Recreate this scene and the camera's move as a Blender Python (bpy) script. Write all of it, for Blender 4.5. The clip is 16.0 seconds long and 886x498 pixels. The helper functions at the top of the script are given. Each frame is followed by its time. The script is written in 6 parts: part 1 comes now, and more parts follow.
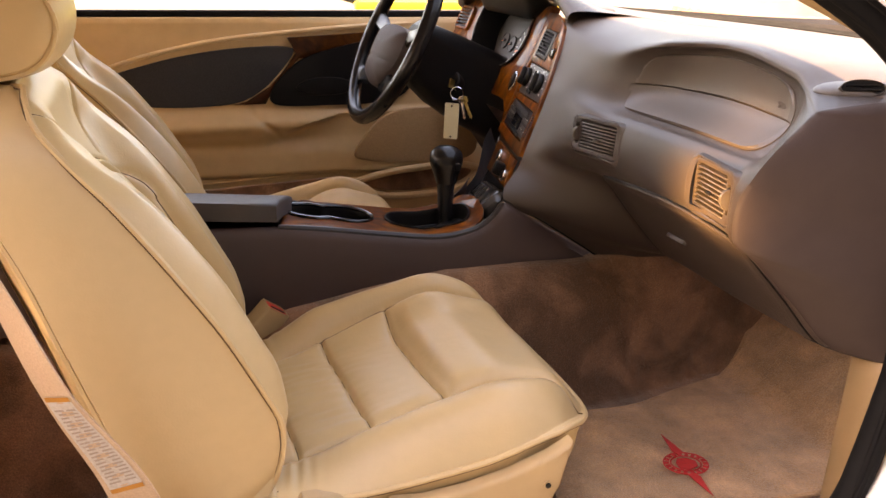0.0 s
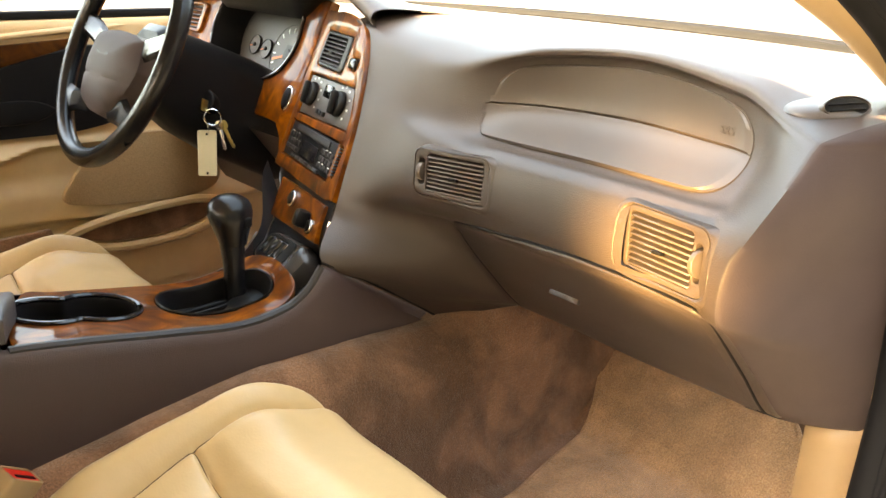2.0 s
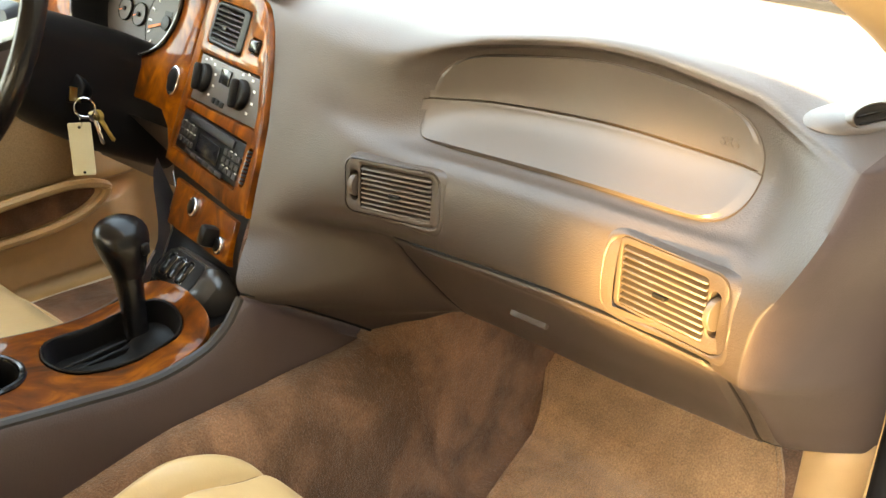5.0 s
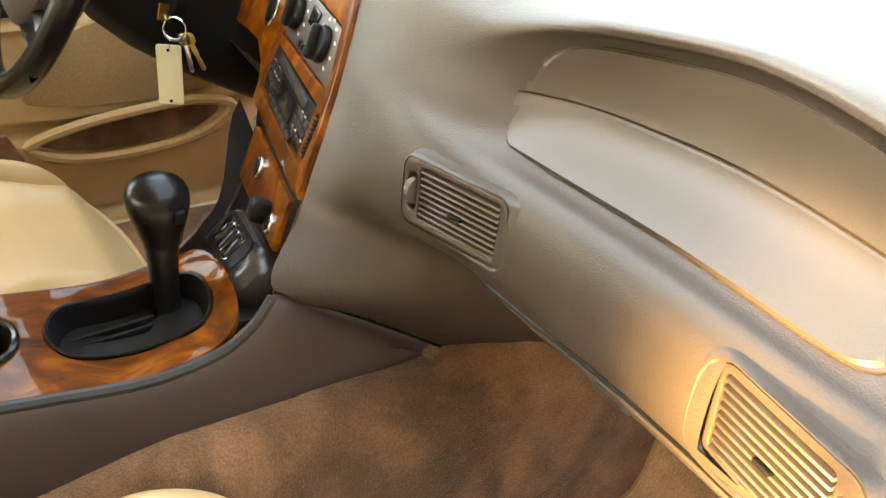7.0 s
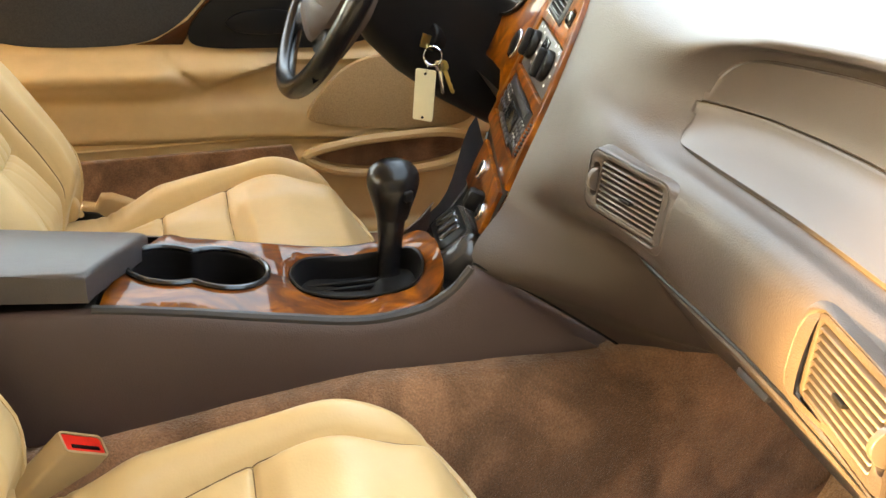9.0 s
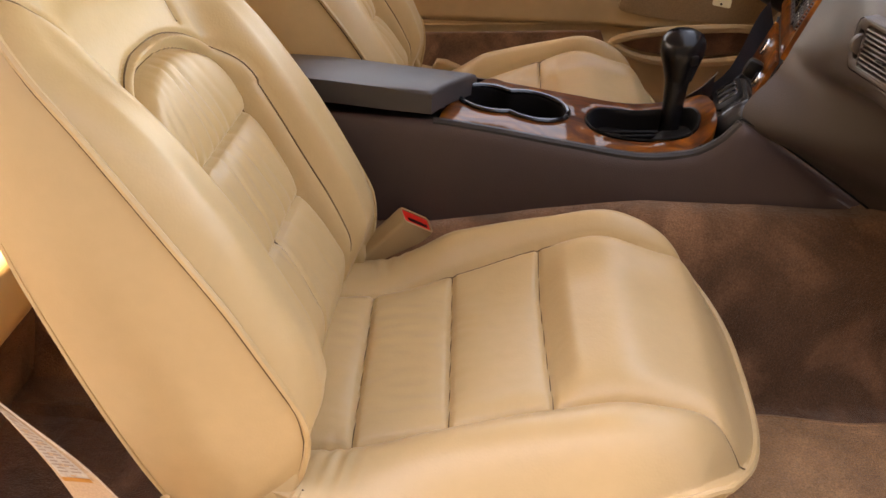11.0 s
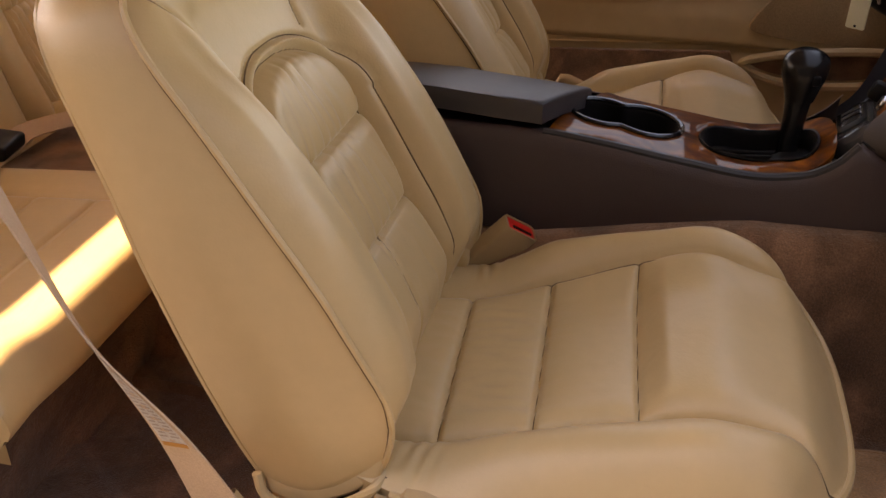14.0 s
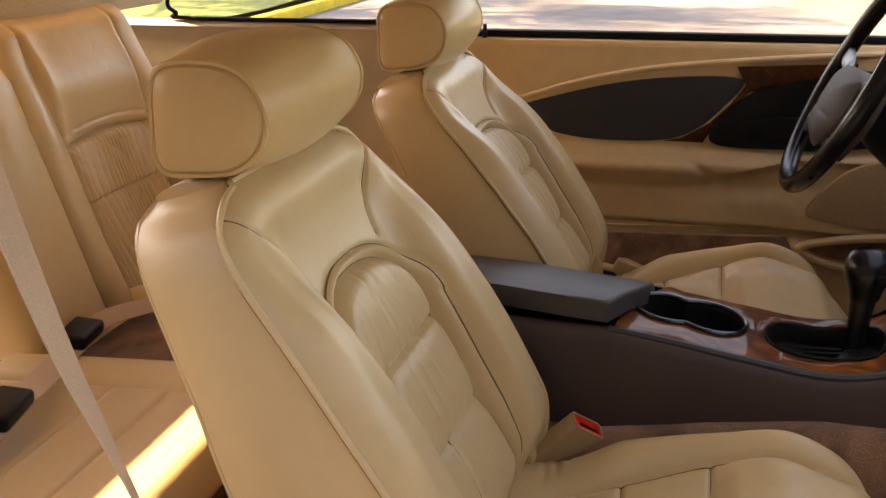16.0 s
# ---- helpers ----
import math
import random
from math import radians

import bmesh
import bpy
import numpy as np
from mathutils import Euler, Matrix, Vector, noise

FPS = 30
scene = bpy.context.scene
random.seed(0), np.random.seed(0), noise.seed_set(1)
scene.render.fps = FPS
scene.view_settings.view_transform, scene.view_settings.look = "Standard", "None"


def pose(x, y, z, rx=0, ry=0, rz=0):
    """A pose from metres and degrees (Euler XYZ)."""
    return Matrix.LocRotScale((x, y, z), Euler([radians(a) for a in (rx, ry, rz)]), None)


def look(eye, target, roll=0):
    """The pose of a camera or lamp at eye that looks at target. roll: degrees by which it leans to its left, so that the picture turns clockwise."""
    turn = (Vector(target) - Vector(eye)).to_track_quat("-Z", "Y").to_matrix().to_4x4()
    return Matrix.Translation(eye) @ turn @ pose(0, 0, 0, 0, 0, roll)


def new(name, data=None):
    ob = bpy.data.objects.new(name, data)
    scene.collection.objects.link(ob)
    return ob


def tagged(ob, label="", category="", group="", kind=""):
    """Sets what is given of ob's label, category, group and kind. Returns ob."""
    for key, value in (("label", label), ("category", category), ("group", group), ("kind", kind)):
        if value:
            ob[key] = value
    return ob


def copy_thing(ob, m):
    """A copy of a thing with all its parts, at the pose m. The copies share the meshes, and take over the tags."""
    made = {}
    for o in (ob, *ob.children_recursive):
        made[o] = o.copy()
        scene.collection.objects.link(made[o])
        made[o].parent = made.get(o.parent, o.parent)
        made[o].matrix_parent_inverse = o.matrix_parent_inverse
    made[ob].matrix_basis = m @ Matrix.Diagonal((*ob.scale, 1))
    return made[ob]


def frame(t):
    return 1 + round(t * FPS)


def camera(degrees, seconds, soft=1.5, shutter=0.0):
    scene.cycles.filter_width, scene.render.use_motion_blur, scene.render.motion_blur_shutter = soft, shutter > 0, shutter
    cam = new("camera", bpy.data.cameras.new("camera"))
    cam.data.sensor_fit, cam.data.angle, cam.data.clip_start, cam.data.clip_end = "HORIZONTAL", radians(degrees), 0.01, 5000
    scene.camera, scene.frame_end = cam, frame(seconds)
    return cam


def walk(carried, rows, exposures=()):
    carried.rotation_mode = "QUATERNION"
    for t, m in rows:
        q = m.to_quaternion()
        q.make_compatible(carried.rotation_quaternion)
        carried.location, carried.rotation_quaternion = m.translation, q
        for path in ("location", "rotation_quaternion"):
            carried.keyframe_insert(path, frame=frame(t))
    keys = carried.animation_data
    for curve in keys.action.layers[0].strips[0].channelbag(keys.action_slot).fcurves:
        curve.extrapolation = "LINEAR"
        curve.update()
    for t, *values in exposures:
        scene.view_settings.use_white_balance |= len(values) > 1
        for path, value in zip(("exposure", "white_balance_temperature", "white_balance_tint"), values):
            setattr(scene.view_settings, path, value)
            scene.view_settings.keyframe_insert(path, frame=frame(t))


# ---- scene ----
from mathutils.bvhtree import BVHTree

cam = camera(50.6, 16.0)
PATH = [
    (0, (-0.09, -1.569, 0.915), (0.51, 0.236, 0.297), 1.4),
    (0.5, (-0.11, -1.516, 0.911), (0.57, 0.252, 0.27), 1.7),
    (1, (-0.106, -1.398, 0.91), (0.752, 0.296, 0.281), 2.2),
    (1.5, (-0.08, -1.235, 0.913), (0.98, 0.35, 0.309), 2.3),
    (2, (-0.106, -1.098, 0.903), (1.095, 0.372, 0.274), 1.6),
    (2.5, (-0.127, -0.996, 0.886), (1.226, 0.338, 0.26), 1.1),
    (3, (-0.145, -0.949, 0.878), (1.325, 0.246, 0.236), 0.6),
    (3.2, (-0.143, -0.941, 0.898), (1.321, 0.234, 0.209), -0.0),
    (5.3, (0.05, -0.897, 0.969), (1.315, 0.403, 0.127), 0.4),
    (5.5, (0.106, -0.899, 0.973), (1.277, 0.48, 0.119), 0.3),
    (6, (0.167, -0.873, 0.98), (1.245, 0.534, 0.053), 0.7),
    (6.5, (0.202, -0.788, 0.982), (1.209, 0.626, -0.01), 2.6),
    (7, (0.238, -0.783, 0.968), (1.194, 0.662, -0.03), 3.6),
    (7.5, (0.285, -0.868, 0.95), (1.05, 0.711, -0.011), 2.8),
    (8, (0.252, -0.912, 0.943), (1.012, 0.726, 0.083), 1.9),
    (8.5, (0.231, -0.94, 0.934), (0.926, 0.738, 0.097), 2.7),
    (9, (0.228, -0.964, 0.942), (0.722, 0.774, 0.084), 3.2),
    (9.5, (0.2, -1.039, 0.944), (0.54, 0.731, 0.076), 1.9),
    (10, (0.186, -1.123, 0.955), (0.339, 0.664, 0.068), 0.6),
    (10.2, (0.183, -1.153, 0.959), (0.264, 0.632, 0.06), 0.2),
    (12.3, (0.271, -1.264, 0.911), (0.024, 0.333, -0.268), 2.8),
    (12.5, (0.271, -1.265, 0.908), (0.013, 0.341, -0.256), 2.4),
    (13, (0.272, -1.271, 0.907), (-0.003, 0.366, -0.209), 1.6),
    (13.5, (0.264, -1.265, 0.921), (-0.047, 0.394, -0.151), 0.9),
    (14, (0.249, -1.253, 0.944), (-0.144, 0.443, -0.039), 0.1),
    (14.5, (0.235, -1.247, 0.964), (-0.235, 0.494, 0.101), -0.2),
    (15, (0.233, -1.252, 0.979), (-0.26, 0.51, 0.172), -0.7),
    (15.5, (0.227, -1.253, 0.997), (-0.292, 0.537, 0.271), -1.1),
    (16, (0.224, -1.258, 1.005), (-0.3, 0.547, 0.322), -0.9),
]
EXPOSURES = [(0.0, 3.36, 11000, 27), (1.0, 3.6, 11000, 20), (1.5, 4.12, 11200, 13), (3.0, 4.48, 11500, 5), (5.5, 4.40, 11800, 4), (6.0, 4.36, 11900, 4), (7.0, 4.50, 11800, 4), (7.5, 4.55, 11700, 4), (9.0, 4.60, 11300, 6), (10.2, 4.30, 11400, 17), (12.3, 2.55, 11600, 30), (14.9, 2.70, 10900, 25), (16.0, 2.78, 10600, 23)]
walk(cam, [(t, look(eye, target, roll)) for t, eye, target, roll in PATH], EXPOSURES)

# ---- world and sun ----
SUN_EL, SUN_AZ = 43.0, 178.0          # elevation; azimuth from +x towards +y
world = bpy.data.worlds.new("world")
scene.world = world
world.use_nodes = True
wn = world.node_tree.nodes
sky = wn.new("ShaderNodeTexSky")
sky.sky_type = "NISHITA"
sky.sun_disc = False
sky.sun_elevation = radians(SUN_EL)
sky.sun_rotation = radians(90 - SUN_AZ)
wn["Background"].inputs[1].default_value = 0.15
world.node_tree.links.new(sky.outputs[0], wn["Background"].inputs[0])
sun_data = bpy.data.lights.new("sun", "SUN")
sun_data.energy, sun_data.angle, sun_data.color = 5.0, radians(1.0), (1.0, 0.88, 0.70)
sun = new("sun", sun_data)
sd = Vector((math.cos(radians(SUN_EL)) * math.cos(radians(SUN_AZ)), math.cos(radians(SUN_EL)) * math.sin(radians(SUN_AZ)), math.sin(radians(SUN_EL))))
sun.matrix_world = look(sd * 20, (0, 0, 0))
scene.view_settings.exposure = 0.0


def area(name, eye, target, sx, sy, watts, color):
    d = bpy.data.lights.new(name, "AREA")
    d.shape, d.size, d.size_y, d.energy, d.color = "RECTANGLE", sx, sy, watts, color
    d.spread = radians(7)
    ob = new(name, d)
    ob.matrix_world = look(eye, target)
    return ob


# added warm fill lamp outside the car; imitates bounced sunlight on the dashboard's end
area("dash_fill_lamp", (-0.90, -1.10, 0.40), (0.61, -0.550, 0.615), 0.08, 0.05, 0.055, (1.0, 0.70, 0.33))


# ---- materials ----
def material(name, color, rough=0.5, metal=0.0, var=0.12, scale=30.0, bump=0.0, bump_scale=200.0, coat=0.0, var2=0.08, scale2=3.0, spec=0.5, sheen=0.0):
    m = bpy.data.materials.new(name)
    m.use_nodes = True
    nt = m.node_tree
    n, ln = nt.nodes, nt.links
    b = n["Principled BSDF"]
    b.inputs["Roughness"].default_value, b.inputs["Metallic"].default_value = rough, metal
    b.inputs["Coat Weight"].default_value = coat
    b.inputs["Coat Roughness"].default_value = 0.06
    b.inputs["Specular IOR Level"].default_value = spec
    b.inputs["Sheen Weight"].default_value = sheen
    tc = n.new("ShaderNodeTexCoord")
    last = None
    for k, (sc, amount) in enumerate(((scale, var), (scale2, var2))):
        if amount <= 0:
            continue
        t = n.new("ShaderNodeTexNoise")
        t.inputs["Scale"].default_value, t.inputs["Detail"].default_value = sc, 5
        ln.new(tc.outputs["Object"], t.inputs["Vector"])
        mr = n.new("ShaderNodeMapRange")
        mr.inputs[1].default_value, mr.inputs[2].default_value = 0.3, 0.7
        mr.inputs[3].default_value, mr.inputs[4].default_value = 1 - amount, 1 + amount
        ln.new(t.outputs[0], mr.inputs[0])
        mx = n.new("ShaderNodeVectorMath")
        mx.operation = "MULTIPLY"
        if last is None:
            mx.inputs[0].default_value = color[:3]
        else:
            ln.new(last, mx.inputs[0])
        ln.new(mr.outputs[0], mx.inputs[1])
        last = mx.outputs[0]
    if last is None:
        b.inputs["Base Color"].default_value = (*color[:3], 1)
    else:
        ln.new(last, b.inputs["Base Color"])
    if bump:
        t = n.new("ShaderNodeTexNoise")
        t.inputs["Scale"].default_value, t.inputs["Detail"].default_value = bump_scale, 4
        ln.new(tc.outputs["Object"], t.inputs["Vector"])
        bp = n.new("ShaderNodeBump")
        bp.inputs["Strength"].default_value, bp.inputs["Distance"].default_value = bump, 0.002
        ln.new(t.outputs[0], bp.inputs["Height"])
        ln.new(bp.outputs[0], b.inputs["Normal"])
    return m


def leather(name, color, rough=0.42):
    """Grained leather: pebbled cells, soft creases, slow tone changes."""
    m = material(name, color, rough, var=0.02, scale=60, var2=0.035, scale2=5)
    n, ln = m.node_tree.nodes, m.node_tree.links
    tc = n["Texture Coordinate"]
    v = n.new("ShaderNodeTexVoronoi")
    v.inputs["Scale"].default_value = 420
    v.feature = "SMOOTH_F1"
    cr = n.new("ShaderNodeTexNoise")
    cr.inputs["Scale"].default_value, cr.inputs["Detail"].default_value, cr.inputs["Distortion"].default_value = 11, 3, 1.2
    ln.new(tc.outputs["Object"], v.inputs["Vector"])
    ln.new(tc.outputs["Object"], cr.inputs["Vector"])
    b1, b2 = n.new("ShaderNodeBump"), n.new("ShaderNodeBump")
    b1.inputs["Strength"].default_value, b1.inputs["Distance"].default_value = 0.18, 0.0006
    b2.inputs["Strength"].default_value, b2.inputs["Distance"].default_value = 0.10, 0.010
    ln.new(v.outputs[0], b1.inputs["Height"])
    ln.new(cr.outputs[0], b2.inputs["Height"])
    ln.new(b1.outputs[0], b2.inputs["Normal"])
    ln.new(b2.outputs[0], n["Principled BSDF"].inputs["Normal"])
    return m


def burl(name, k=1.0):
    """Varnished walnut burl: orange-brown figure under a clear coat."""
    m = bpy.data.materials.new(name)
    m.use_nodes = True
    n, ln = m.node_tree.nodes, m.node_tree.links
    b = n["Principled BSDF"]
    tc = n.new("ShaderNodeTexCoord")
    t = n.new("ShaderNodeTexNoise")
    t.inputs["Scale"].default_value, t.inputs["Detail"].default_value, t.inputs["Distortion"].default_value = 13, 7, 1.8
    mp = n.new("ShaderNodeMapping")
    mp.inputs["Scale"].default_value = (1.0, 1.5, 1.2)
    ln.new(tc.outputs["Object"], mp.inputs[0])
    ln.new(mp.outputs[0], t.inputs["Vector"])
    r = n.new("ShaderNodeValToRGB")
    r.color_ramp.elements[0].position, r.color_ramp.elements[0].color = 0.30, (0.060 * k, 0.015 * k, 0.003 * k, 1)
    r.color_ramp.elements[1].position, r.color_ramp.elements[1].color = 0.66, (0.40 * k, 0.115 * k, 0.009 * k, 1)
    e = r.color_ramp.elements.new(0.5)
    e.color = (0.20 * k, 0.050 * k, 0.004 * k, 1)
    ln.new(t.outputs[0], r.inputs[0])
    ln.new(r.outputs[0], b.inputs["Base Color"])
    b.inputs["Roughness"].default_value = 0.5
    b.inputs["Coat Weight"].default_value, b.inputs["Coat Roughness"].default_value = 0.36, 0.04
    b.inputs["Specular IOR Level"].default_value = 0.08
    return m


def carpet(name, color, brush=0.60):
    """Cut-pile carpet: fine fibre noise and brushed patches."""
    m = material(name, color, 0.95, var=0.28, scale=420, var2=0.2, scale2=22, spec=0.1, sheen=0.25)
    n, ln = m.node_tree.nodes, m.node_tree.links
    b = n["Principled BSDF"]
    base = b.inputs["Base Color"].links[0].from_socket
    br = n.new("ShaderNodeTexNoise")
    br.inputs["Scale"].default_value, br.inputs["Detail"].default_value, br.inputs["Distortion"].default_value = 7.5, 3, 0.8
    mpp = n.new("ShaderNodeMapping")
    mpp.inputs["Scale"].default_value = (1.0, 0.6, 1.0)
    mpp.inputs["Rotation"].default_value = (0, 0, 0.5)
    ln.new(n["Texture Coordinate"].outputs["Object"], mpp.inputs[0])
    ln.new(mpp.outputs[0], br.inputs["Vector"])
    mr = n.new("ShaderNodeMapRange")
    mr.inputs[1].default_value, mr.inputs[2].default_value, mr.inputs[3].default_value, mr.inputs[4].default_value = 0.40, 0.60, brush, 1.28
    ln.new(br.outputs[0], mr.inputs[0])
    vm = n.new("ShaderNodeVectorMath")
    vm.operation = "MULTIPLY"
    ln.new(base, vm.inputs[0])
    ln.new(mr.outputs[0], vm.inputs[1])
    ln.new(vm.outputs[0], b.inputs["Base Color"])
    t = n.new("ShaderNodeTexNoise")
    t.inputs["Scale"].default_value, t.inputs["Detail"].default_value = 520, 3
    ln.new(n["Texture Coordinate"].outputs["Object"], t.inputs["Vector"])
    t2 = n.new("ShaderNodeTexNoise")
    t2.inputs["Scale"].default_value, t2.inputs["Detail"].default_value = 40, 4
    ln.new(n["Texture Coordinate"].outputs["Object"], t2.inputs["Vector"])
    b1, b2 = n.new("ShaderNodeBump"), n.new("ShaderNodeBump")
    b1.inputs["Strength"].default_value, b1.inputs["Distance"].default_value = 0.9, 0.003
    b2.inputs["Strength"].default_value, b2.inputs["Distance"].default_value = 0.5, 0.008
    ln.new(t.outputs[0], b1.inputs["Height"])
    ln.new(t2.outputs[0], b2.inputs["Height"])
    ln.new(b1.outputs[0], b2.inputs["Normal"])
    ln.new(b2.outputs[0], n["Principled BSDF"].inputs["Normal"])
    return m


def glass(name, tint=(0.9, 0.97, 0.95)):
    m = bpy.data.materials.new(name)
    m.use_nodes = True
    b = m.node_tree.nodes["Principled BSDF"]
    b.inputs["Base Color"].default_value = (*tint, 1)
    b.inputs["Roughness"].default_value, b.inputs["Transmission Weight"].default_value, b.inputs["IOR"].default_value = 0.0, 1.0, 1.02
    return m


TAN = leather("tan_leather", (0.56, 0.404, 0.220), 0.34)
QTRIM = material("grey_beige_trim", (0.30, 0.245, 0.175), 0.55, var=0.04, bump=0.12, bump_scale=700)
DOORT = material("tan_door_vinyl", (0.53, 0.372, 0.205), 0.48, var=0.05, bump=0.14, bump_scale=650)
# tan plastic darkened: the open door's shade is put into the kick panel's colour
KICK_SHADED = material("shaded_kick_plastic", (0.27, 0.170, 0.088), 0.5, var=0.05, bump=0.12, bump_scale=700)
TANP = material("tan_plastic", (0.44, 0.305, 0.165), 0.5, var=0.04, bump=0.12, bump_scale=700)
TAUPE = material("taupe_plastic", (0.048, 0.036, 0.033), 0.42, spec=0.6, var=0.04, bump=0.25, bump_scale=600)
TAUPE_S = material("taupe_airbag", (0.068, 0.053, 0.047), 0.40, spec=0.75, var=0.03, bump=0.12, bump_scale=800)
MAUVE = material("mauve_console_plastic", (0.052, 0.033, 0.033), 0.48, spec=0.5, var=0.04, bump=0.25, bump_scale=600)
TAUPE_E = material("taupe_end_cap", (0.056, 0.040, 0.039), 0.65, spec=0.25, var=0.05, bump=0.2, bump_scale=600)
CARPET = carpet("brown_carpet", (0.205, 0.110, 0.068))
MAT = carpet("tan_floor_mat", (0.36, 0.212, 0.115), 0.95)
WOOD = burl("burl_wood", 0.62)
# same burl toned down, so the door strip's shade sits in its colour
WOOD_SHADED = burl("shaded_burl_wood", 0.2)
SEAM = material("seam_thread_shade", (0.13, 0.080, 0.042), 0.8, var=0.2, scale=400)
BLACK = material("black_plastic", (0.005, 0.005, 0.006), 0.40, spec=0.2, var=0.1, bump=0.1, bump_scale=500)
BLACKG = material("black_gloss", (0.01, 0.01, 0.012), 0.18, var=0.05)
BLACKL = leather("black_leather", (0.005, 0.005, 0.006), 0.25)
BLACKL.node_tree.nodes["Principled BSDF"].inputs["Specular IOR Level"].default_value = 0.32
GREY = material("charcoal_plastic", (0.022, 0.021, 0.024), 0.45, var=0.08, bump=0.15, bump_scale=600)
LID = material("charcoal_vinyl", (0.030, 0.025, 0.028), 0.46, spec=0.75, var=0.06, bump=0.25, bump_scale=500)
CHROME = material("chrome", (0.75, 0.75, 0.76), 0.15, metal=1.0, var=0.02)
PEWTER = material("pewter_plastic", (0.055, 0.052, 0.052), 0.22, metal=0.3, var=0.05)
RED = material("red_plastic", (0.75, 0.02, 0.012), 0.4, var=0.03)
REDT = material("red_thread", (0.45, 0.02, 0.02), 0.8, var=0.2, scale=300, bump=0.5, bump_scale=900)
CREAM = material("cream_tag", (0.75, 0.70, 0.50), 0.4, var=0.03)
WHITE = material("white_paint", (0.75, 0.75, 0.73), 0.3, var=0.03, coat=0.5)
RUBBER = material("black_rubber", (0.006, 0.006, 0.007), 0.7, spec=0.1, var=0.1)
CLOTHB = material("black_cloth", (0.022, 0.022, 0.026), 0.85, var=0.3, scale=400, bump=0.4, bump_scale=700)
WEB = material("seat_belt_webbing", (0.50, 0.36, 0.26), 0.6, var=0.12, scale=500, bump=0.4, bump_scale=900)
LABELM = material("printed_label", (0.50, 0.47, 0.46), 0.6, var=0.15, scale=300)
HEAD = material("headliner", (0.50, 0.42, 0.33), 0.9, var=0.1, scale=200)
BRASS = material("brass_key", (0.55, 0.42, 0.16), 0.3, metal=1.0, var=0.1)
INK = material("white_print", (0.6, 0.6, 0.58), 0.6, var=0.0, var2=0.0)
SHUT = material("shut_line_shadow", (0.045, 0.030, 0.024), 0.8, var=0.0, var2=0.0)
AMBER = material("amber_needle", (0.75, 0.16, 0.03), 0.5, var=0.0, var2=0.0)
DIALF = material("dial_disc", (0.048, 0.040, 0.037), 0.5, var=0.05)
CLIM = material("warm_grey_plastic", (0.065, 0.056, 0.053), 0.45, var=0.06, bump=0.1, bump_scale=600)
DIAL = material("dial_face", (0.034, 0.028, 0.026), 0.5, var=0.05)


# ---- mesh helpers ----
def thing(name, label, category, group="", kind="", at=(0, 0, 0)):
    ob = new(name)
    ob.empty_display_size = 0.05
    ob.location = at
    return tagged(ob, label, category, group, kind)


def base_of(parent):
    """Where a thing's own origin lies; the parts' meshes are drawn in world places."""
    return Matrix.Translation(parent.location) if parent.type == "EMPTY" else Matrix.Identity(4)


def part(name, bm, mat, parent=None, label="", smooth=True, sharp=38):
    me = bpy.data.meshes.new(name)
    bmesh.ops.recalc_face_normals(bm, faces=bm.faces[:])
    bm.to_mesh(me)
    bm.free()
    if smooth:
        for p in me.polygons:
            p.use_smooth = True
        me.set_sharp_from_angle(angle=radians(sharp))
    me.materials.append(mat)
    ob = new(name, me)
    if parent is not None:
        ob.parent = parent
        ob.matrix_parent_inverse = base_of(parent).inverted()
    return tagged(ob, label)


def crom(pts, n, closed=False):
    """Points on a smooth curve through pts."""
    pts = [Vector(p) for p in pts]
    out = []
    m = len(pts)
    for i in range(n):
        t = i / (n if closed else n - 1) * (m if closed else m - 1)
        k = int(t)
        if not closed and k >= m - 1:
            k = m - 2
        f = t - k
        g = (lambda j: pts[j % m]) if closed else (lambda j: pts[j] if 0 <= j < m else (2 * pts[0] - pts[1] if j < 0 else 2 * pts[-1] - pts[-2]))
        a, b, c, d = g(k - 1), g(k), g(k + 1), g(k + 2)
        out.append(0.5 * (2 * b + (c - a) * f + (2 * a - 5 * b + 4 * c - d) * f * f + (3 * b - a - 3 * c + d) * f ** 3))
    return out


def lin(x, xs, ys):
    return float(np.interp(x, xs, ys))


def sstep(x, a, b):
    t = min(1.0, max(0.0, (x - a) / (b - a)))
    return t * t * (3 - 2 * t)


def bump1(d, w):
    return math.exp(-(d / w) ** 2)


def skin(bm, rows, closed=False):
    """Quads between rows of points (each row as long as the others)."""
    vs = [[bm.verts.new(p) for p in r] for r in rows]
    n = len(rows[0])
    for a, b in zip(vs, vs[1:]):
        for j in range(n if closed else n - 1):
            k = (j + 1) % n
            bm.faces.new((a[j], a[k], b[k], b[j]))
    return vs


def tube(bm, pts, r, seg=8, closed=False, flat=None):
    """A round bar along pts; r a radius or one for each point."""
    pts = [Vector(p) for p in pts]
    rows = []
    m = len(pts)
    ref = Vector((0.13, 0.31, 0.94))
    for i, p in enumerate(pts):
        a = pts[(i - 1) % m] if closed or i else pts[0]
        b = pts[(i + 1) % m] if closed or i < m - 1 else pts[-1]
        d = (b - a).normalized()
        s = d.cross(ref).normalized()
        u = s.cross(d)
        rr = r[i] if isinstance(r, (list, tuple)) else r
        rows.append([p + rr * (math.cos(q) * s + math.sin(q) * u) for q in (2 * math.pi * k / seg for k in range(seg))])
    if closed:
        rows.append(rows[0])
    vs = skin(bm, rows, True)
    if closed:
        bmesh.ops.remove_doubles(bm, verts=vs[0] + vs[-1], dist=1e-6)
    else:
        bm.faces.new(vs[0])
        bm.faces.new(vs[-1])
    return bm


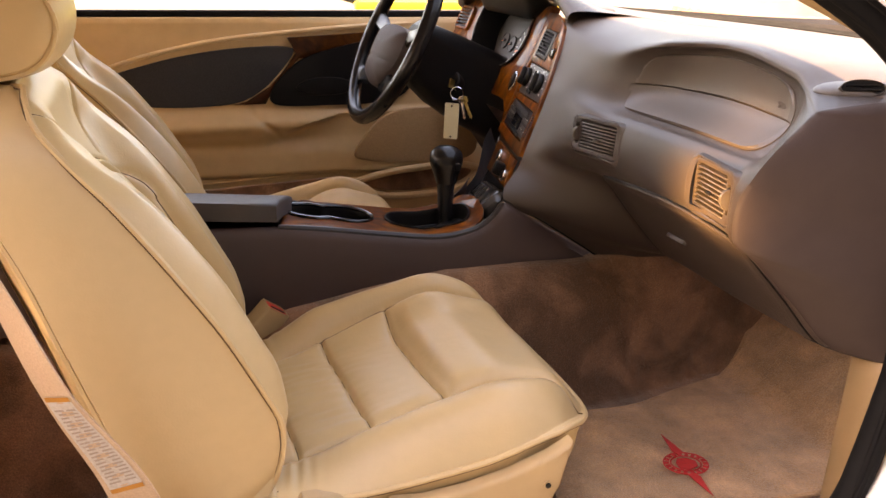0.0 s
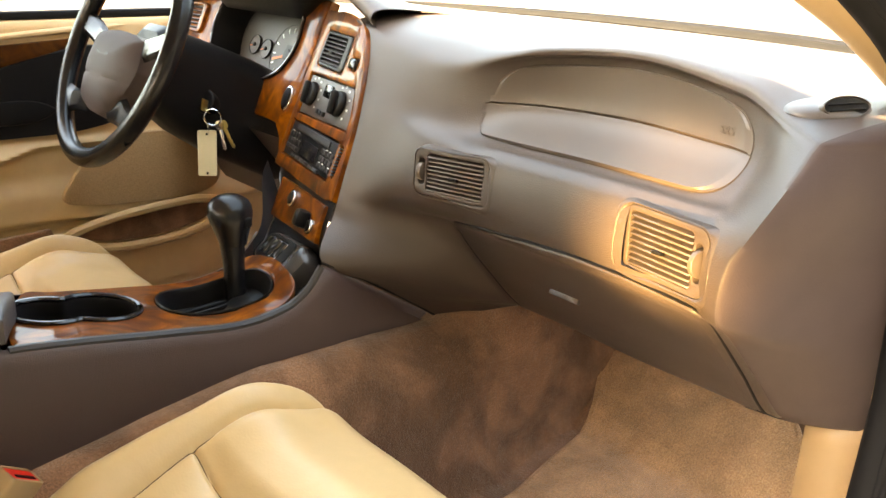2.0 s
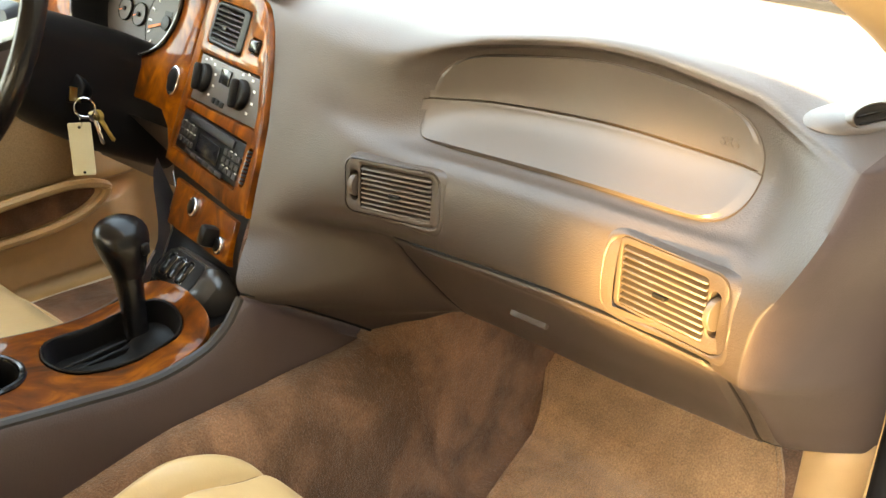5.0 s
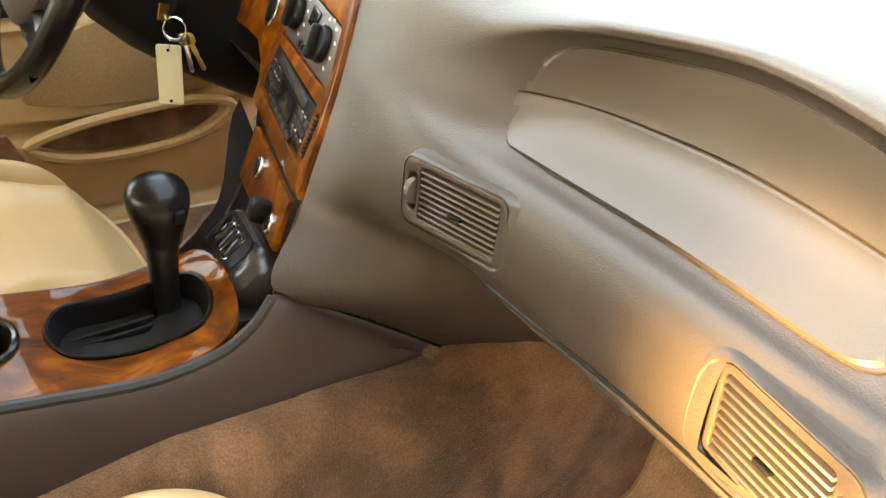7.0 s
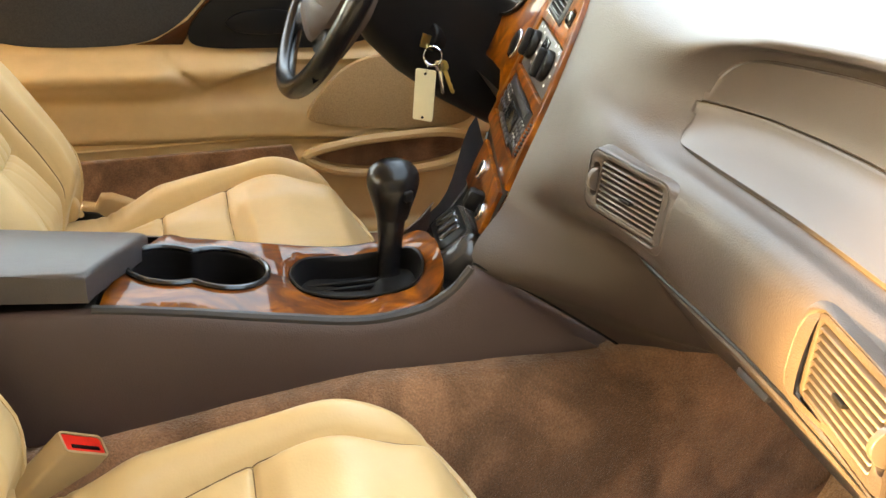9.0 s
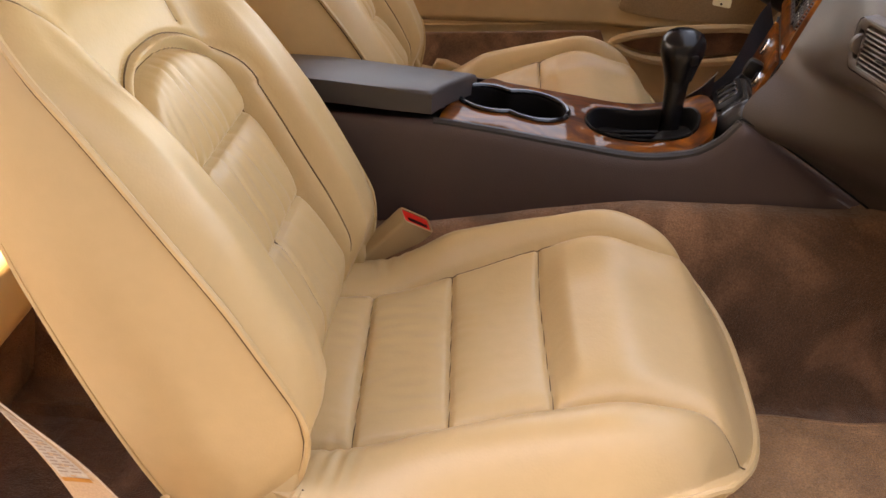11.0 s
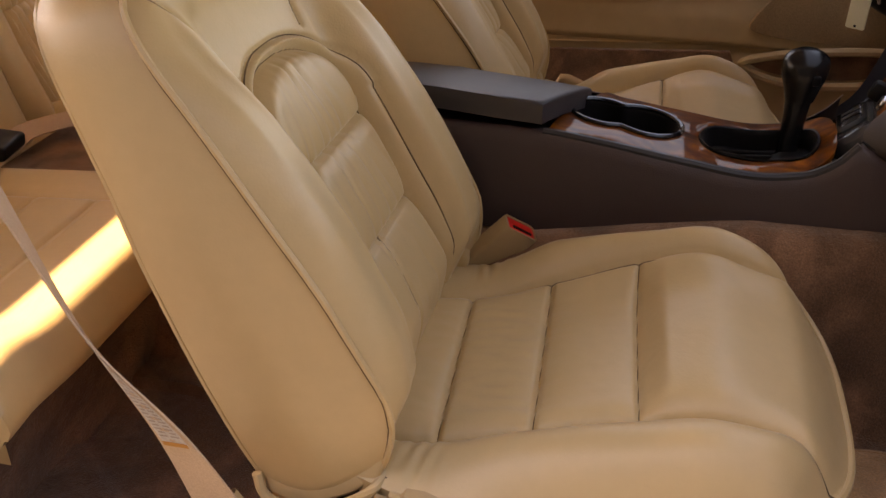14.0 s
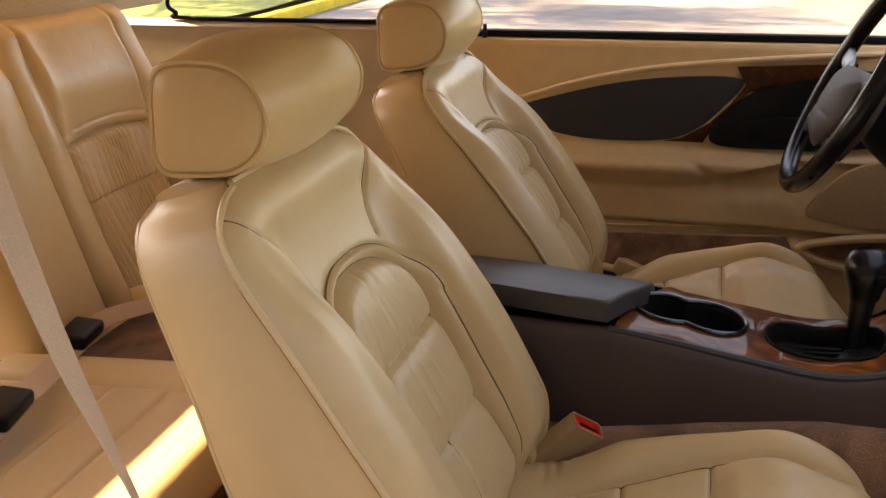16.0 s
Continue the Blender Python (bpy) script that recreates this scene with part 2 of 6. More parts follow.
def frame3(o, x, y):
    """A matrix with its origin at o, x along x and z across x and y."""
    x = Vector(x).normalized()
    z = x.cross(Vector(y)).normalized()
    y = z.cross(x)
    m = Matrix((x, y, z)).transposed().to_4x4()
    m.translation = Vector(o)
    return m


def rbox(bm, size, m=None, r=0.004, seg=2):
    """A box with rounded edges, centred on m."""
    tmp = bmesh.new()
    bmesh.ops.create_cube(tmp, size=1.0)
    for v in tmp.verts:
        v.co = Vector((v.co[k] * size[k] for k in range(3)))
    if r:
        bmesh.ops.bevel(tmp, geom=tmp.edges[:], offset=min(r, min(size) * 0.49), segments=seg, profile=0.5, affect="EDGES")
    return join(bm, tmp, m)


def join(bm, tmp, m=None):
    if m is not None:
        bmesh.ops.transform(tmp, matrix=m, verts=tmp.verts[:])
    me = bpy.data.meshes.new("tmp")
    tmp.to_mesh(me)
    tmp.free()
    bm.from_mesh(me)
    bpy.data.meshes.remove(me)
    return bm


def slab(bm, outline, depth, m=None, r=0.0, holes=(), seg=2):
    """A plate with the given outline (x, y), from z = -depth to 0, its upper rim rounded by r."""
    tmp = bmesh.new()
    loops = []
    for loop in (outline, *holes):
        vs = [tmp.verts.new((p[0], p[1], 0)) for p in loop]
        loops.append([tmp.edges.new((a, b)) for a, b in zip(vs, vs[1:] + vs[:1])])
    bmesh.ops.triangle_fill(tmp, use_beauty=True, use_dissolve=False, edges=[e for lp in loops for e in lp])
    top = tmp.faces[:]
    rim = [e for e in tmp.edges if e.is_boundary]
    ext = bmesh.ops.extrude_edge_only(tmp, edges=rim)
    for v in (g for g in ext["geom"] if isinstance(g, bmesh.types.BMVert)):
        v.co.z -= depth
    if r:
        bmesh.ops.bevel(tmp, geom=rim, offset=r, segments=seg, profile=0.5, affect="EDGES")
    if not holes:
        lower = [e for e in tmp.edges if e.is_boundary]
        bmesh.ops.holes_fill(tmp, edges=lower, sides=0)
    return join(bm, tmp, m)


def rrect(w, h, r, n=5, cx=0.0, cy=0.0):
    """Outline of a rectangle with round corners."""
    out = []
    for sx, sy, a0 in ((1, 1, 0), (-1, 1, 90), (-1, -1, 180), (1, -1, 270)):
        for k in range(n + 1):
            a = radians(a0 + 90 * k / n)
            out.append((cx + sx * (w / 2 - r) + r * math.cos(a), cy + sy * (h / 2 - r) + r * math.sin(a)))
    return out


def dense(pts, n):
    """A rounded rectangle's outline with points added along its straight sides."""
    out = []
    for i, p in enumerate(pts):
        out.append(p)
        if i % (n + 1) == n:
            q = pts[(i + 1) % len(pts)]
            out += [(p[0] + (q[0] - p[0]) * k / 9, p[1] + (q[1] - p[1]) * k / 9) for k in range(1, 9)]
    return out


def disc(bm, r, h, m=None, seg=28, bev=0.0, r2=None):
    tmp = bmesh.new()
    bmesh.ops.create_cone(tmp, cap_ends=True, segments=seg, radius1=r, radius2=r if r2 is None else r2, depth=h)
    if bev:
        bmesh.ops.bevel(tmp, geom=[e for e in tmp.edges if len(e.link_faces) == 2 and max(len(f.verts) for f in e.link_faces) > 4], offset=bev, segments=3, profile=0.5, affect="EDGES")
    return join(bm, tmp, m)


def pillow(bm, nu, nv, front, rim, ns=6):
    """A padded body: a front grid over u, v in -1..1, sides that run back through rim(u, v, s), s in 0..1, and a closed rear."""
    us = [-1 + 2 * i / nu for i in range(nu + 1)]
    vs_ = [-1 + 2 * j / nv for j in range(nv + 1)]
    g = skin(bm, [[front(u, v) for u in us] for v in vs_])
    loop = [(i, 0) for i in range(nu)] + [(nu, j) for j in range(nv)] + [(nu - i, nv) for i in range(nu)] + [(0, nv - j) for j in range(nv)]
    last = [g[j][i] for i, j in loop]
    for k in range(1, ns + 1):
        cur = [bm.verts.new(rim(us[i], vs_[j], k / ns)) for i, j in loop]
        for a in range(len(loop)):
            b = (a + 1) % len(loop)
            bm.faces.new((last[a], last[b], cur[b], cur[a]))
        last = cur
    bm.faces.new(last)
    return bm


def words(text, size, m, mat, parent, name="lettering", depth=0.0003):
    cu = bpy.data.curves.new(name, "FONT")
    cu.body, cu.size, cu.extrude, cu.align_x, cu.align_y = text, size, depth, "CENTER", "CENTER"
    ob = bpy.data.objects.new(name, cu)
    me = bpy.data.meshes.new_from_object(ob)
    bpy.data.objects.remove(ob)
    bm = bmesh.new()
    bm.from_mesh(me)
    bmesh.ops.transform(bm, matrix=m, verts=bm.verts[:])
    return part(name, bm, mat, parent, smooth=False)


# ---- ground and distance ----
GROUND_Z = -0.30


def sheet(name, x0, x1, y0, y1, z, mat, label, category, kind="structure", n=2):
    bm = bmesh.new()
    skin(bm, [[(x0 + (x1 - x0) * i / n, y0 + (y1 - y0) * j / n, z) for i in range(n + 1)] for j in range(n + 1)])
    return tagged(part(name, bm, mat, None, label), label, category, "", kind)


# the broad noise puts patches of tree shade into the lane's colour
CONC = material("shade_blotched_concrete", (0.125, 0.113, 0.104), 0.9, var=0.2, scale=3.0, var2=0.45, scale2=0.28, bump=0.4, bump_scale=60)
GRASSM = material("grass", (0.14, 0.17, 0.02), 0.9, var=0.4, scale=6, var2=0.3, scale2=0.7, bump=0.8, bump_scale=40)
CURB = material("yellow_curb", (0.62, 0.42, 0.03), 0.8, var=0.15, scale=8)
ASPH = material("worn_asphalt", (0.055, 0.053, 0.052), 0.9, var=0.25, scale=40.0, var2=0.2, scale2=0.5, bump=0.6, bump_scale=120)
sheet("ground", -300, 300, -300, 300, GROUND_Z, ASPH, "worn dark asphalt of a car park", "paving", n=8)
sheet("road", -300, 300, 2.2, 300, GROUND_Z + 0.006, CONC, "pale sunlit concrete lane beyond the car, tree shade blotched into its colour", "paving", n=8)



def lawn(x0, x1, y0, y1, kx, ky, kw, kh, kr):
    bm = bmesh.new()
    n = 24
    skin(bm, [[(x0 + (x1 - x0) * i / n, y0 + (y1 - y0) * j / n, GROUND_Z + 0.13 + 0.03 * noise.noise(Vector((i * 0.9, j * 0.9, 0)))) for i in range(n + 1)] for j in range(n + 1)])
    tagged(part("lawn", bm, GRASSM, None), "bright sunlit grass verge behind a kerb", "grass", "", "stuff")
    bm = bmesh.new()
    rbox(bm, (kw, kh, 0.17), pose(kx, ky, GROUND_Z + 0.06, 0, 0, kr), 0.03)
    tagged(part("kerb", bm, CURB, None), "yellow painted concrete kerb along the lawn", "kerb", "", "structure")


lawn(-30, -5.4, 6.0, 30, -5.3, 18, 0.16, 24, 2)
lawn(4.2, 40, 16.5, 45, 22, 16.4, 36, 0.16, 0)

# plain unseen wall added behind the viewer to block sky light on that side
STUCCO = material("grey_stucco", (0.09, 0.082, 0.074), 0.9, var=0.15, scale=4, bump=0.4, bump_scale=80)
bm = bmesh.new()
rbox(bm, (26.0, 0.3, 6.0), pose(1.0, -5.2, GROUND_Z + 3.0), 0.01)
tagged(part("sky_block_wall", bm, STUCCO, None), "plain grey stucco wall, unseen, blocking sky light beside the car park", "wall", "", "structure")

# tall roadside tree whose shade falls across the lane
shade_tree = thing("roadside_tree", "tall leafy tree standing on the lawn beside the lane", "tree", at=(-12.0, 11.0, GROUND_Z))
BARK = material("bark", (0.09, 0.065, 0.045), 0.9, var=0.3, scale=9, bump=0.8, bump_scale=20)
LEAF = material("leaf", (0.06, 0.09, 0.02), 0.7, var=0.3, scale=2)
bm = bmesh.new()
tube(bm, crom([(-12, 11, GROUND_Z), (-11.9, 11.05, 3), (-12.1, 10.9, 6), (-12, 11, 9.5)], 20), [0.28 - 0.010 * k for k in range(20)], 10)
rt = random.Random(11)
for k in range(9):
    a, h = rt.uniform(0, 6.28), rt.uniform(5.0, 9.0)
    tube(bm, crom([(-12, 11, h - 1), (-12 + 1.2 * math.cos(a), 11 + 1.2 * math.sin(a), h), (-12 + 2.6 * math.cos(a), 11 + 2.6 * math.sin(a), h + 1.0)], 8), [0.10 - 0.010 * q for q in range(8)], 6)
part("trunk", bm, BARK, shade_tree, "grey-brown trunk and limbs")
clumps = [(Vector((-12 + rt.gauss(0, 1.7), 11 + rt.gauss(0, 1.5), rt.uniform(6.0, 11.0))), rt.uniform(0.5, 1.0)) for _ in range(34)]
vs_t, fs_t = [], []
for c, r in clumps:
    for _ in range(110):
        d = Vector((rt.gauss(0, 1), rt.gauss(0, 1), rt.gauss(0, 1))).normalized() * r * rt.uniform(0.4, 1.0)
        u = Vector((rt.gauss(0, 1), rt.gauss(0, 1), rt.gauss(0, 1))).normalized()
        w = u.orthogonal().normalized()
        b0 = len(vs_t)
        vs_t += [c + d - u * 0.11, c + d + w * 0.06, c + d + u * 0.11, c + d - w * 0.06]
        fs_t.append((b0, b0 + 1, b0 + 2, b0 + 3))
me = bpy.data.meshes.new("crown")
me.from_pydata(vs_t, [], fs_t)
me.materials.append(LEAF)
crown_ob = new("crown", me)
crown_ob.parent = shade_tree
crown_ob.matrix_parent_inverse = base_of(shade_tree).inverted()
tagged(crown_ob, "uneven crown of small green leaves")

# unseen far tree line, added all round to cut the low sky light
TREES = material("far_trees", (0.035, 0.045, 0.018), 0.95, var=0.5, scale=0.8, var2=0.4, scale2=0.12, bump=0.8, bump_scale=3)
bm = bmesh.new()
ring = [(46 * math.cos(2 * math.pi * k / 160), 46 * math.sin(2 * math.pi * k / 160)) for k in range(160)]
crown = [7.0 + 2.0 * noise.noise(Vector((x * 0.35, y * 0.35, 0))) + 1.5 * noise.noise(Vector((x * 1.6, y * 1.6, 5))) for x, y in ring]
rows = []
for f, d in ((0.0, 0.0), (0.2, 0.6), (0.45, -0.4), (0.7, 0.5), (0.9, 1.2), (1.0, 3.0)):
    rows.append([(x * (1 + (d + noise.noise(Vector((x, y, f * 9)))) / 46), y * (1 + (d + noise.noise(Vector((x, y, f * 9)))) / 46), GROUND_Z + h * f) for (x, y), h in zip(ring, crown)])
skin(bm, rows, True)
tagged(part("backdrop", bm, TREES, None), "dark unseen tree line that cuts low sky light round the car park", "trees", "", "structure")

# ---- car body: floor, sill, walls, roof ----
STEP = [(-0.56, -0.33), (-0.395, -0.455), (-0.289, -0.539), (-0.232, -0.585), (-0.172, -0.597), (-0.02, -0.600)]


def floor_z(x, y):
    toe = max(0.0, x - 0.93) * 0.95
    z = lin(x, [-0.5, -0.1, 0.3, 0.6], [0.10, 0.108, 0.148, 0.148]) + toe
    tun = sstep(-abs(y), -0.245 + 0.07 * sstep(x, 0.6, 1.0), -0.128)
    z += tun * (lin(x, [-0.3, 0.1, 0.25, 0.4, 0.7, 0.9, 1.2], [0.30, 0.33, 0.358, 0.376, 0.382, 0.385, 0.47]) - z)
    side = sstep(abs(y), 0.58, 0.66)
    z += side * 0.01
    if x < -0.25:
        z += 0.02 * sstep(-x, 0.25, 0.35)
    # moulded step of the rear footwell
    if x < 0.0 and abs(y) > 0.3:
        q = Vector((x, -abs(y)))
        best, side_ = 1.0, 0.0
        for p0, p1 in zip(STEP, STEP[1:]):
            p0, p1 = Vector(p0), Vector(p1)
            e = p1 - p0
            t = min(1.0, max(0.0, (q - p0).dot(e) / e.dot(e)))
            d = (q - p0 - e * t).length
            if d < best:
                best, side_ = d, e.x * (q - p0).y - e.y * (q - p0).x
        z -= 0.010 * bump1(best, 0.010) + 0.014 * sstep(best if side_ > 0 else -best, -0.008, 0.012) * (1 - sstep(x, -0.10, -0.02))
    return z + 0.004 * noise.noise(Vector((x * 7, y * 7, 0)))


bm = bmesh.new()
skin(bm, [[(x, y, floor_z(x, y)) for x in np.linspace(-0.75, 1.30, 230)] for y in np.linspace(-0.672, 0.72, 172)])
tagged(part("floor", bm, CARPET, None), "brown cut-pile carpet moulded over floor and tunnel", "carpet", "", "structure")

bm = bmesh.new()
prof = [(-0.635, 0.10), (-0.642, 0.134), (-0.655, 0.148), (-0.682, 0.144), (-0.688, 0.138), (-0.71, 0.134), (-0.722, 0.124), (-0.725, 0.06)]
sill_y = lambda x: lin(x, [-0.3, -0.05, 0.3], [-0.030, -0.016, 0.0])
skin(bm, [[(x, p[0] + sill_y(x), p[1] + 0.03 * sstep(x, 0.2, 0.9)) for p in crom([(a, b, 0) for a, b in prof], 30)] for x in np.linspace(-0.75, 0.86, 30)])
tagged(part("door_sill", bm, TANP, None), "tan plastic sill plate along the open doorway", "sill plate", "", "structure")
bm = bmesh.new()
tube(bm, [(x, -0.738 + sill_y(x), 0.115 + 0.03 * sstep(x, 0.2, 0.9)) for x in np.linspace(-0.75, 0.80, 20)], 0.014, 10)
tagged(part("sill_seal", bm, RUBBER, None), "black rubber door seal along the sill", "seal", "", "structure")
bm = bmesh.new()
rbox(bm, (1.75, 0.10, 0.34), pose(0.05, -0.785, -0.08), 0.03)
tagged(part("rocker_panel", bm, WHITE, None), "white painted rocker panel below the doorway", "car body", "", "structure")

# roof with headliner, pillars and rear shelf
bm = bmesh.new()
# rear bulge and driver's side overhang are added out of view to block sun
skin(bm, [[(x, y, 1.12 - 0.05 * (y / 0.7) ** 4 - 0.10 * max(0, (x - 0.1)) ** 1) for x in np.linspace(-1.07 - 0.13 * max(0.0, 1 - (y / 0.30) ** 4), 0.43, 24)] for y in np.linspace(-0.69, 0.76, 40)])
roof = part("roof", bm, HEAD, None)
roof.modifiers.new("s", "SOLIDIFY").thickness = 0.05
tagged(roof, "beige headliner under the car's roof", "roof", "", "structure")


def pillar(name, pts, r, mat, label):
    bm = bmesh.new()
    tube(bm, crom(pts, 20), r, 10)
    return tagged(part(name, bm, mat, None), label, "pillar", "", "structure")


for s in (-1, 1):
    pillar("rear_pillar", [(-1.19, s * 0.66, 1.06), (-1.32, s * 0.68, 0.95), (-1.50, s * 0.70, 0.80)], 0.04, HEAD, "beige trimmed rear roof pillar")
    # rails are pushed outboard, the driver's one swollen, as unseen sun blockers
    k_ = 1.0 if s < 0 else 1.10
    pillar("roof_rail", [(-1.19, s * 0.66 * k_, 1.06), (-0.4, s * 0.70 * k_, 1.07), (0.15, s * 0.715 * k_, 1.065), (0.42, s * 0.68 * k_, 1.045)], 0.035 if s < 0 else 0.060, HEAD, "beige trimmed roof rail over the door")

# windscreen
bm = bmesh.new()
WB = lambda y: 1.27 - 0.16 * (abs(y) / 0.66) ** 2.2
skin(bm, [[(WB(y) + (0.43 - WB(y)) * f, y * (1 - 0.06 * f), 0.76 + 0.30 * f + 0.03 * math.sin(f * 3.1)) for f in np.linspace(0, 1, 10)] for y in np.linspace(-0.68, 0.68, 24)])
ws = tagged(part("windscreen", bm, glass("windscreen_glass"), None), "clear raked windscreen glass", "windscreen", "", "structure")
ws.visible_shadow = False
bm = bmesh.new()
tube(bm, [(WB(y) - 0.004, y, 0.762) for y in np.linspace(-0.67, 0.67, 40)], 0.010, 8)
tagged(part("windscreen_seal", bm, RUBBER, None), "black rubber strip at the windscreen's foot", "seal", "", "structure")

# passenger side front pillar, seal and jamb
APL = [(0.96, -0.680, 0.715), (0.87, -0.668, 0.762), (0.78, -0.660, 0.815), (0.72, -0.654, 0.848), (0.62, -0.645, 0.892), (0.40, -0.60, 1.00), (0.30, -0.585, 1.06)]
pillar("front_pillar_trim", APL, 0.020, TANP, "tan plastic trim on the windscreen pillar")
bm = bmesh.new()
seal = [(0.30, -0.66, 1.05), (0.45, -0.69, 0.97), (0.62, -0.706, 0.882), (0.72, -0.711, 0.820), (0.785, -0.713, 0.745), (0.812, -0.714, 0.62), (0.816, -0.714, 0.47), (0.80, -0.715, 0.36), (0.765, -0.718, 0.24), (0.71, -0.725, 0.16)]
tube(bm, crom(seal, 50), 0.019, 10)
tagged(part("door_seal", bm, RUBBER, None), "black rubber seal round the front of the doorway", "seal", "", "structure")
bm = bmesh.new()
seal2 = [(p[0] + 0.055, p[1] - 0.025, p[2] + 0.025) for p in seal]
tube(bm, crom(seal2, 50), 0.030, 12)
tagged(part("door_jamb", bm, WHITE, None), "white painted door jamb", "car body", "", "structure")
for off, r_ in (((0.0, -0.014, 0.012), 0.0055), ((-0.012, -0.012, -0.004), 0.0045)):
    bm = bmesh.new()
    tube(bm, crom([Vector(p) + Vector(off) for p in seal], 50), r_, 8)
    tagged(part("seal_rib", bm, RUBBER, None), "raised rib along the black door seal", "seal", "", "structure")
bm = bmesh.new()
tube(bm, crom([(p[0] + 0.006, p[1] + 0.018, p[2] - 0.004) for p in seal[2:]], 40), 0.0045, 8)
tagged(part("trim_bead", bm, TANP, None), "cream trim bead inside the door seal", "trim", "", "structure")
# the door's hinge on the jamb: leaf, knuckle and bolts
hinge = thing("door_hinge", "grey steel door hinge bolted to the white jamb", "bracket", at=(0.86, -0.765, 0.36))
bm = bmesh.new()
rbox(bm, (0.085, 0.012, 0.070), pose(0.868, -0.770, 0.352), 0.004)
part("leaf", bm, PEWTER, hinge, "grey hinge leaf")
bm = bmesh.new()
disc(bm, 0.012, 0.085, pose(0.848, -0.786, 0.352), 20, 0.003)
part("knuckle", bm, PEWTER, hinge, "grey hinge knuckle")
for dz in (-0.02, 0.02):
    bm = bmesh.new()
    disc(bm, 0.008, 0.008, pose(0.884, -0.778, 0.352 + dz, 90), 6, 0.001)
    part("bolt", bm, CHROME, hinge, "hexagonal bolt head")
strap = thing("door_check_strap", "dark rubber boot of the door wiring at the jamb", "wiring boot", at=(0.84, -0.77, 0.47))
bm = bmesh.new()
tube(bm, crom([(0.85, -0.755, 0.475), (0.842, -0.785, 0.470), (0.845, -0.830, 0.468)], 24), [0.015 + 0.003 * math.sin(k * 1.9) for k in range(24)], 14)
part("boot", bm, RUBBER, strap, "ribbed black rubber boot")
bm = bmesh.new()
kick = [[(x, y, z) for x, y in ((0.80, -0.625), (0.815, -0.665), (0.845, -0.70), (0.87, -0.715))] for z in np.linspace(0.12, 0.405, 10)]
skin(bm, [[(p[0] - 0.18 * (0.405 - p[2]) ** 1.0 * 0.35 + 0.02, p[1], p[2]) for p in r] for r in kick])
kp = part("kick_panel", bm, KICK_SHADED, None)
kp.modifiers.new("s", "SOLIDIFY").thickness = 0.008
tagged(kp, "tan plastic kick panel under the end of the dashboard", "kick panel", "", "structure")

# bulkhead and rear closing panels
bm = bmesh.new()
rbox(bm, (0.04, 1.5, 0.66), pose(1.33, 0, 0.42), 0.01)
tagged(part("bulkhead", bm, CARPET, None), "brown carpeted bulkhead", "bulkhead", "", "structure")
bm = bmesh.new()
rbox(bm, (0.62, 1.36, 0.06), pose(-1.295, 0, 0.842), 0.012)
tagged(part("rear_shelf", bm, HEAD, None), "beige parcel shelf behind the rear seat", "parcel shelf", "", "structure")
bm = bmesh.new()
rbox(bm, (1.2, 0.05, 0.75), pose(-1.05, -0.750, 0.36), 0.02)
tagged(part("quarter_panel", bm, TANP, None), "tan rear side trim panel beside the back seat", "trim panel", "", "structure")

# driver side rear trim with the quarter window's opening
bm = bmesh.new()
rows = []
for z in np.linspace(0.10, 0.757, 24):
    rows.append([(x, 0.70 + 0.02 * sstep(z, 0.5, 0.76) - 0.01 * bump1(z - 0.50, 0.05), z) for x in np.linspace(-1.6, -0.345, 20)])
rows.append([(x, 0.735, 0.768) for x in np.linspace(-1.6, -0.345, 20)])
rows.append([(x, 0.78, 0.768) for x in np.linspace(-1.6, -0.345, 20)])
skin(bm, rows)
tagged(part("quarter_trim", bm, QTRIM, None), "tan rear side trim under the quarter window", "trim panel", "", "structure")
bm = bmesh.new()
tube(bm, crom([(-0.36, 0.735, 0.773), (-0.95, 0.735, 0.773), (-0.995, 0.735, 0.785), (-1.01, 0.730, 0.82), (-0.90, 0.69, 0.95), (-0.70, 0.66, 1.02), (-0.40, 0.65, 1.04)], 50), 0.005, 8)
tagged(part("quarter_window_frame", bm, RUBBER, None), "black rubber surround of the quarter window", "window frame", "", "structure")

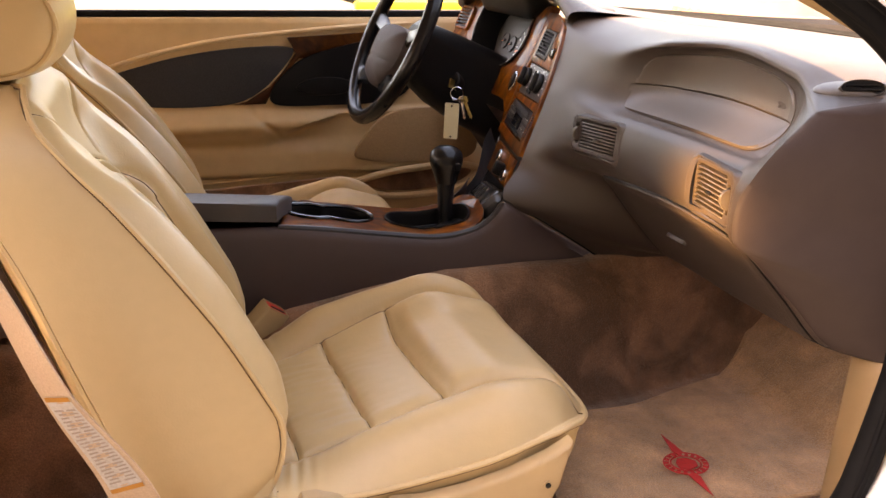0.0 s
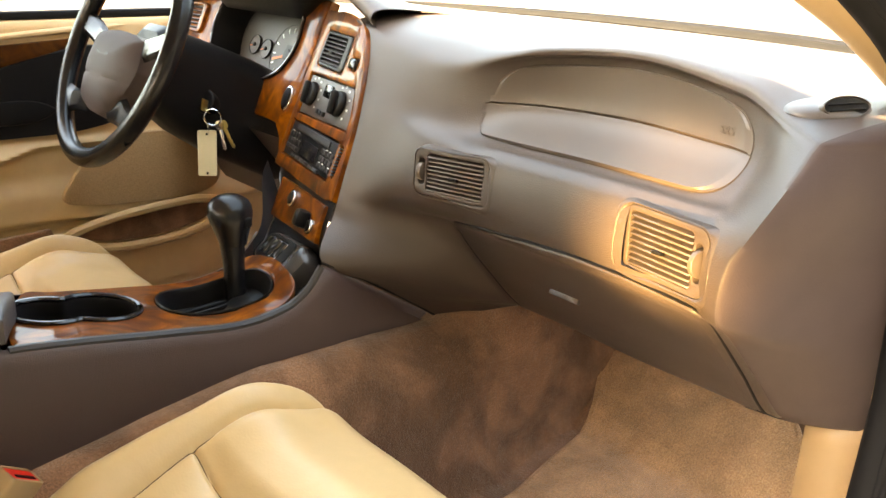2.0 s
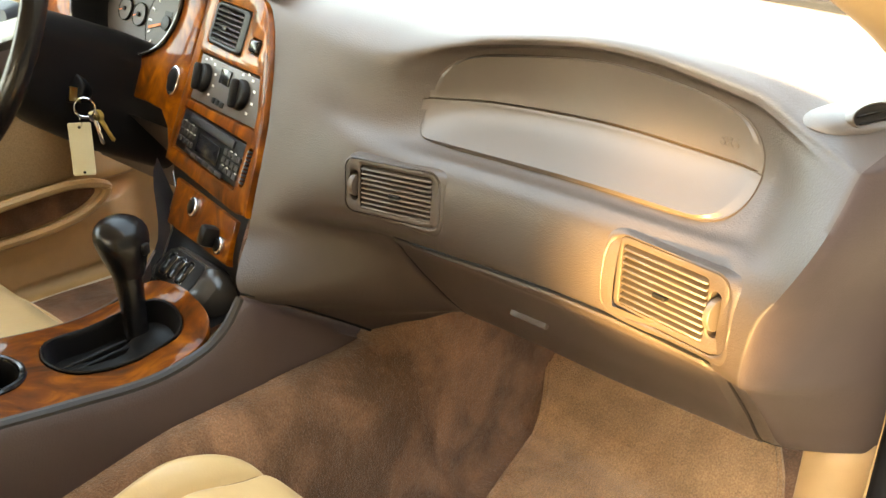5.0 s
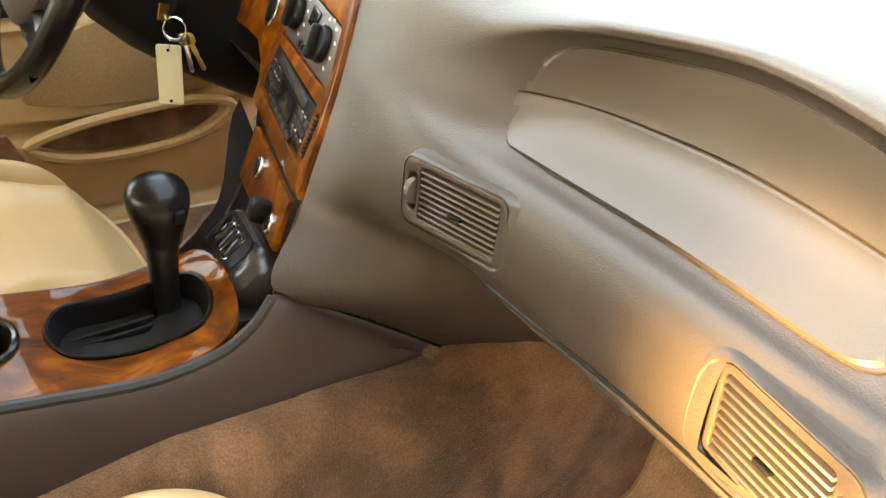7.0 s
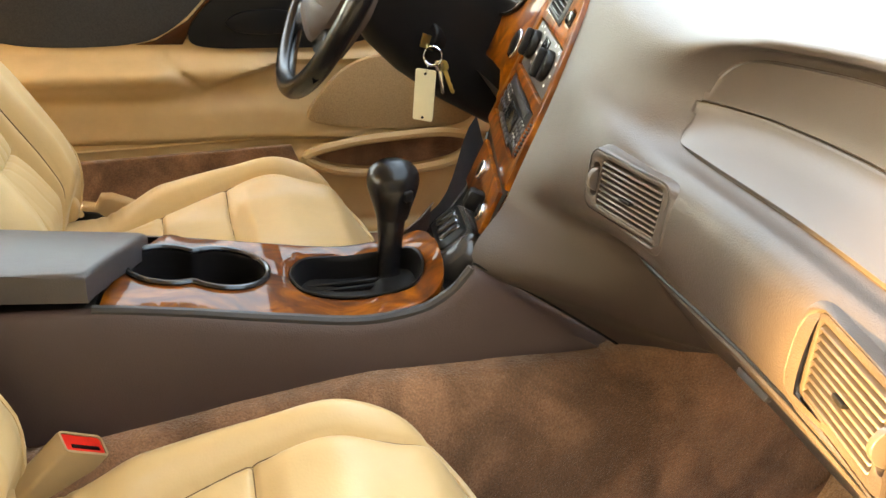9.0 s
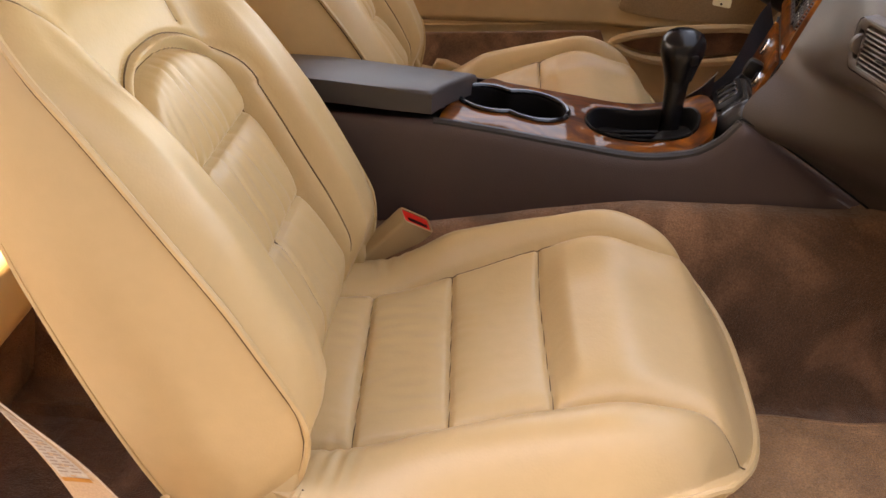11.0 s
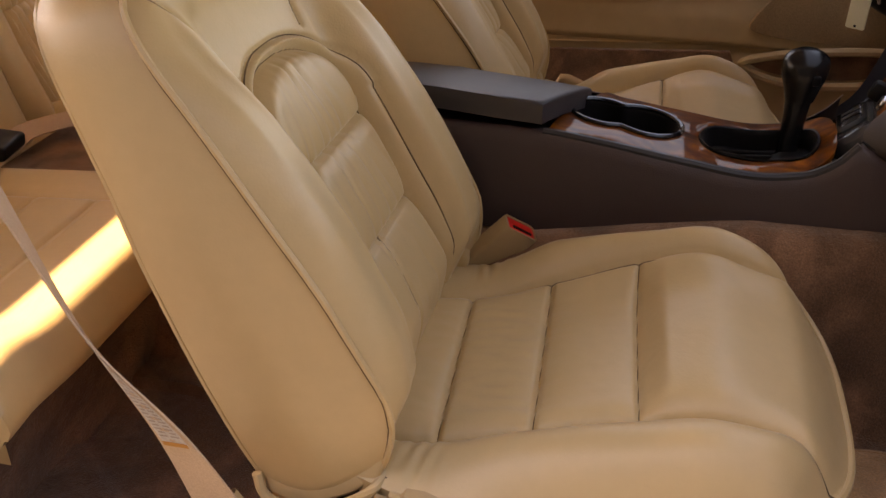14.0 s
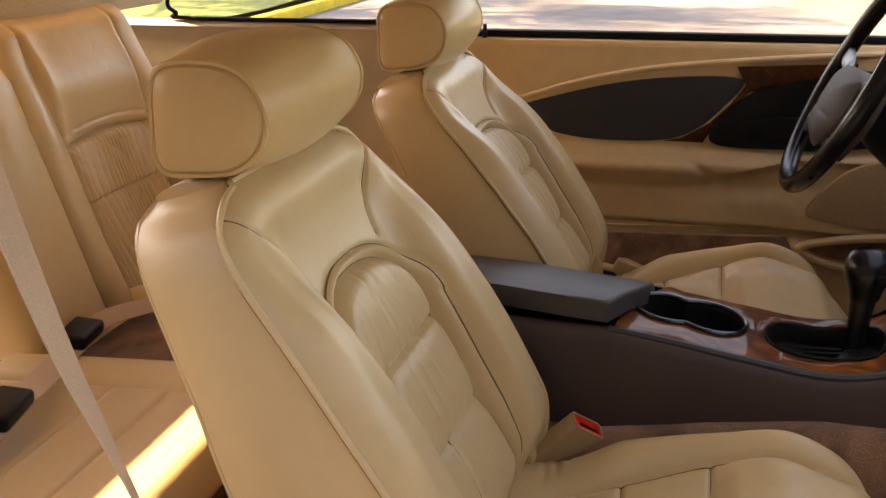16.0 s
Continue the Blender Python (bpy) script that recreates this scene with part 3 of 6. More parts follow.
# ---- dashboard ----
# Cross-sections from windscreen to footwell as (x, z), at stations along y.
DASH = {
    -0.620: [(1.17, .760), (.95, .770), (.775, .772), (.706, .757), (.692, .747), (.690, .738), (.678, .705), (.650, .675), (.626, .665), (.608, .645), (.604, .60), (.612, .57), (.640, .545), (.71, .475), (.785, .402), (.85, .390)],
    -0.560: [(1.190, 0.760), (.950, .774), (.785, .784), (.722, .777), (.709, .766), (.713, .756), (.700, .706), (.654, .672), (.630, .664), (.613, .645), (.608, .600), (.617, .570), (.648, .546), (.715, .475), (.785, .402), (.850, .390)],
    -0.420: [(1.240, 0.760), (.950, .777), (.795, .793), (.725, .793), (.712, .784), (.720, .773), (.710, .709), (.660, .672), (.634, .664), (.618, .645), (.613, .600), (.622, .570), (.652, .546), (.715, .475), (.785, .400), (.850, .390)],
    -0.300: [(1.260, 0.760), (.950, .777), (.780, .790), (.698, .786), (.685, .776), (.699, .765), (.699, .708), (.656, .672), (.632, .664), (.616, .645), (.611, .600), (.622, .570), (.652, .546), (.715, .475), (.790, .400), (.860, .390)],
    -0.235: [(1.265, 0.760), (.950, .777), (.785, .789), (.695, .780), (.668, .764), (.676, .751), (.680, .706), (.654, .672), (.630, .664), (.612, .646), (.606, .600), (.620, .570), (.655, .546), (.715, .475), (.790, .400), (.860, .390)],
    -0.185: [(1.270, 0.760), (.950, .777), (.790, .788), (.698, .778), (.661, .755), (.652, .735), (.644, .705), (.630, .679), (.612, .667), (.602, .648), (.596, .600), (.608, .570), (.655, .545), (.712, .475), (.785, .400), (.860, .390)],
    -0.140: [(1.270, 0.760), (.950, .777), (.790, .788), (.700, .777), (.660, .752), (.643, .727), (.628, .702), (.608, .676), (.596, .664), (.587, .645), (.577, .600), (.579, .570), (.600, .535), (.660, .460), (.745, .400), (.830, .385)],
    -0.105: [(1.270, 0.760), (.950, .777), (.770, .788), (.676, .770), (.645, .750), (.626, .728), (.613, .705), (.596, .685), (.589, .660), (.577, .625), (.560, .585), (.545, .550), (.530, .515), (.580, .450), (.690, .378), (.780, .370)],
    -0.080: [(1.270, 0.760), (.950, .777), (.770, .790), (.682, .774), (.653, .754), (.634, .730), (.620, .705), (.604, .685), (.594, .655), (.578, .615), (.558, .575), (.542, .542), (.528, .505), (.570, .450), (.680, .378), (.780, .370)],
    -0.048: [(1.270, 0.760), (.950, .778), (.780, .795), (.694, .784), (.668, .766), (.650, .740), (.636, .712), (.620, .685), (.607, .655), (.590, .615), (.570, .575), (.553, .542), (.538, .505), (.570, .450), (.680, .378), (.780, .370)],
}
YS = sorted(DASH)
DCTRL = [[DASH[y][k] for y in YS] for k in range(16)]


def hermite(xs, ys, x):
    i = min(max(int(np.searchsorted(xs, x)) - 1, 0), len(xs) - 2)
    h = xs[i + 1] - xs[i]
    t = (x - xs[i]) / h

    def slope(j):
        if j == 0 or j == len(xs) - 1:
            return (ys[1] - ys[0]) / (xs[1] - xs[0]) if j == 0 else (ys[-1] - ys[-2]) / (xs[-1] - xs[-2])
        d0 = (ys[j] - ys[j - 1]) / (xs[j] - xs[j - 1])
        d1 = (ys[j + 1] - ys[j]) / (xs[j + 1] - xs[j])
        return 0.0 if d0 * d1 <= 0 else 2 * d0 * d1 / (d0 + d1)

    m0, m1 = slope(i) * h, slope(i + 1) * h
    return (2 * t ** 3 - 3 * t * t + 1) * ys[i] + (t ** 3 - 2 * t * t + t) * m0 + (-2 * t ** 3 + 3 * t * t) * ys[i + 1] + (t ** 3 - t * t) * m1


def dash_point(y, s):
    """The dashboard's surface at y and s (0 windscreen, 15 footwell)."""
    k = min(int(s), 14)
    f = s - k
    q = []
    for j in (k - 1, k, k + 1, k + 2):
        j = min(max(j, 0), 15)
        q.append(Vector((hermite(YS, [c[0] for c in DCTRL[j]], y), y, hermite(YS, [c[1] for c in DCTRL[j]], y))))
    a, b, c, d = q
    return 0.5 * (2 * b + (c - a) * f + (2 * a - 5 * b + 4 * c - d) * f * f + (3 * b - a - 3 * c + d) * f ** 3)


def dash_normal(y, s):
    du = dash_point(min(y + 0.004, -0.05), s) - dash_point(max(y - 0.004, -0.62), s)
    dv = dash_point(y, min(s + 0.05, 15)) - dash_point(y, max(s - 0.05, 0))
    return du.cross(dv).normalized()


# the centre stack's plane: across, up, outward
SM = Matrix(((-0.23337, 0.36765, -0.90021, 0.6082), (-0.97239, -0.08824, 0.21605, 0.08), (0.0, 0.92577, 0.37809, 0.6), (0, 0, 0, 1)))
dashboard = thing("dashboard", "taupe moulded dashboard with a scooped airbag panel and vents", "dashboard", at=(0.7, 0, 0.4))
bm = bmesh.new()
ys = [float(v) for v in np.linspace(-0.605, -0.048, 100)]
VENT_1 = ((.593, -.186, .656), (.617, -.298, .657), (.6125, -.297, .599))
VENT_2 = ((.620, -.505, .655), (.599, -.622, .657), (.598, -.620, .587))
srow = np.linspace(0, 15, 151)
END = [(1.12, -.690, .757), (.95, -.686, .757), (.78, -.682, .752), (.672, -.680, .744), (.652, -.679, .737), (.635, -.679, .722), (.612, -.677, .700), (.598, -.669, .676), (.591, -.658, .652), (.588, -.649, .632),
       (.588, -.643, .600), (.598, -.639, .570), (.634, -.632, .545), (.712, -.620, .475), (.788, -.613, .403), (.85, -.613, .39)]
end_curve = crom(END, 151)
grid = [[dash_point(y, s) for s in srow] for y in ys]
base_col, outer_cols = grid[0], []
for f in (1.0, 0.92, 0.80, 0.65, 0.45, 0.22):
    col = []
    for p, q, s in zip(base_col, end_curve, srow):
        bulge = 0.004 * math.sin(math.pi * f) * sstep(s, 4.5, 6.5) * (1 - sstep(s, 11, 13))
        col.append(p + (q - p) * f + Vector((-bulge, 0, 0.5 * bulge)))
    outer_cols.append(col)
grid = outer_cols + grid


# inboard: one smooth sheet from the vent to the centre stack's edge, and on down to the console joint
SIDE_U = [None, None, None, (-0.030, 0.203), (0.021, 0.190), (0.047, 0.170), (0.063, 0.150), (0.081, 0.120), (0.094, 0.092), (0.108, 0.060), (0.118, 0.020), (0.127, -0.020), (0.138, -0.060)]
SIDE = [Vector((1.27, 0.03, 0.760)), Vector((0.95, 0.03, 0.778)), Vector((0.78, 0.045, 0.797))]
SIDE += [SM @ Vector((u + 0.006, v, -0.001)) for u, v in SIDE_U[3:]] + [Vector((0.512, -0.088, 0.492)), Vector((0.60, -0.099, 0.440)), Vector((0.70, -0.108, 0.374))]
side_curve = crom(SIDE, 151)
NB = len(outer_cols) + sum(1 for y in ys if y <= -0.182)
grid = grid[:NB]
col0, col1 = grid[-1], grid[-2]
dy = ys[1] - ys[0]
for f in np.linspace(0, 1, 27)[1:]:
    f = float(f)
    col = []
    for p, q, e, s in zip(col0, col1, side_curve, srow):
        span = (e - p).length
        m0 = (p - q) / dy * span
        m0 = m0.lerp(e - p, 0.6 + 0.4 * sstep(s, 9.5, 12))
        m1 = (e - p) * 1.0
        col.append((2 * f ** 3 - 3 * f * f + 1) * p + (f ** 3 - 2 * f * f + f) * m0 + (-2 * f ** 3 + 3 * f * f) * e + (f ** 3 - f * f) * m1)
    grid.append(col)
ARC_Y, ARC_Z = [-0.235, -0.20, -0.16, -0.10, -0.06, 0.0], [0.764, 0.748, 0.727, 0.688, 0.650, 0.60]
for col in grid:
    for k, (p, s) in enumerate(zip(col, srow)):
        if 3.0 < s < 11.0 and -0.215 < p.y < -0.045:
            below = lin(p.y, ARC_Y, ARC_Z) - p.z
            reach = sstep(p.y, -0.215, -0.175) * (1 - sstep(p.y, -0.10, -0.045))
            hollow = sstep(below, -0.030, 0.030) * (1 - sstep(below, 0.030, 0.110))
            col[k] = p + Vector((0.006 * hollow, 0, 0)) * reach
# the moulding flows evenly between brow, vent and centre stack
for _ in range(45):
    old = [list(c) for c in grid]
    for i in range(1, len(grid) - 1):
        if grid[i][60].y < -0.300:
            continue
        for k in range(12, 118):
            p = old[i][k]
            w_ = 0.5 * sstep(p.y, -0.300, -0.240) * sstep(srow[k], 1.2, 3.0) * (1 - sstep(srow[k], 10.4, 11.8))
            if w_ > 0.001:
                grid[i][k] = p.lerp((old[i - 1][k] + old[i + 1][k] + old[i][k - 1] + old[i][k + 1]) / 4, w_)
skin(bm, grid)
gone = []
for tl, tr, br in (VENT_1, VENT_2):
    tl, tr, br = Vector(tl), Vector(tr), Vector(br)
    mi = frame3((tl + br) / 2, tr - tl, tr - br).inverted()
    w, h = (tr - tl).length, (tr - br).length
    for f in bm.faces:
        c = mi @ f.calc_center_median()
        if abs(c.x) < w * 0.44 and abs(c.y) < h * 0.42 and abs(c.z) < 0.05:
            gone.append(f)
bmesh.ops.delete(bm, geom=gone, context="FACES")
# the moulding turns round its outboard edge into the end that faces the door
rows = []
for p, s in zip(end_curve, srow):
    if s > 14.05:
        break
    q = Vector((0.855 if s > 3 else max(0.87, p.x + 0.02), lin(s, [0, 3, 8, 14], [-0.715, -0.708, -0.702, -0.684]), lin(s, [0, 3, 5, 10, 14], [0.735, 0.735, 0.70, 0.52, 0.394])))
    rows.append([p + (q - p) * f + Vector((0, -0.010 * math.sin(math.pi * f ** 0.6), 0.0)) for f in (0, 0.02, 0.05, 0.1, 0.2, 0.35, 0.5, 0.65, 0.8, 0.92, 1)])
rows.append([v + Vector((0.0, 0.01, -0.004)) for v in rows[-1]])
rows.append([v + Vector((0.0, 0.05, -0.004)) for v in rows[-1]])
grid_e = [[bm.verts.new(p) for p in r] for r in rows]
for ra, rb in zip(grid_e, grid_e[1:]):
    for j in range(len(ra) - 1):
        bm.faces.new((ra[j], ra[j + 1], rb[j + 1], rb[j])).material_index = 1
bmesh.ops.remove_doubles(bm, verts=bm.verts[:], dist=1e-5)
shell = part("shell", bm, TAUPE, dashboard, "taupe grained dashboard moulding", sharp=75)
shell.data.materials.append(TAUPE_E)

# driver side: pad over the instruments
bm = bmesh.new()
rows = []
for y in np.linspace(0.025, 0.74, 50):
    h = 0.03 * bump1(y - 0.38, 0.22)
    xl = lin(y, [-0.05, 0.02, 0.10, 0.25, 0.6, 0.74], [0.672, 0.668, 0.672, 0.655, 0.655, 0.70])
    zl = lin(y, [-0.05, 0.02, 0.10, 0.25, 0.6, 0.74], [0.782, 0.798, 0.832, 0.850, 0.842, 0.785]) + h * 0.3
    rows.append(crom([(1.27 - 0.16 * (abs(y) / 0.66) ** 2.2, y, .760), (.95, y, .778 + h * .4), (.78, y, .797 + h), (xl + 0.02, y, zl + 0.004), (xl, y, zl - 0.008), (xl + 0.012, y, zl - 0.022), (.72, y, zl - 0.026), (.80, y, zl - 0.03)], 40))
skin(bm, rows)
part("instrument_hood", bm, TAUPE, dashboard, "taupe padded hood over the instruments")


def on_dash(name, outline, lift, mat, label="", nu=90, nv=40, gap=0.0007, tilt=None):
    """A thin raised panel that follows the dashboard; outline maps (a, b) in -1..1 to (y, s)."""
    bm = bmesh.new()

    def front(a, b):
        y, s = outline(a, b)
        e = max(abs(a), abs(b))
        k = lift if tilt is None else tilt + (lift - tilt) * (1 - b) / 2
        return dash_point(y, s) + dash_normal(y, s) * k * (1 if e < 0.97 else 0.4)

    def rim(a, b, t):
        y, s = outline(a, b)
        return dash_point(y, s) - dash_normal(y, s) * (0.006 if tilt is None else 0.045) * t

    pillow(bm, nu, nv, front, rim, 1)
    ob = part(name, bm, mat, dashboard, label)
    ring = [(k, -1) for k in np.linspace(-1, 1, 40)] + [(1, k) for k in np.linspace(-1, 1, 30)][1:] + [(k, 1) for k in np.linspace(1, -1, 40)][1:] + [(-1, k) for k in np.linspace(1, -1, 30)][1:-1]
    # a dark tube along the outline stands in for the gap's shadow
    bm = bmesh.new()
    tube(bm, [dash_point(*outline(a, b)) + dash_normal(*outline(a, b)) * 0.0004 for a, b in ring], gap, 6, True)
    part("shut_line", bm, BLACK if gap > 0.001 else SHUT, ob, "dark shut line")
    return ob


def oval(t, n):
    return max(0.0, 1 - t ** n) ** (1 / n)


def ab_upper(a, b):
    # a: -1 inboard .. 1 outboard, b: -1 at the joint .. 1 at the top
    t = (b + 1) / 2
    yl = -0.218 - 0.024 * t - 0.040 * (1 - oval(t, 3))
    yr = -0.510 - 0.080 * oval(t, 2.4)
    return (yl + yr) / 2 + (yr - yl) / 2 * a, 5.885 - 0.845 * t


def ab_lower(a, b):
    t = (1 - b) / 2
    yl = -0.250 + 0.033 * oval(t, 3.5) - 0.004 * t
    yr = -0.530 - 0.061 * oval(t, 3.0)
    return (yl + yr) / 2 + (yr - yl) / 2 * a, 5.905 + 1.145 * t


# the moulding is open behind the two airbag covers
s_of = {tuple(round(c, 4) for c in p): s for col in grid for p, s in zip(col, srow)}
bm = bmesh.new()
bm.from_mesh(shell.data)
gone = []
for f in bm.faces:
    ok = True
    for v in f.verts:
        s, y = s_of.get(tuple(round(c, 4) for c in v.co), 0.0), v.co.y
        if 5.10 < s <= 5.89:
            t = (5.885 - s) / 0.845
            edge = ab_upper(-1, 2 * t - 1)[0], ab_upper(1, 2 * t - 1)[0]
        elif 5.89 < s < 6.98:
            t = (s - 5.905) / 1.145
            edge = ab_lower(-1, 1 - 2 * max(t, 0))[0], ab_lower(1, 1 - 2 * max(t, 0))[0]
        else:
            ok = False
            break
        if not edge[1] + 0.004 < y < edge[0] - 0.004:
            ok = False
            break
    if ok:
        gone.append(f)
bmesh.ops.delete(bm, geom=gone, context="FACES")
bm.to_mesh(shell.data)
bm.free()
on_dash("airbag_door_upper", ab_upper, 0.0030, TAUPE_S, "smooth taupe upper airbag cover", tilt=0.0045)
on_dash("airbag_door_lower", ab_lower, 0.0050, TAUPE_S, "smooth taupe lower airbag cover", tilt=0.0015)
p_ = dash_point(-0.553, 5.62)
n_ = dash_normal(-0.553, 5.62)
words("SRS", 0.012, frame3(p_ + n_ * 0.0042, (-0.05, -1, 0), (0.3, 0, 1)), TAUPE_S, dashboard, "srs_mark", 0.0005)


GT_Y, GT_S = [-0.62, -0.60, -0.51, -0.44, -0.36, -0.27, -0.23, -0.18], [11.0, 10.87, 10.68, 10.68, 10.82, 11.12, 11.5, 12.0]


def glove(a, b):
    yl, yr = lin(b, [-1, 1], [-0.196, -0.188]), lin(b, [-1, 1], [-0.595, -0.616])
    y = (yl + yr) / 2 + (yr - yl) / 2 * a
    top = lin(y, GT_Y, GT_S) + 0.45 * max(0, (abs(a) - 0.93) / 0.07) ** 2
    return y, 13.95 + (top - 13.95) * (b + 1) / 2


gb = on_dash("glovebox_door", glove, 0.004, TAUPE, "taupe glovebox door with a recessed latch", gap=0.0020)
pl, nl = dash_point(-0.355, 12.8), dash_normal(-0.355, 12.8)
bm = bmesh.new()
rbox(bm, (0.050, 0.015, 0.008), frame3(pl + nl * 0.0025, (0, -1, 0), (0.6, 0, 1)), 0.003)
part("latch", bm, TAUPE, gb, "small taupe glovebox latch")


SKIN = BVHTree.FromPolygons([v.co.copy() for v in shell.data.vertices], [tuple(p.vertices) for p in shell.data.polygons])


def vent(name, tl, tr, br, wheel_side, parent, mat, slat_mat, nslat=9, wheel=True, emblem=True):
    """A rectangular air vent: frame, recess, slats and thumb wheel."""
    tl, tr, br = Vector(tl), Vector(tr), Vector(br)
    x, y = (tr - tl), (tr - br)
    w, h = x.length, y.length
    c = (tl + br) / 2
    m = frame3(c, x, y)
    if (m.to_3x3() @ Vector((0, 0, 1))).x > 0:
        m = frame3(c, x, y)
    if wheel:
        m = m @ pose(0, 0, -0.0020)
    bm = bmesh.new()
    iw, ih = w * 0.76, h * 0.80
    cx = -wheel_side * w * 0.05
    slab(bm, rrect(w, h, min(w, h) * 0.2, 6), 0.02, m @ pose(0, 0, 0.0035), 0.002, holes=[rrect(iw, ih, 0.004, 3, cx), rrect(0.009, h * 0.55, 0.004, 4, wheel_side * w * 0.40)] if wheel else [rrect(iw, ih, 0.004, 3, cx)])
    v = part(name, bm, mat, parent, "rectangular air vent with angled slats")
    if wheel:
        bm = bmesh.new()
        # a soft collar that runs from the frame out into the moulding
        loops = []
        for grow, lift, blend in ((-0.001, -0.004, 0.0), (0.001, 0.0030, 0.0), (0.005, 0.0042, 0.25), (0.010, 0.0034, 0.6), (0.016, 0.0014, 0.9), (0.022, -0.0012, 1.0)):
            ring = []
            for q in dense(rrect(w + grow, h + grow, min(w, h) * 0.2 + grow / 2, 8), 8):
                p = m @ Vector((q[0], q[1], lift))
                near, nor, _, _ = SKIN.find_nearest(m @ Vector((q[0], q[1], 0)))
                up = m.to_3x3() @ Vector((0, 0, 1))
                ring.append(p.lerp(near + up * lift, blend))
            loops.append(ring)
        skin(bm, loops, True)
        part("vent_surround", bm, mat, v, "raised taupe surround")
    bm = bmesh.new()
    rbox(bm, (iw + 0.01, ih + 0.01, 0.004), m @ pose(cx, 0, -0.016), 0.001)
    part("vent_recess", bm, BLACK, v, "black vent recess")
    first = None
    for k in range(nslat):
        yy = ih / 2 - (k + 0.55) * ih / nslat
        mm = m @ pose(cx, yy, -0.001) @ pose(0, 0, 0, 20)
        if first is None:
            bm = bmesh.new()
            rbox(bm, (iw - 0.001, 0.0026, 0.0105), None, 0.0011, 1)
            first = part("slat", bm, slat_mat, v)
            me = first.data
            first.matrix_parent_inverse = mm
        else:
            o = new("slat", me)
            o.parent = v
            o.matrix_parent_inverse = mm
    if wheel:
        bm = bmesh.new()
        disc(bm, h * 0.20, 0.006, m @ pose(wheel_side * w * 0.40, 0, 0.0) @ pose(0, 0, 0, 0, 90, 0), 20, 0.001)
        part("thumb_wheel", bm, slat_mat, v)
    if emblem:
        bm = bmesh.new()
        rbox(bm, (0.014, 0.004, 0.006), m @ pose(cx, -ih * 0.08, 0.004), 0.001)
        part("vane_tab", bm, BLACK, v)
    return v


vent("vent", *VENT_1, -1, dashboard, TAUPE, TAUPE_S)
vent("vent", *VENT_2, 1, dashboard, TAUPE, TAUPE_S)

# side window demister: a low scoop with a dark mouth at the end of the dash top
bm = bmesh.new()
tmp = bmesh.new()
bmesh.ops.create_uvsphere(tmp, u_segments=32, v_segments=16, radius=1.0)
join(bm, tmp, pose(0.748, -0.634, 0.7560, 6, 0, -8) @ Matrix.Diagonal((0.056, 0.032, 0.0110, 1)))
dv = part("demister_vent", bm, TAUPE_S, dashboard, "oval demister scoop")
bm = bmesh.new()
dm = frame3((0.738, -0.6545, 0.7625), (0.95, -0.30, 0.02), (0.10, 0.50, 0.86))
slab(bm, [(0.0285 * math.cos(a), 0.0115 * math.sin(a)) for a in np.linspace(0, 2 * math.pi, 36)[:-1]], 0.012, dm @ pose(0, 0, 0.003), 0.001, holes=[[(0.0265 * math.cos(a), 0.0098 * math.sin(a)) for a in np.linspace(0, 2 * math.pi, 36)[:-1]]])
part("mouth_rim", bm, TAUPE_S, dv, "taupe rim")
bm = bmesh.new()
slab(bm, [(0.0270 * math.cos(a), 0.0102 * math.sin(a)) for a in np.linspace(0, 2 * math.pi, 36)[:-1]], 0.004, dm @ pose(0, 0, 0.0015))
part("outlet", bm, BLACK, dv, "black outlet mouth")
bm = bmesh.new()
for k in range(2):
    rbox(bm, (0.042, 0.0016, 0.003), dm @ pose(0, -0.003 + 0.006 * k, 0.002), 0.0005, 1)
part("outlet_slats", bm, BLACK, dv, "thin black slats")

# ---- centre stack ----
stack = thing("centre_stack", "burl wood centre stack with vent, climate panel and stereo", "centre console", at=(0.6, 0.05, 0.44))
right_edge = [(p[0], p[1]) for p in crom([(-0.10, 0.205, 0), (-0.03, 0.203, 0), (0.018, 0.190, 0), (0.060, 0.150, 0), (0.100, 0.070, 0), (0.122, -0.020, 0), (0.128, -0.048, 0)], 24)]
outer = [(-0.162, 0.205)] + right_edge + [(0.10, -0.054), (-0.155, -0.056)]
climate_o = [(-0.135, 0.102), (0.060, 0.106), (0.082, 0.062), (0.084, 0.046), (-0.135, 0.036)]
radio_o = [(-0.138, 0.024), (0.076, 0.028), (0.078, -0.030), (-0.140, -0.034)]
vent_o = rrect(0.112, 0.056, 0.004, 3, -0.066, 0.146)
slot_o = rrect(0.010, 0.046, 0.004, 4, 0.094, 0.002)
switch_o = rrect(0.026, 0.018, 0.003, 3, 0.026, 0.137)
bm = bmesh.new()
slab(bm, outer, 0.018, SM @ pose(0, 0, 0.002), 0.004, holes=[climate_o, radio_o, vent_o, slot_o, switch_o])
part("wood_bezel", bm, WOOD, stack, "glossy burl wood bezel")
bm = bmesh.new()
slab(bm, [(p[0] * 1.0 + 0.006, p[1]) for p in right_edge] + [(p[0] - 0.002, p[1]) for p in right_edge[::-1]], 0.02, SM @ pose(0, 0, 0.004), 0.002)
part("edge_trim", bm, WOOD, stack, "burl wood return edge")
bm = bmesh.new()
slab(bm, [(-0.15, 0.2), (0.0, 0.19), (0.10, 0.05), (0.12, -0.05), (-0.15, -0.05)], 0.004, SM @ pose(0, 0, -0.018))
part("backing", bm, BLACK, stack, "black backing")


def face(outline, z, depth, mat, name, parent, label, r=0.002):
    bm = bmesh.new()
    slab(bm, outline, depth, SM @ pose(0, 0, z), r)
    return part(name, bm, mat, parent, label)


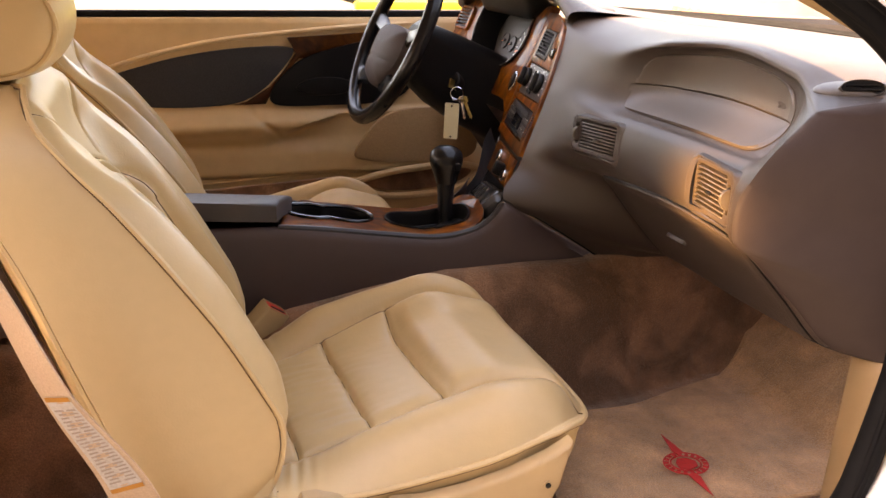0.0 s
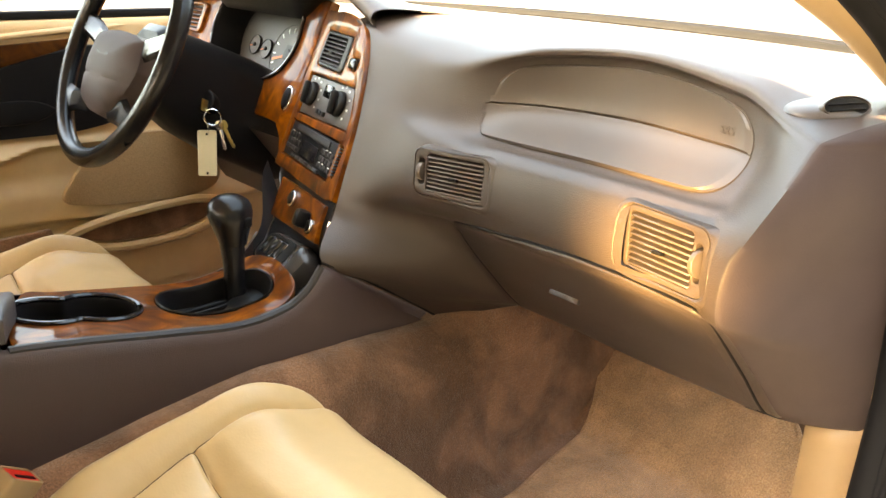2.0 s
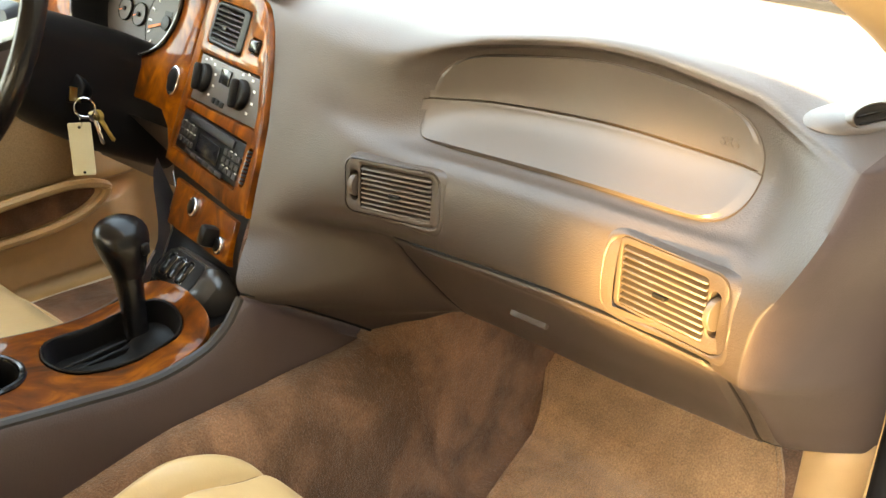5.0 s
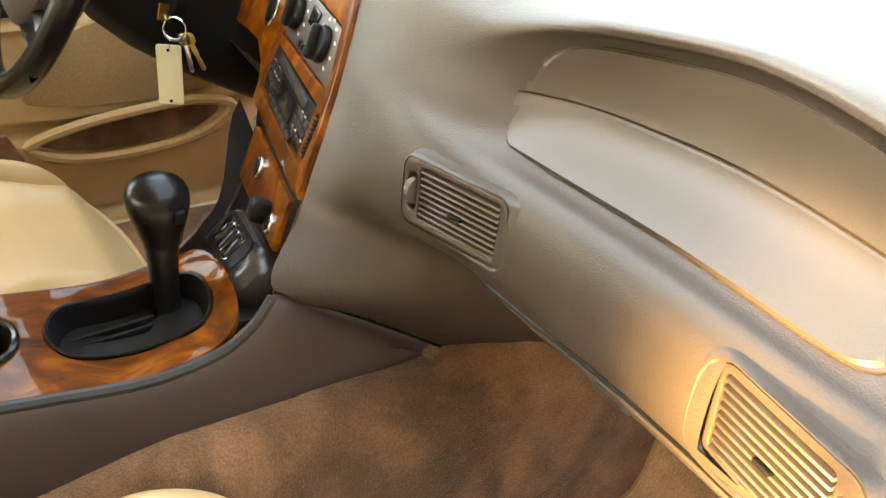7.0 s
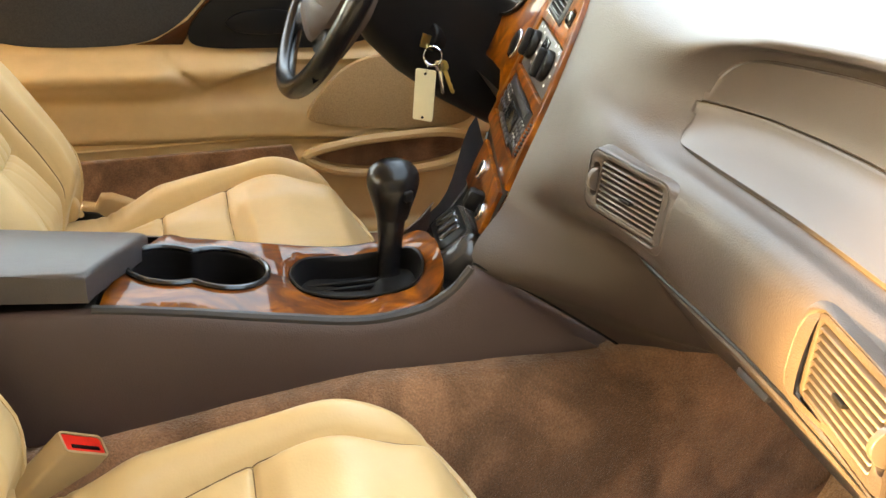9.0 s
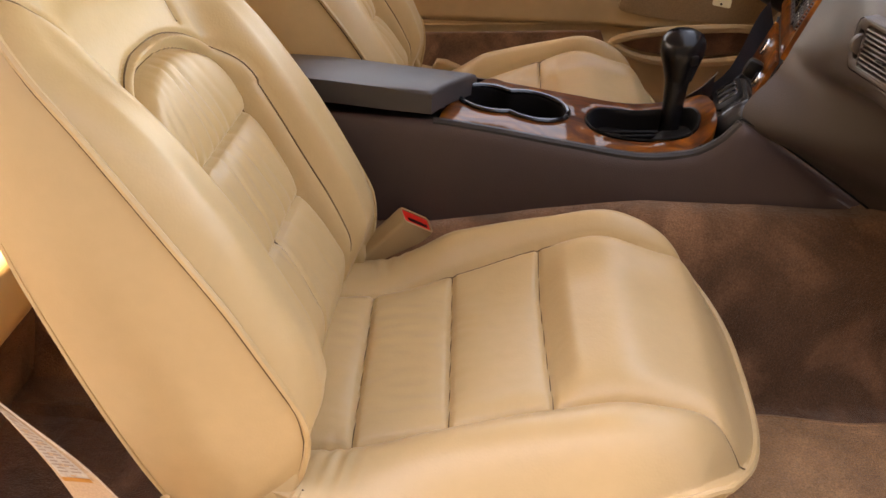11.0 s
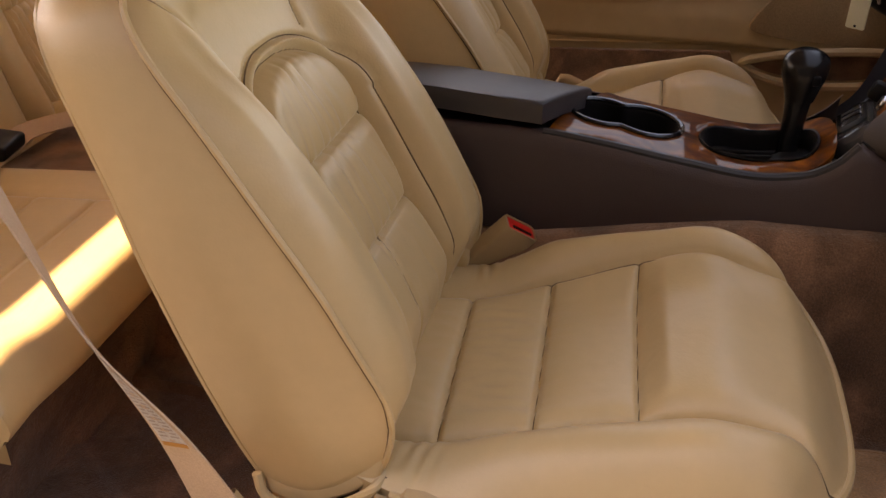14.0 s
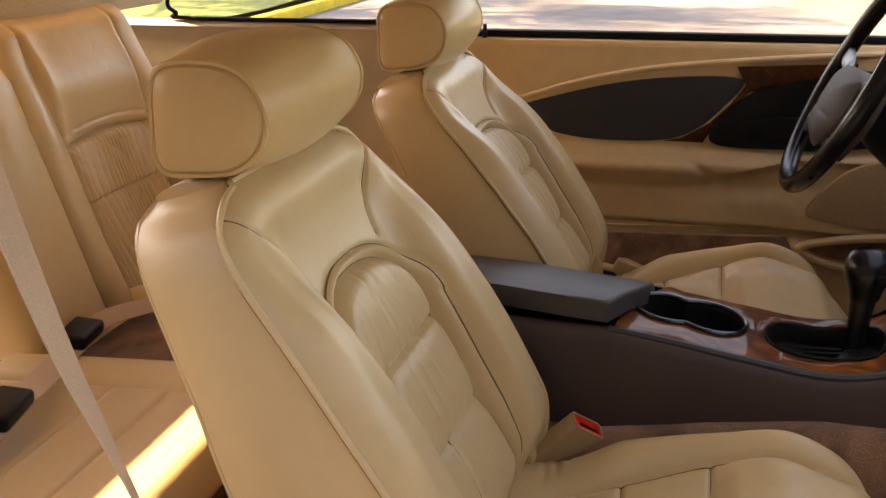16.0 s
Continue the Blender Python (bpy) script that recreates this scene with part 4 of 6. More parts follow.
def shrink(o, k):
    cx, cy = sum(p[0] for p in o) / len(o), sum(p[1] for p in o) / len(o)
    return [(cx + (p[0] - cx) * (1 - k / abs(max(q[0] for q in o) - cx)), cy + (p[1] - cy) * (1 - k / abs(max(q[1] for q in o) - cy))) for p in o]


climate = face(shrink(climate_o, 0.002), -0.001, 0.012, CLIM, "climate_panel", stack, "charcoal climate panel with two round knobs")
for cx, cy in ((-0.098, 0.072), (0.026, 0.076)):
    bm = bmesh.new()
    disc(bm, 0.0200, 0.010, SM @ pose(cx, cy, 0.004), 30, 0.003, 0.0185)
    rbox(bm, (0.009, 0.036, 0.012), SM @ pose(cx, cy, 0.012, 0, 0, 14), 0.004, 3)
    part("knob", bm, BLACK, climate, "black round control knob")
    for k in range(9):
        bm = bmesh.new()
        a = radians(-40 + 32 * k)
        rbox(bm, (0.006, 0.003, 0.0006), SM @ pose(cx + 0.030 * math.cos(a), cy + 0.027 * math.sin(a), -0.0008), 0)
        part("dial_mark", bm, INK, climate)
bm = bmesh.new()
rbox(bm, (0.032, 0.020, 0.003), SM @ pose(-0.036, 0.086, 0.0), 0.001)
part("display", bm, BLACKG, climate, "black display window")
for k in range(3):
    bm = bmesh.new()
    rbox(bm, (0.010, 0.007, 0.004), SM @ pose(-0.050 + 0.013 * k, 0.052, 0.001), 0.001)
    part("button", bm, BLACK, climate)
radio = face(shrink(radio_o, 0.002), -0.001, 0.012, BLACK, "stereo", stack, "black car stereo with cassette slot and buttons")
bm = bmesh.new()
rbox(bm, (0.075, 0.024, 0.002), SM @ pose(-0.028, -0.008, 0.0), 0.001)
part("display", bm, BLACKG, radio, "black stereo display")
bm = bmesh.new()
rbox(bm, (0.150, 0.011, 0.003), SM @ pose(-0.030, 0.017, 0.0), 0.001)
part("cassette_slot", bm, GREY, radio, "cassette slot flap")
for k in range(4):
    for j in range(3):
        for side in (0, 1):
            bm = bmesh.new()
            rbox(bm, (0.011, 0.007, 0.003), SM @ pose((-0.125 if side == 0 else 0.028) + 0.0135 * k, 0.004 - 0.0105 * j, 0.0), 0.001)
            part("button", bm, GREY, radio)
rnd = random.Random(4)
for k in range(16):
    side = k % 2
    bm = bmesh.new()
    rbox(bm, (0.006, 0.0014, 0.0005), SM @ pose((-0.118 if side == 0 else 0.03) + 0.0135 * rnd.randrange(4), 0.0085 - 0.0105 * rnd.randrange(3), 0.0005), 0)
    part("print_mark", bm, INK, radio)
for k in range(6):
    bm = bmesh.new()
    rbox(bm, (0.020, 0.006, 0.003), SM @ pose(-0.085 + 0.0215 * k, -0.027, 0.0), 0.001)
    part("button", bm, GREY, radio)
vent("centre_vent", SM @ Vector((-0.122, 0.174, -0.001)), SM @ Vector((-0.010, 0.174, -0.001)), SM @ Vector((-0.010, 0.118, -0.001)), 1, stack, BLACK, GREY, 7, False)
bm = bmesh.new()
rbox(bm, (0.024, 0.016, 0.008), SM @ pose(0.026, 0.137, 0.002), 0.003)
part("hazard_switch", bm, BLACKG, stack, "small black switch")
bm = bmesh.new()
for k in range(9):
    rbox(bm, (0.009, 0.0022, 0.006), SM @ pose(0.094, 0.021 - 0.0048 * k, 0.0), 0.0008, 1)
part("sensor_grille", bm, BLACK, stack, "small slotted grille")

# lower stack: lighter panel, dark panel, switch pod
LP = [(-0.085, -0.064), (0.118, -0.058), (0.124, -0.112), (-0.078, -0.126)]
lp = face(LP, 0.005, 0.012, WOOD, "lighter_panel", stack, "burl wood panel with lighter socket", 0.003)
for u, v, r in ((-0.002, -0.080, 0.013), (0.098, -0.096, 0.011)):
    bm = bmesh.new()
    disc(bm, r, 0.008, SM @ pose(u, v, 0.007), 24, 0.002)
    part("socket_ring", bm, CHROME, lp, "bright socket ring")
    bm = bmesh.new()
    disc(bm, r * 0.72, 0.008, SM @ pose(u, v, 0.0085), 24, 0.001)
    part("socket_plug", bm, BLACK, lp, "black socket plug")
bm = bmesh.new()
rbox(bm, (0.020, 0.026, 0.022), SM @ pose(0.085, -0.090, 0.018), 0.006)
part("knob", bm, BLACK, lp, "black knob")

# ---- front seats ----
SC = -0.370                       # centre line of the passenger seat
BO, BA, BN = Vector((0.0, 0, 0.30)), Vector((-0.4695, 0, 0.8829)), Vector((0.8829, 0, 0.4695))


def back_at(y, a, m):
    """A place on the seat back: across, along and forward of its plane."""
    p = BO + BA * a + BN * m
    return Vector((p.x, SC + y, p.z))


A0, A1 = -0.036, 0.508               # lower and upper end of the seat back
BW_A = [-0.036, -0.01, 0.035, 0.07, 0.16, 0.26, 0.36, 0.43, 0.47, 0.495, 0.508]
BW = [0.202, 0.212, 0.218, 0.222, 0.224, 0.222, 0.212, 0.197, 0.178, 0.150, 0.112]
BM_EDGE = [0.002, 0.036, 0.070, 0.080, 0.081, 0.073, 0.058, 0.041, 0.034, 0.038, 0.042]
BREAR = [-0.124, -0.120, -0.118, -0.114, -0.102, -0.085, -0.068, -0.064, -0.066, -0.068, -0.064]
CREST_A = [-0.036, 0.01, 0.06, 0.12, 0.20, 0.28, 0.36, 0.42, 0.47, 0.508]
CREST = [0.000, 0.020, 0.043, 0.054, 0.054, 0.049, 0.037, 0.019, 0.005, 0.0]
YOKE_A, YOKE_Y = [0.355, 0.375, 0.40, 0.44, 0.465, 0.486], [0.090, 0.098, 0.106, 0.132, 0.153, 0.166]
PANEL_W, PANEL_N, ARCH_A, ARCH_H = 0.120, 0.098, 0.272, 0.092      # middle panel: half widths, start and height of its arch
CUTS = (0.136, 0.252)


def rows_of(a, table):
    return hermite(BW_A, table, min(max(a, A0), A1))


def back_v(v):
    t = (v + 1) / 2
    return A0 + (A1 - A0) * (1 - (1 - t) ** 1.25)


def panel_d(y, a):
    """How far inside the middle panel's arched seam a place lies."""
    half = PANEL_W + (PANEL_N - PANEL_W) * sstep(-y, 0.0, 0.05)
    if a < ARCH_A:
        return half - abs(y)
    return half * (1 - (abs(y / half) ** 2.4 + ((a - ARCH_A) / ARCH_H) ** 2.4) ** (1 / 2.4)) * 0.85


def back_front(u, v):
    a = back_v(v)
    w = rows_of(a, BW)
    y = u * w
    m = 0.041 - 0.006 * bump1(a - 0.40, 0.05) + 0.004 * sstep(a, 0.43, 0.47) - 0.045 * sstep(-a, -0.05, 0.036)
    m += hermite(CREST_A, CREST, min(max(a, A0), A1)) * ((0.9 * sstep(y, 0.116, 0.154) if y > 0 else 1.12 * sstep(-y, 0.090, 0.150)) + 0.1 * sstep(abs(y), 0.15, 0.19))      # bolsters
    e = max(0.0, (abs(u) - 0.84) / 0.16)
    m += (rows_of(a, BM_EDGE) - m) * e ** 2.0
    et = max(0.0, (a - 0.462) / 0.046)
    m += (rows_of(a, BM_EDGE) - 0.012 - m) * et ** 2.4
    d = panel_d(y, a)
    m -= 0.0055 * bump1(d, 0.0030) + 0.005 * bump1(d, 0.011)
    m -= 0.0040 * bump1(d + 0.015, 0.0028)
    m += 0.0055 * bump1(d + 0.0078, 0.0050)
    # yoke between the wings, its seams running up and out to the shoulders
    ys_ = hermite(YOKE_A, YOKE_Y, min(max(a, 0.355), 0.486))
    on = sstep(a, 0.366, 0.376) * (1 - sstep(a, 0.478, 0.488))
    m -= 0.0040 * bump1(abs(y) - ys_, 0.0030) * on
    m += 0.004 * bump1(abs(y) - ys_ - 0.017, 0.017) * sstep(a, 0.34, 0.39) * (1 - sstep(a, 0.41, 0.46)) * (1 - e * e)
    if d > 0:
        ins = sstep(d, 0.0, 0.014)
        cuts = [A0, *CUTS, ARCH_A + ARCH_H]
        for l0, l1 in zip(cuts, cuts[1:]):
            if l0 <= a < l1:
                t = 2 * (a - l0) / (l1 - l0) - 1
                m += 0.009 * (1 - t ** 4) * ins
        for line in CUTS:
            m -= 0.0045 * bump1(a - line, 0.0028)
        if a < CUTS[0]:
            m -= 0.004 * bump1(y + 0.012 - 0.15 * (a - 0.06), 0.0026) * ins
        amp = lin(a, [0.0, 0.13, 0.14, 0.25, 0.255, 0.37], [0.35, 0.4, 0.7, 0.9, 1.0, 1.0])
        for c, sl, dp, wd in ((-0.072, 0.30, 0.5, 0.005), (-0.052, 0.22, 0.9, 0.004), (-0.031, 0.12, 0.6, 0.006), (-0.008, 0.04, 1.3, 0.0034), (0.010, -0.03, 0.7, 0.005), (0.030, -0.15, 1.2, 0.0036), (0.050, -0.22, 0.8, 0.005), (0.074, -0.3, 0.6, 0.006)):
            near = 0.5 + 0.5 * noise.noise(Vector((c * 90, a * 18, 0)))
            m -= ins * 0.0034 * amp * dp * near * bump1(y - c - sl * (a - 0.26) - 0.003 * noise.noise(Vector((c * 50, a * 30, 3))), wd)
    m += 0.0022 * noise.noise(Vector((y * 9, a * 9, 1.7)))
    return back_at(y, a, m)


def back_rim(u, v, s):
    a = back_v(v)
    w = rows_of(a, BW)
    m0, m1 = rows_of(a, BM_EDGE) - (0.012 if v > 0.999 else 0), rows_of(a, BREAR)
    bulge = math.sin(min(s, 1) * math.pi) * 0.012
    inn = 0.03 * max(0, (s - 0.88) / 0.12)
    y = u * (w + (bulge - inn) * (1 if abs(u) > 0.999 else 0))
    aa = a + ((bulge - inn) if v > 0.999 else (-(bulge * 0.4) + inn if v < -0.999 else 0)) + 0.018 * s * sstep(a, 0.38, 0.50)
    return back_at(y, aa, m0 + (m1 - m0) * s)


def edge_line(s, inset=0.0, lift=0.0):
    """The line of the back's edge at depth s, up one side, over the top and down."""
    pts = []
    vs_ = [-0.96 + 1.96 * k / 40 for k in range(41)]
    for side, seq in ((-1, vs_), (1, vs_[::-1])):
        for v in seq:
            p = back_rim(side, v, s)
            a = back_v(v)
            pts.append(p + Vector((0, side * lift, 0)))
    return pts


seat = thing("front_seat", "tan leather bucket seat with piped bolsters and headrest", "car seat", "front seats", at=(0.15, SC, 0.10))
bm = bmesh.new()
pillow(bm, 170, 220, back_front, back_rim, 8)
backrest = part("backrest", bm, TAN, seat)
bm = bmesh.new()
tube(bm, edge_line(0.0, 0, 0.001), 0.0034, 6)
part("front_piping", bm, TAN, seat, "raised tan leather piping")
bm = bmesh.new()
tube(bm, edge_line(0.9, 0, 0.0015), 0.0036, 6)
part("rear_piping", bm, TAN, seat, "raised tan leather piping")


# cushion
CX0, CX1 = -0.02, 0.492


def cush_xy(u, v):
    x = CX0 + (CX1 - CX0) * (v + 1) / 2
    w = lin(x, [-0.02, 0.05, 0.20, 0.35, 0.45, 0.492], [0.212, 0.228, 0.232, 0.231, 0.222, 0.205])
    return x - 0.055 * (abs(u) ** 3.0) * sstep(v, 0.1, 1.0), u * w, w


CTX = [-0.02, 0.06, 0.16, 0.27, 0.36, 0.43, 0.47, 0.492]
SEAMS = [-0.02, 0.065, 0.163, 0.268]


def skew(x):
    """The middle panel sits a little askew on the cushion."""
    return hermite([-0.02, 0.05, 0.17, 0.27, 0.32, 0.40, 0.492], [-0.026, -0.020, -0.005, 0.008, 0.011, 0.005, 0.0], min(max(x, -0.02), 0.492))


def panel_half(x):
    return 0.136 + 0.040 * (max(0.0, x - 0.40) / 0.07) ** 2


def cush_top(u, v):
    x, y, w = cush_xy(u, v)
    z = hermite(CTX, [0.300, 0.302, 0.314, 0.332, 0.350, 0.350, 0.336, 0.312], x)
    bol = bump1(abs(y) - 0.172, 0.050)
    bol *= 0.36 + 0.64 * sstep(y, -0.06, 0.06)               # the outboard bolster is sat down flat
    z += bol * hermite([-0.02, 0.05, 0.10, 0.16, 0.30, 0.42, 0.492], [0.0, 0.004, 0.025, 0.052, 0.062, 0.040, 0.010], x)
    z -= 0.009 * bump1(x - 0.12, 0.07) * sstep(-y, -0.02, 0.10)
    pw = panel_half(x)                                        # the long seam swings out to the front corner
    yc = y - skew(x)
    d = pw - abs(yc)
    panel = sstep(d, -0.004, 0.004)
    z -= 0.0060 * bump1(d, 0.0032) + 0.007 * bump1(d, 0.014)
    xs_ = x + 0.058 * y
    if d > -0.004:
        across = max(0.0, 1 - (yc / pw) ** 6) * panel
        for l0, l1 in zip(SEAMS, SEAMS[1:]):
            if l0 <= xs_ < l1:
                t = 2 * (xs_ - l0) / (l1 - l0) - 1
                z += 0.0085 * (1 - t ** 4) * across
        z += 0.021 * sstep(xs_, 0.266, 0.300) * (1 - sstep(xs_, 0.33, 0.46)) * across
        for line in SEAMS[1:]:
            z -= 0.0055 * bump1(xs_ - line, 0.0030) * panel
        z += 0.0016 * noise.noise(Vector((x * 26, y * 80, 2.2))) * across * bump1(xs_ - 0.10, 0.09)
    big = min(1.0, (abs(u) ** 6 + max(0.0, v) ** 6) ** (1 / 6))
    e = max(0.0, (big - 0.70) / 0.30)
    ez = hermite([-0.02, 0.06, 0.126, 0.285, 0.36, 0.42, 0.492], [0.29, 0.282, 0.280, 0.298, 0.314, 0.322, 0.312], x)
    k = sstep(v - abs(u), -0.2, 0.2)
    ez += (0.288 + 0.034 * abs(u) ** 3 - ez) * k
    z += (ez - z) * e ** 2.6
    # folds near the bite
    fold = bump1(x - 0.065, 0.028) * sstep(abs(y), 0.125, 0.18)
    z += 0.0018 * math.sin(x * 380 + abs(y) * 60) * fold * (1 - e ** 2)
    z += 0.0025 * noise.noise(Vector((x * 9, y * 9, 4.1)))
    return Vector((x, SC + y, z))


def cush_rim(u, v, s):
    x, y, w = cush_xy(u, v)
    p = cush_top(u, v)
    zb = lin(x, [-0.02, 0.1, 0.35, 0.492], [0.22, 0.225, 0.245, 0.262])
    k = 1 - 0.10 * s * s
    tuck = 0.03 * s * s if v > 0.999 else 0
    return Vector((p.x - tuck, SC + y * k, p.z + (zb - p.z) * s))


bm = bmesh.new()
pillow(bm, 190, 210, cush_top, cush_rim, 5)
cushion = part("cushion", bm, TAN, seat)
bm = bmesh.new()
pip = [cush_top(-1, v) + Vector((0, -0.002, -0.002)) for v in np.linspace(-0.75, 1, 40)] + [cush_top(u, 1) + Vector((0.002, 0, -0.002)) for u in np.linspace(-0.95, 1, 30)] + [cush_top(1, v) + Vector((0, 0.002, -0.002)) for v in np.linspace(1, -0.75, 40)][1:]
tube(bm, pip, 0.0042, 8)
part("cushion_piping", bm, TAN, seat, "raised tan leather piping")

def smooth_outline(pts, n=50):
    return [(p.x, p.y) for p in crom([(a, b, 0) for a, b in pts], n, True)]


# stitched seams: thin dark lines lying in the creases, toned for thread and shade
def seam(pts, parent, r=0.0010):
    bm = bmesh.new()
    tube(bm, pts, r, 5)
    part("seam", bm, SEAM, parent, "dark stitched seam with crease shade in its tone")


def on_cush(x, y):
    v = 2 * (x - CX0) / (CX1 - CX0) - 1
    u = 0.0
    for _ in range(6):
        cx, cy, w = cush_xy(u, v)
        u = max(-0.99, min(0.99, y / w))
        v += 2 * (x - cush_xy(u, v)[0]) / (CX1 - CX0)
        v = min(v, 1.0)
    return cush_top(u, v) + Vector((0, 0, 0.0002))


def on_back(y, a):
    t = 1 - max(0.0, 1 - (a - A0) / (A1 - A0)) ** 0.8
    return back_front(max(-1, min(1, y / rows_of(a, BW))), 2 * t - 1) + BN * 0.0002


for line in SEAMS[1:]:
    seam([on_cush(line - 0.058 * y, y) for y in np.linspace(-0.134 + skew(line), 0.134 + skew(line), 50)], cushion)
for sd_ in (-1, 1):
    seam([on_cush(x, skew(x) + sd_ * panel_half(x)) for x in np.linspace(0.03, 0.462, 80)], cushion)
    seam([on_back(sd_ * hermite(YOKE_A, YOKE_Y, a), a) for a in np.linspace(0.372, 0.484, 30)], backrest)
for off in (0.0, 0.015):
    pts = [on_back(-PANEL_N - off, a) for a in np.linspace(0.03, ARCH_A, 50)]
    for k in range(1, 60):
        q = math.pi * k / 60
        c, s_ = math.cos(q), math.sin(q)
        pts.append(on_back(-((PANEL_N if c > 0 else PANEL_W) + off) * (1 if c > 0 else -1) * abs(c) ** (1 / 1.2), ARCH_A + (ARCH_H + off) * s_ ** (1 / 1.2)))
    pts += [on_back(PANEL_W + off, a) for a in np.linspace(ARCH_A, 0.03, 50)]
    seam(pts, backrest)
for line in CUTS:
    seam([on_back(y, line) for y in np.linspace(-PANEL_N, PANEL_W, 40)], backrest)
seam([on_back(-0.012 + 0.15 * (a - 0.06), a) for a in np.linspace(0.03, CUTS[0], 24)], backrest)
seam([p - BN * 0.0044 + Vector((0, 0.0006 * (1 if p.y < SC else -1), 0)) for p in edge_line(0.0, 0, 0.001)], backrest, 0.0011)
seam([p + Vector((0, 0, -0.0046)) for p in pip], cushion, 0.0012)

# plastic side cover, lever, screws, feet
def valance(side):
    m = Matrix(((1, 0, 0, 0), (0, 0, -1 * 1.0, SC + side * 0.250), (0, 1, 0, 0), (0, 0, 0, 1)))
    o = [(-0.050, 0.254), (-0.042, 0.252), (-0.038, 0.240), (-0.033, 0.240), (0.006, 0.264), (0.016, 0.262), (0.031, 0.280), (0.052, 0.276), (0.062, 0.294), (0.080, 0.294), (0.103, 0.285), (0.122, 0.276), (0.121, 0.265), (0.134, 0.257), (0.142, 0.246), (0.140, 0.218), (0.141, 0.200), (0.149, 0.194), (0.169, 0.199),
         (0.195, 0.213), (0.211, 0.234), (0.214, 0.250), (0.192, 0.262), (0.170, 0.259), (0.163, 0.265), (0.172, 0.270), (0.209, 0.266), (0.267, 0.271), (0.322, 0.283), (0.378, 0.302), (0.408, 0.318), (0.407, 0.308), (0.394, 0.256), (0.383, 0.236), (0.367, 0.222), (0.350, 0.209), (0.179, 0.172), (-0.012, 0.139), (-0.023, 0.146), (-0.046, 0.183), (-0.060, 0.230)]
    bm = bmesh.new()
    slab(bm, o, 0.020, m if side < 0 else m @ pose(0, 0, -0.020), 0.007, seg=4)
    return bm


back_ = [o for o in seat.children if o.name.startswith("backrest")][0]
for side in (-1, 1):
    bm = bmesh.new()
    tube(bm, crom([(-0.098, SC + side * 0.224, 0.275), (-0.090, SC + side * 0.228, 0.250), (-0.062, SC + side * 0.230, 0.240), (-0.031, SC + side * 0.231, 0.246), (0.004, SC + side * 0.230, 0.264), (0.026, SC + side * 0.226, 0.281), (0.034, SC + side * 0.205, 0.288)], 30), 0.0055, 8)
    part("hem_piping", bm, TAN, back_, "raised tan leather hem")
    bm = bmesh.new()
    slab(bm, [(-0.096, 0.330), (-0.096, 0.275), (-0.090, 0.250), (-0.062, 0.240), (-0.031, 0.246), (0.004, 0.264), (0.031, 0.287), (0.036, 0.306), (0.030, 0.330), (-0.03, 0.345)], 0.030, Matrix(((1, 0, 0, 0), (0, -side * 0.16, -1, SC + side * 0.264 + (0 if side < 0 else -0.030)), (0, 1, 0, 0), (0, 0, 0, 1))), 0.006, seg=3)
    part("lower_flap", bm, TAN, back_, "tan leather lower end of the backrest")
    bm = bmesh.new()
    slab(bm, [(-0.050, 0.256), (-0.045, 0.235), (0.06, 0.255), (0.080, 0.270), (0.060, 0.286), (0.03, 0.290)], 0.006, Matrix(((1, 0, 0, 0), (0, 0, -1, SC + side * 0.216), (0, 1, 0, 0), (0, 0, 0, 1))), 0.001)
    part("hinge_plate", bm, BLACK, seat, "dark steel recliner plate")
val = part("side_cover", valance(-1), TANP, seat, "tan plastic side cover")
part("side_cover", valance(1), TANP, seat, "tan plastic side cover")
for x, z in ((0.092, 0.214), (0.254, 0.202), (0.374, 0.262)):
    bm = bmesh.new()
    tmp = disc(bm, 0.0058, 0.003, pose(x, SC - 0.2505, z, 90), 16)
    s_ = part("screw_recess", bm, TANP, val, "screw hole")
    bm = bmesh.new()
    disc(bm, 0.0038, 0.002, pose(x, SC - 0.2525, z, 90), 12)
    part("screw", bm, BLACK, val, "dark screw")
bm = bmesh.new()
slab(bm, smooth_outline([(0.116, 0.273), (0.140, 0.265), (0.163, 0.252), (0.192, 0.244), (0.197, 0.231), (0.186, 0.217), (0.148, 0.211), (0.140, 0.232), (0.120, 0.258)], 40), 0.024, Matrix(((1, 0, 0, 0), (0, 0, -1, SC - 0.244), (0, 1, 0, 0), (0, 0, 0, 1))), 0.005, seg=3)
part("recline_lever", bm, BLACK, seat, "black plastic recline lever")
bm = bmesh.new()
rbox(bm, (0.38, 0.40, 0.07), pose(0.18, SC, 0.222, 0, -4), 0.02)
part("seat_frame", bm, BLACK, seat, "black steel seat frame")
for side in (-1, 1):
    bm = bmesh.new()
    slab(bm, [(0.345, 0.20), (0.395, 0.215), (0.43, 0.185), (0.455, 0.148), (0.40, 0.148), (0.35, 0.16)], 0.02, Matrix(((1, 0, 0, 0), (0, 0, -1, SC + side * 0.215), (0, 1, 0, 0), (0, 0, 0, 1))), 0.004)
    part("rail_cover", bm, TANP, seat, "tan plastic rail cover")
    bm = bmesh.new()
    rbox(bm, (0.46, 0.035, 0.05), pose(0.14, SC + side * 0.17, 0.155, 0, -5), 0.006)
    part("rail", bm, BLACK, seat, "black steel seat rail")

# headrest
HC = Vector((-0.228, SC, 0.822))
HP = [(-0.055, -0.052), (-0.058, 0.0), (-0.048, 0.050), (0.0, 0.060), (0.045, 0.050), (0.068, 0.015), (0.062, -0.022), (0.035, -0.048), (-0.01, -0.056)]


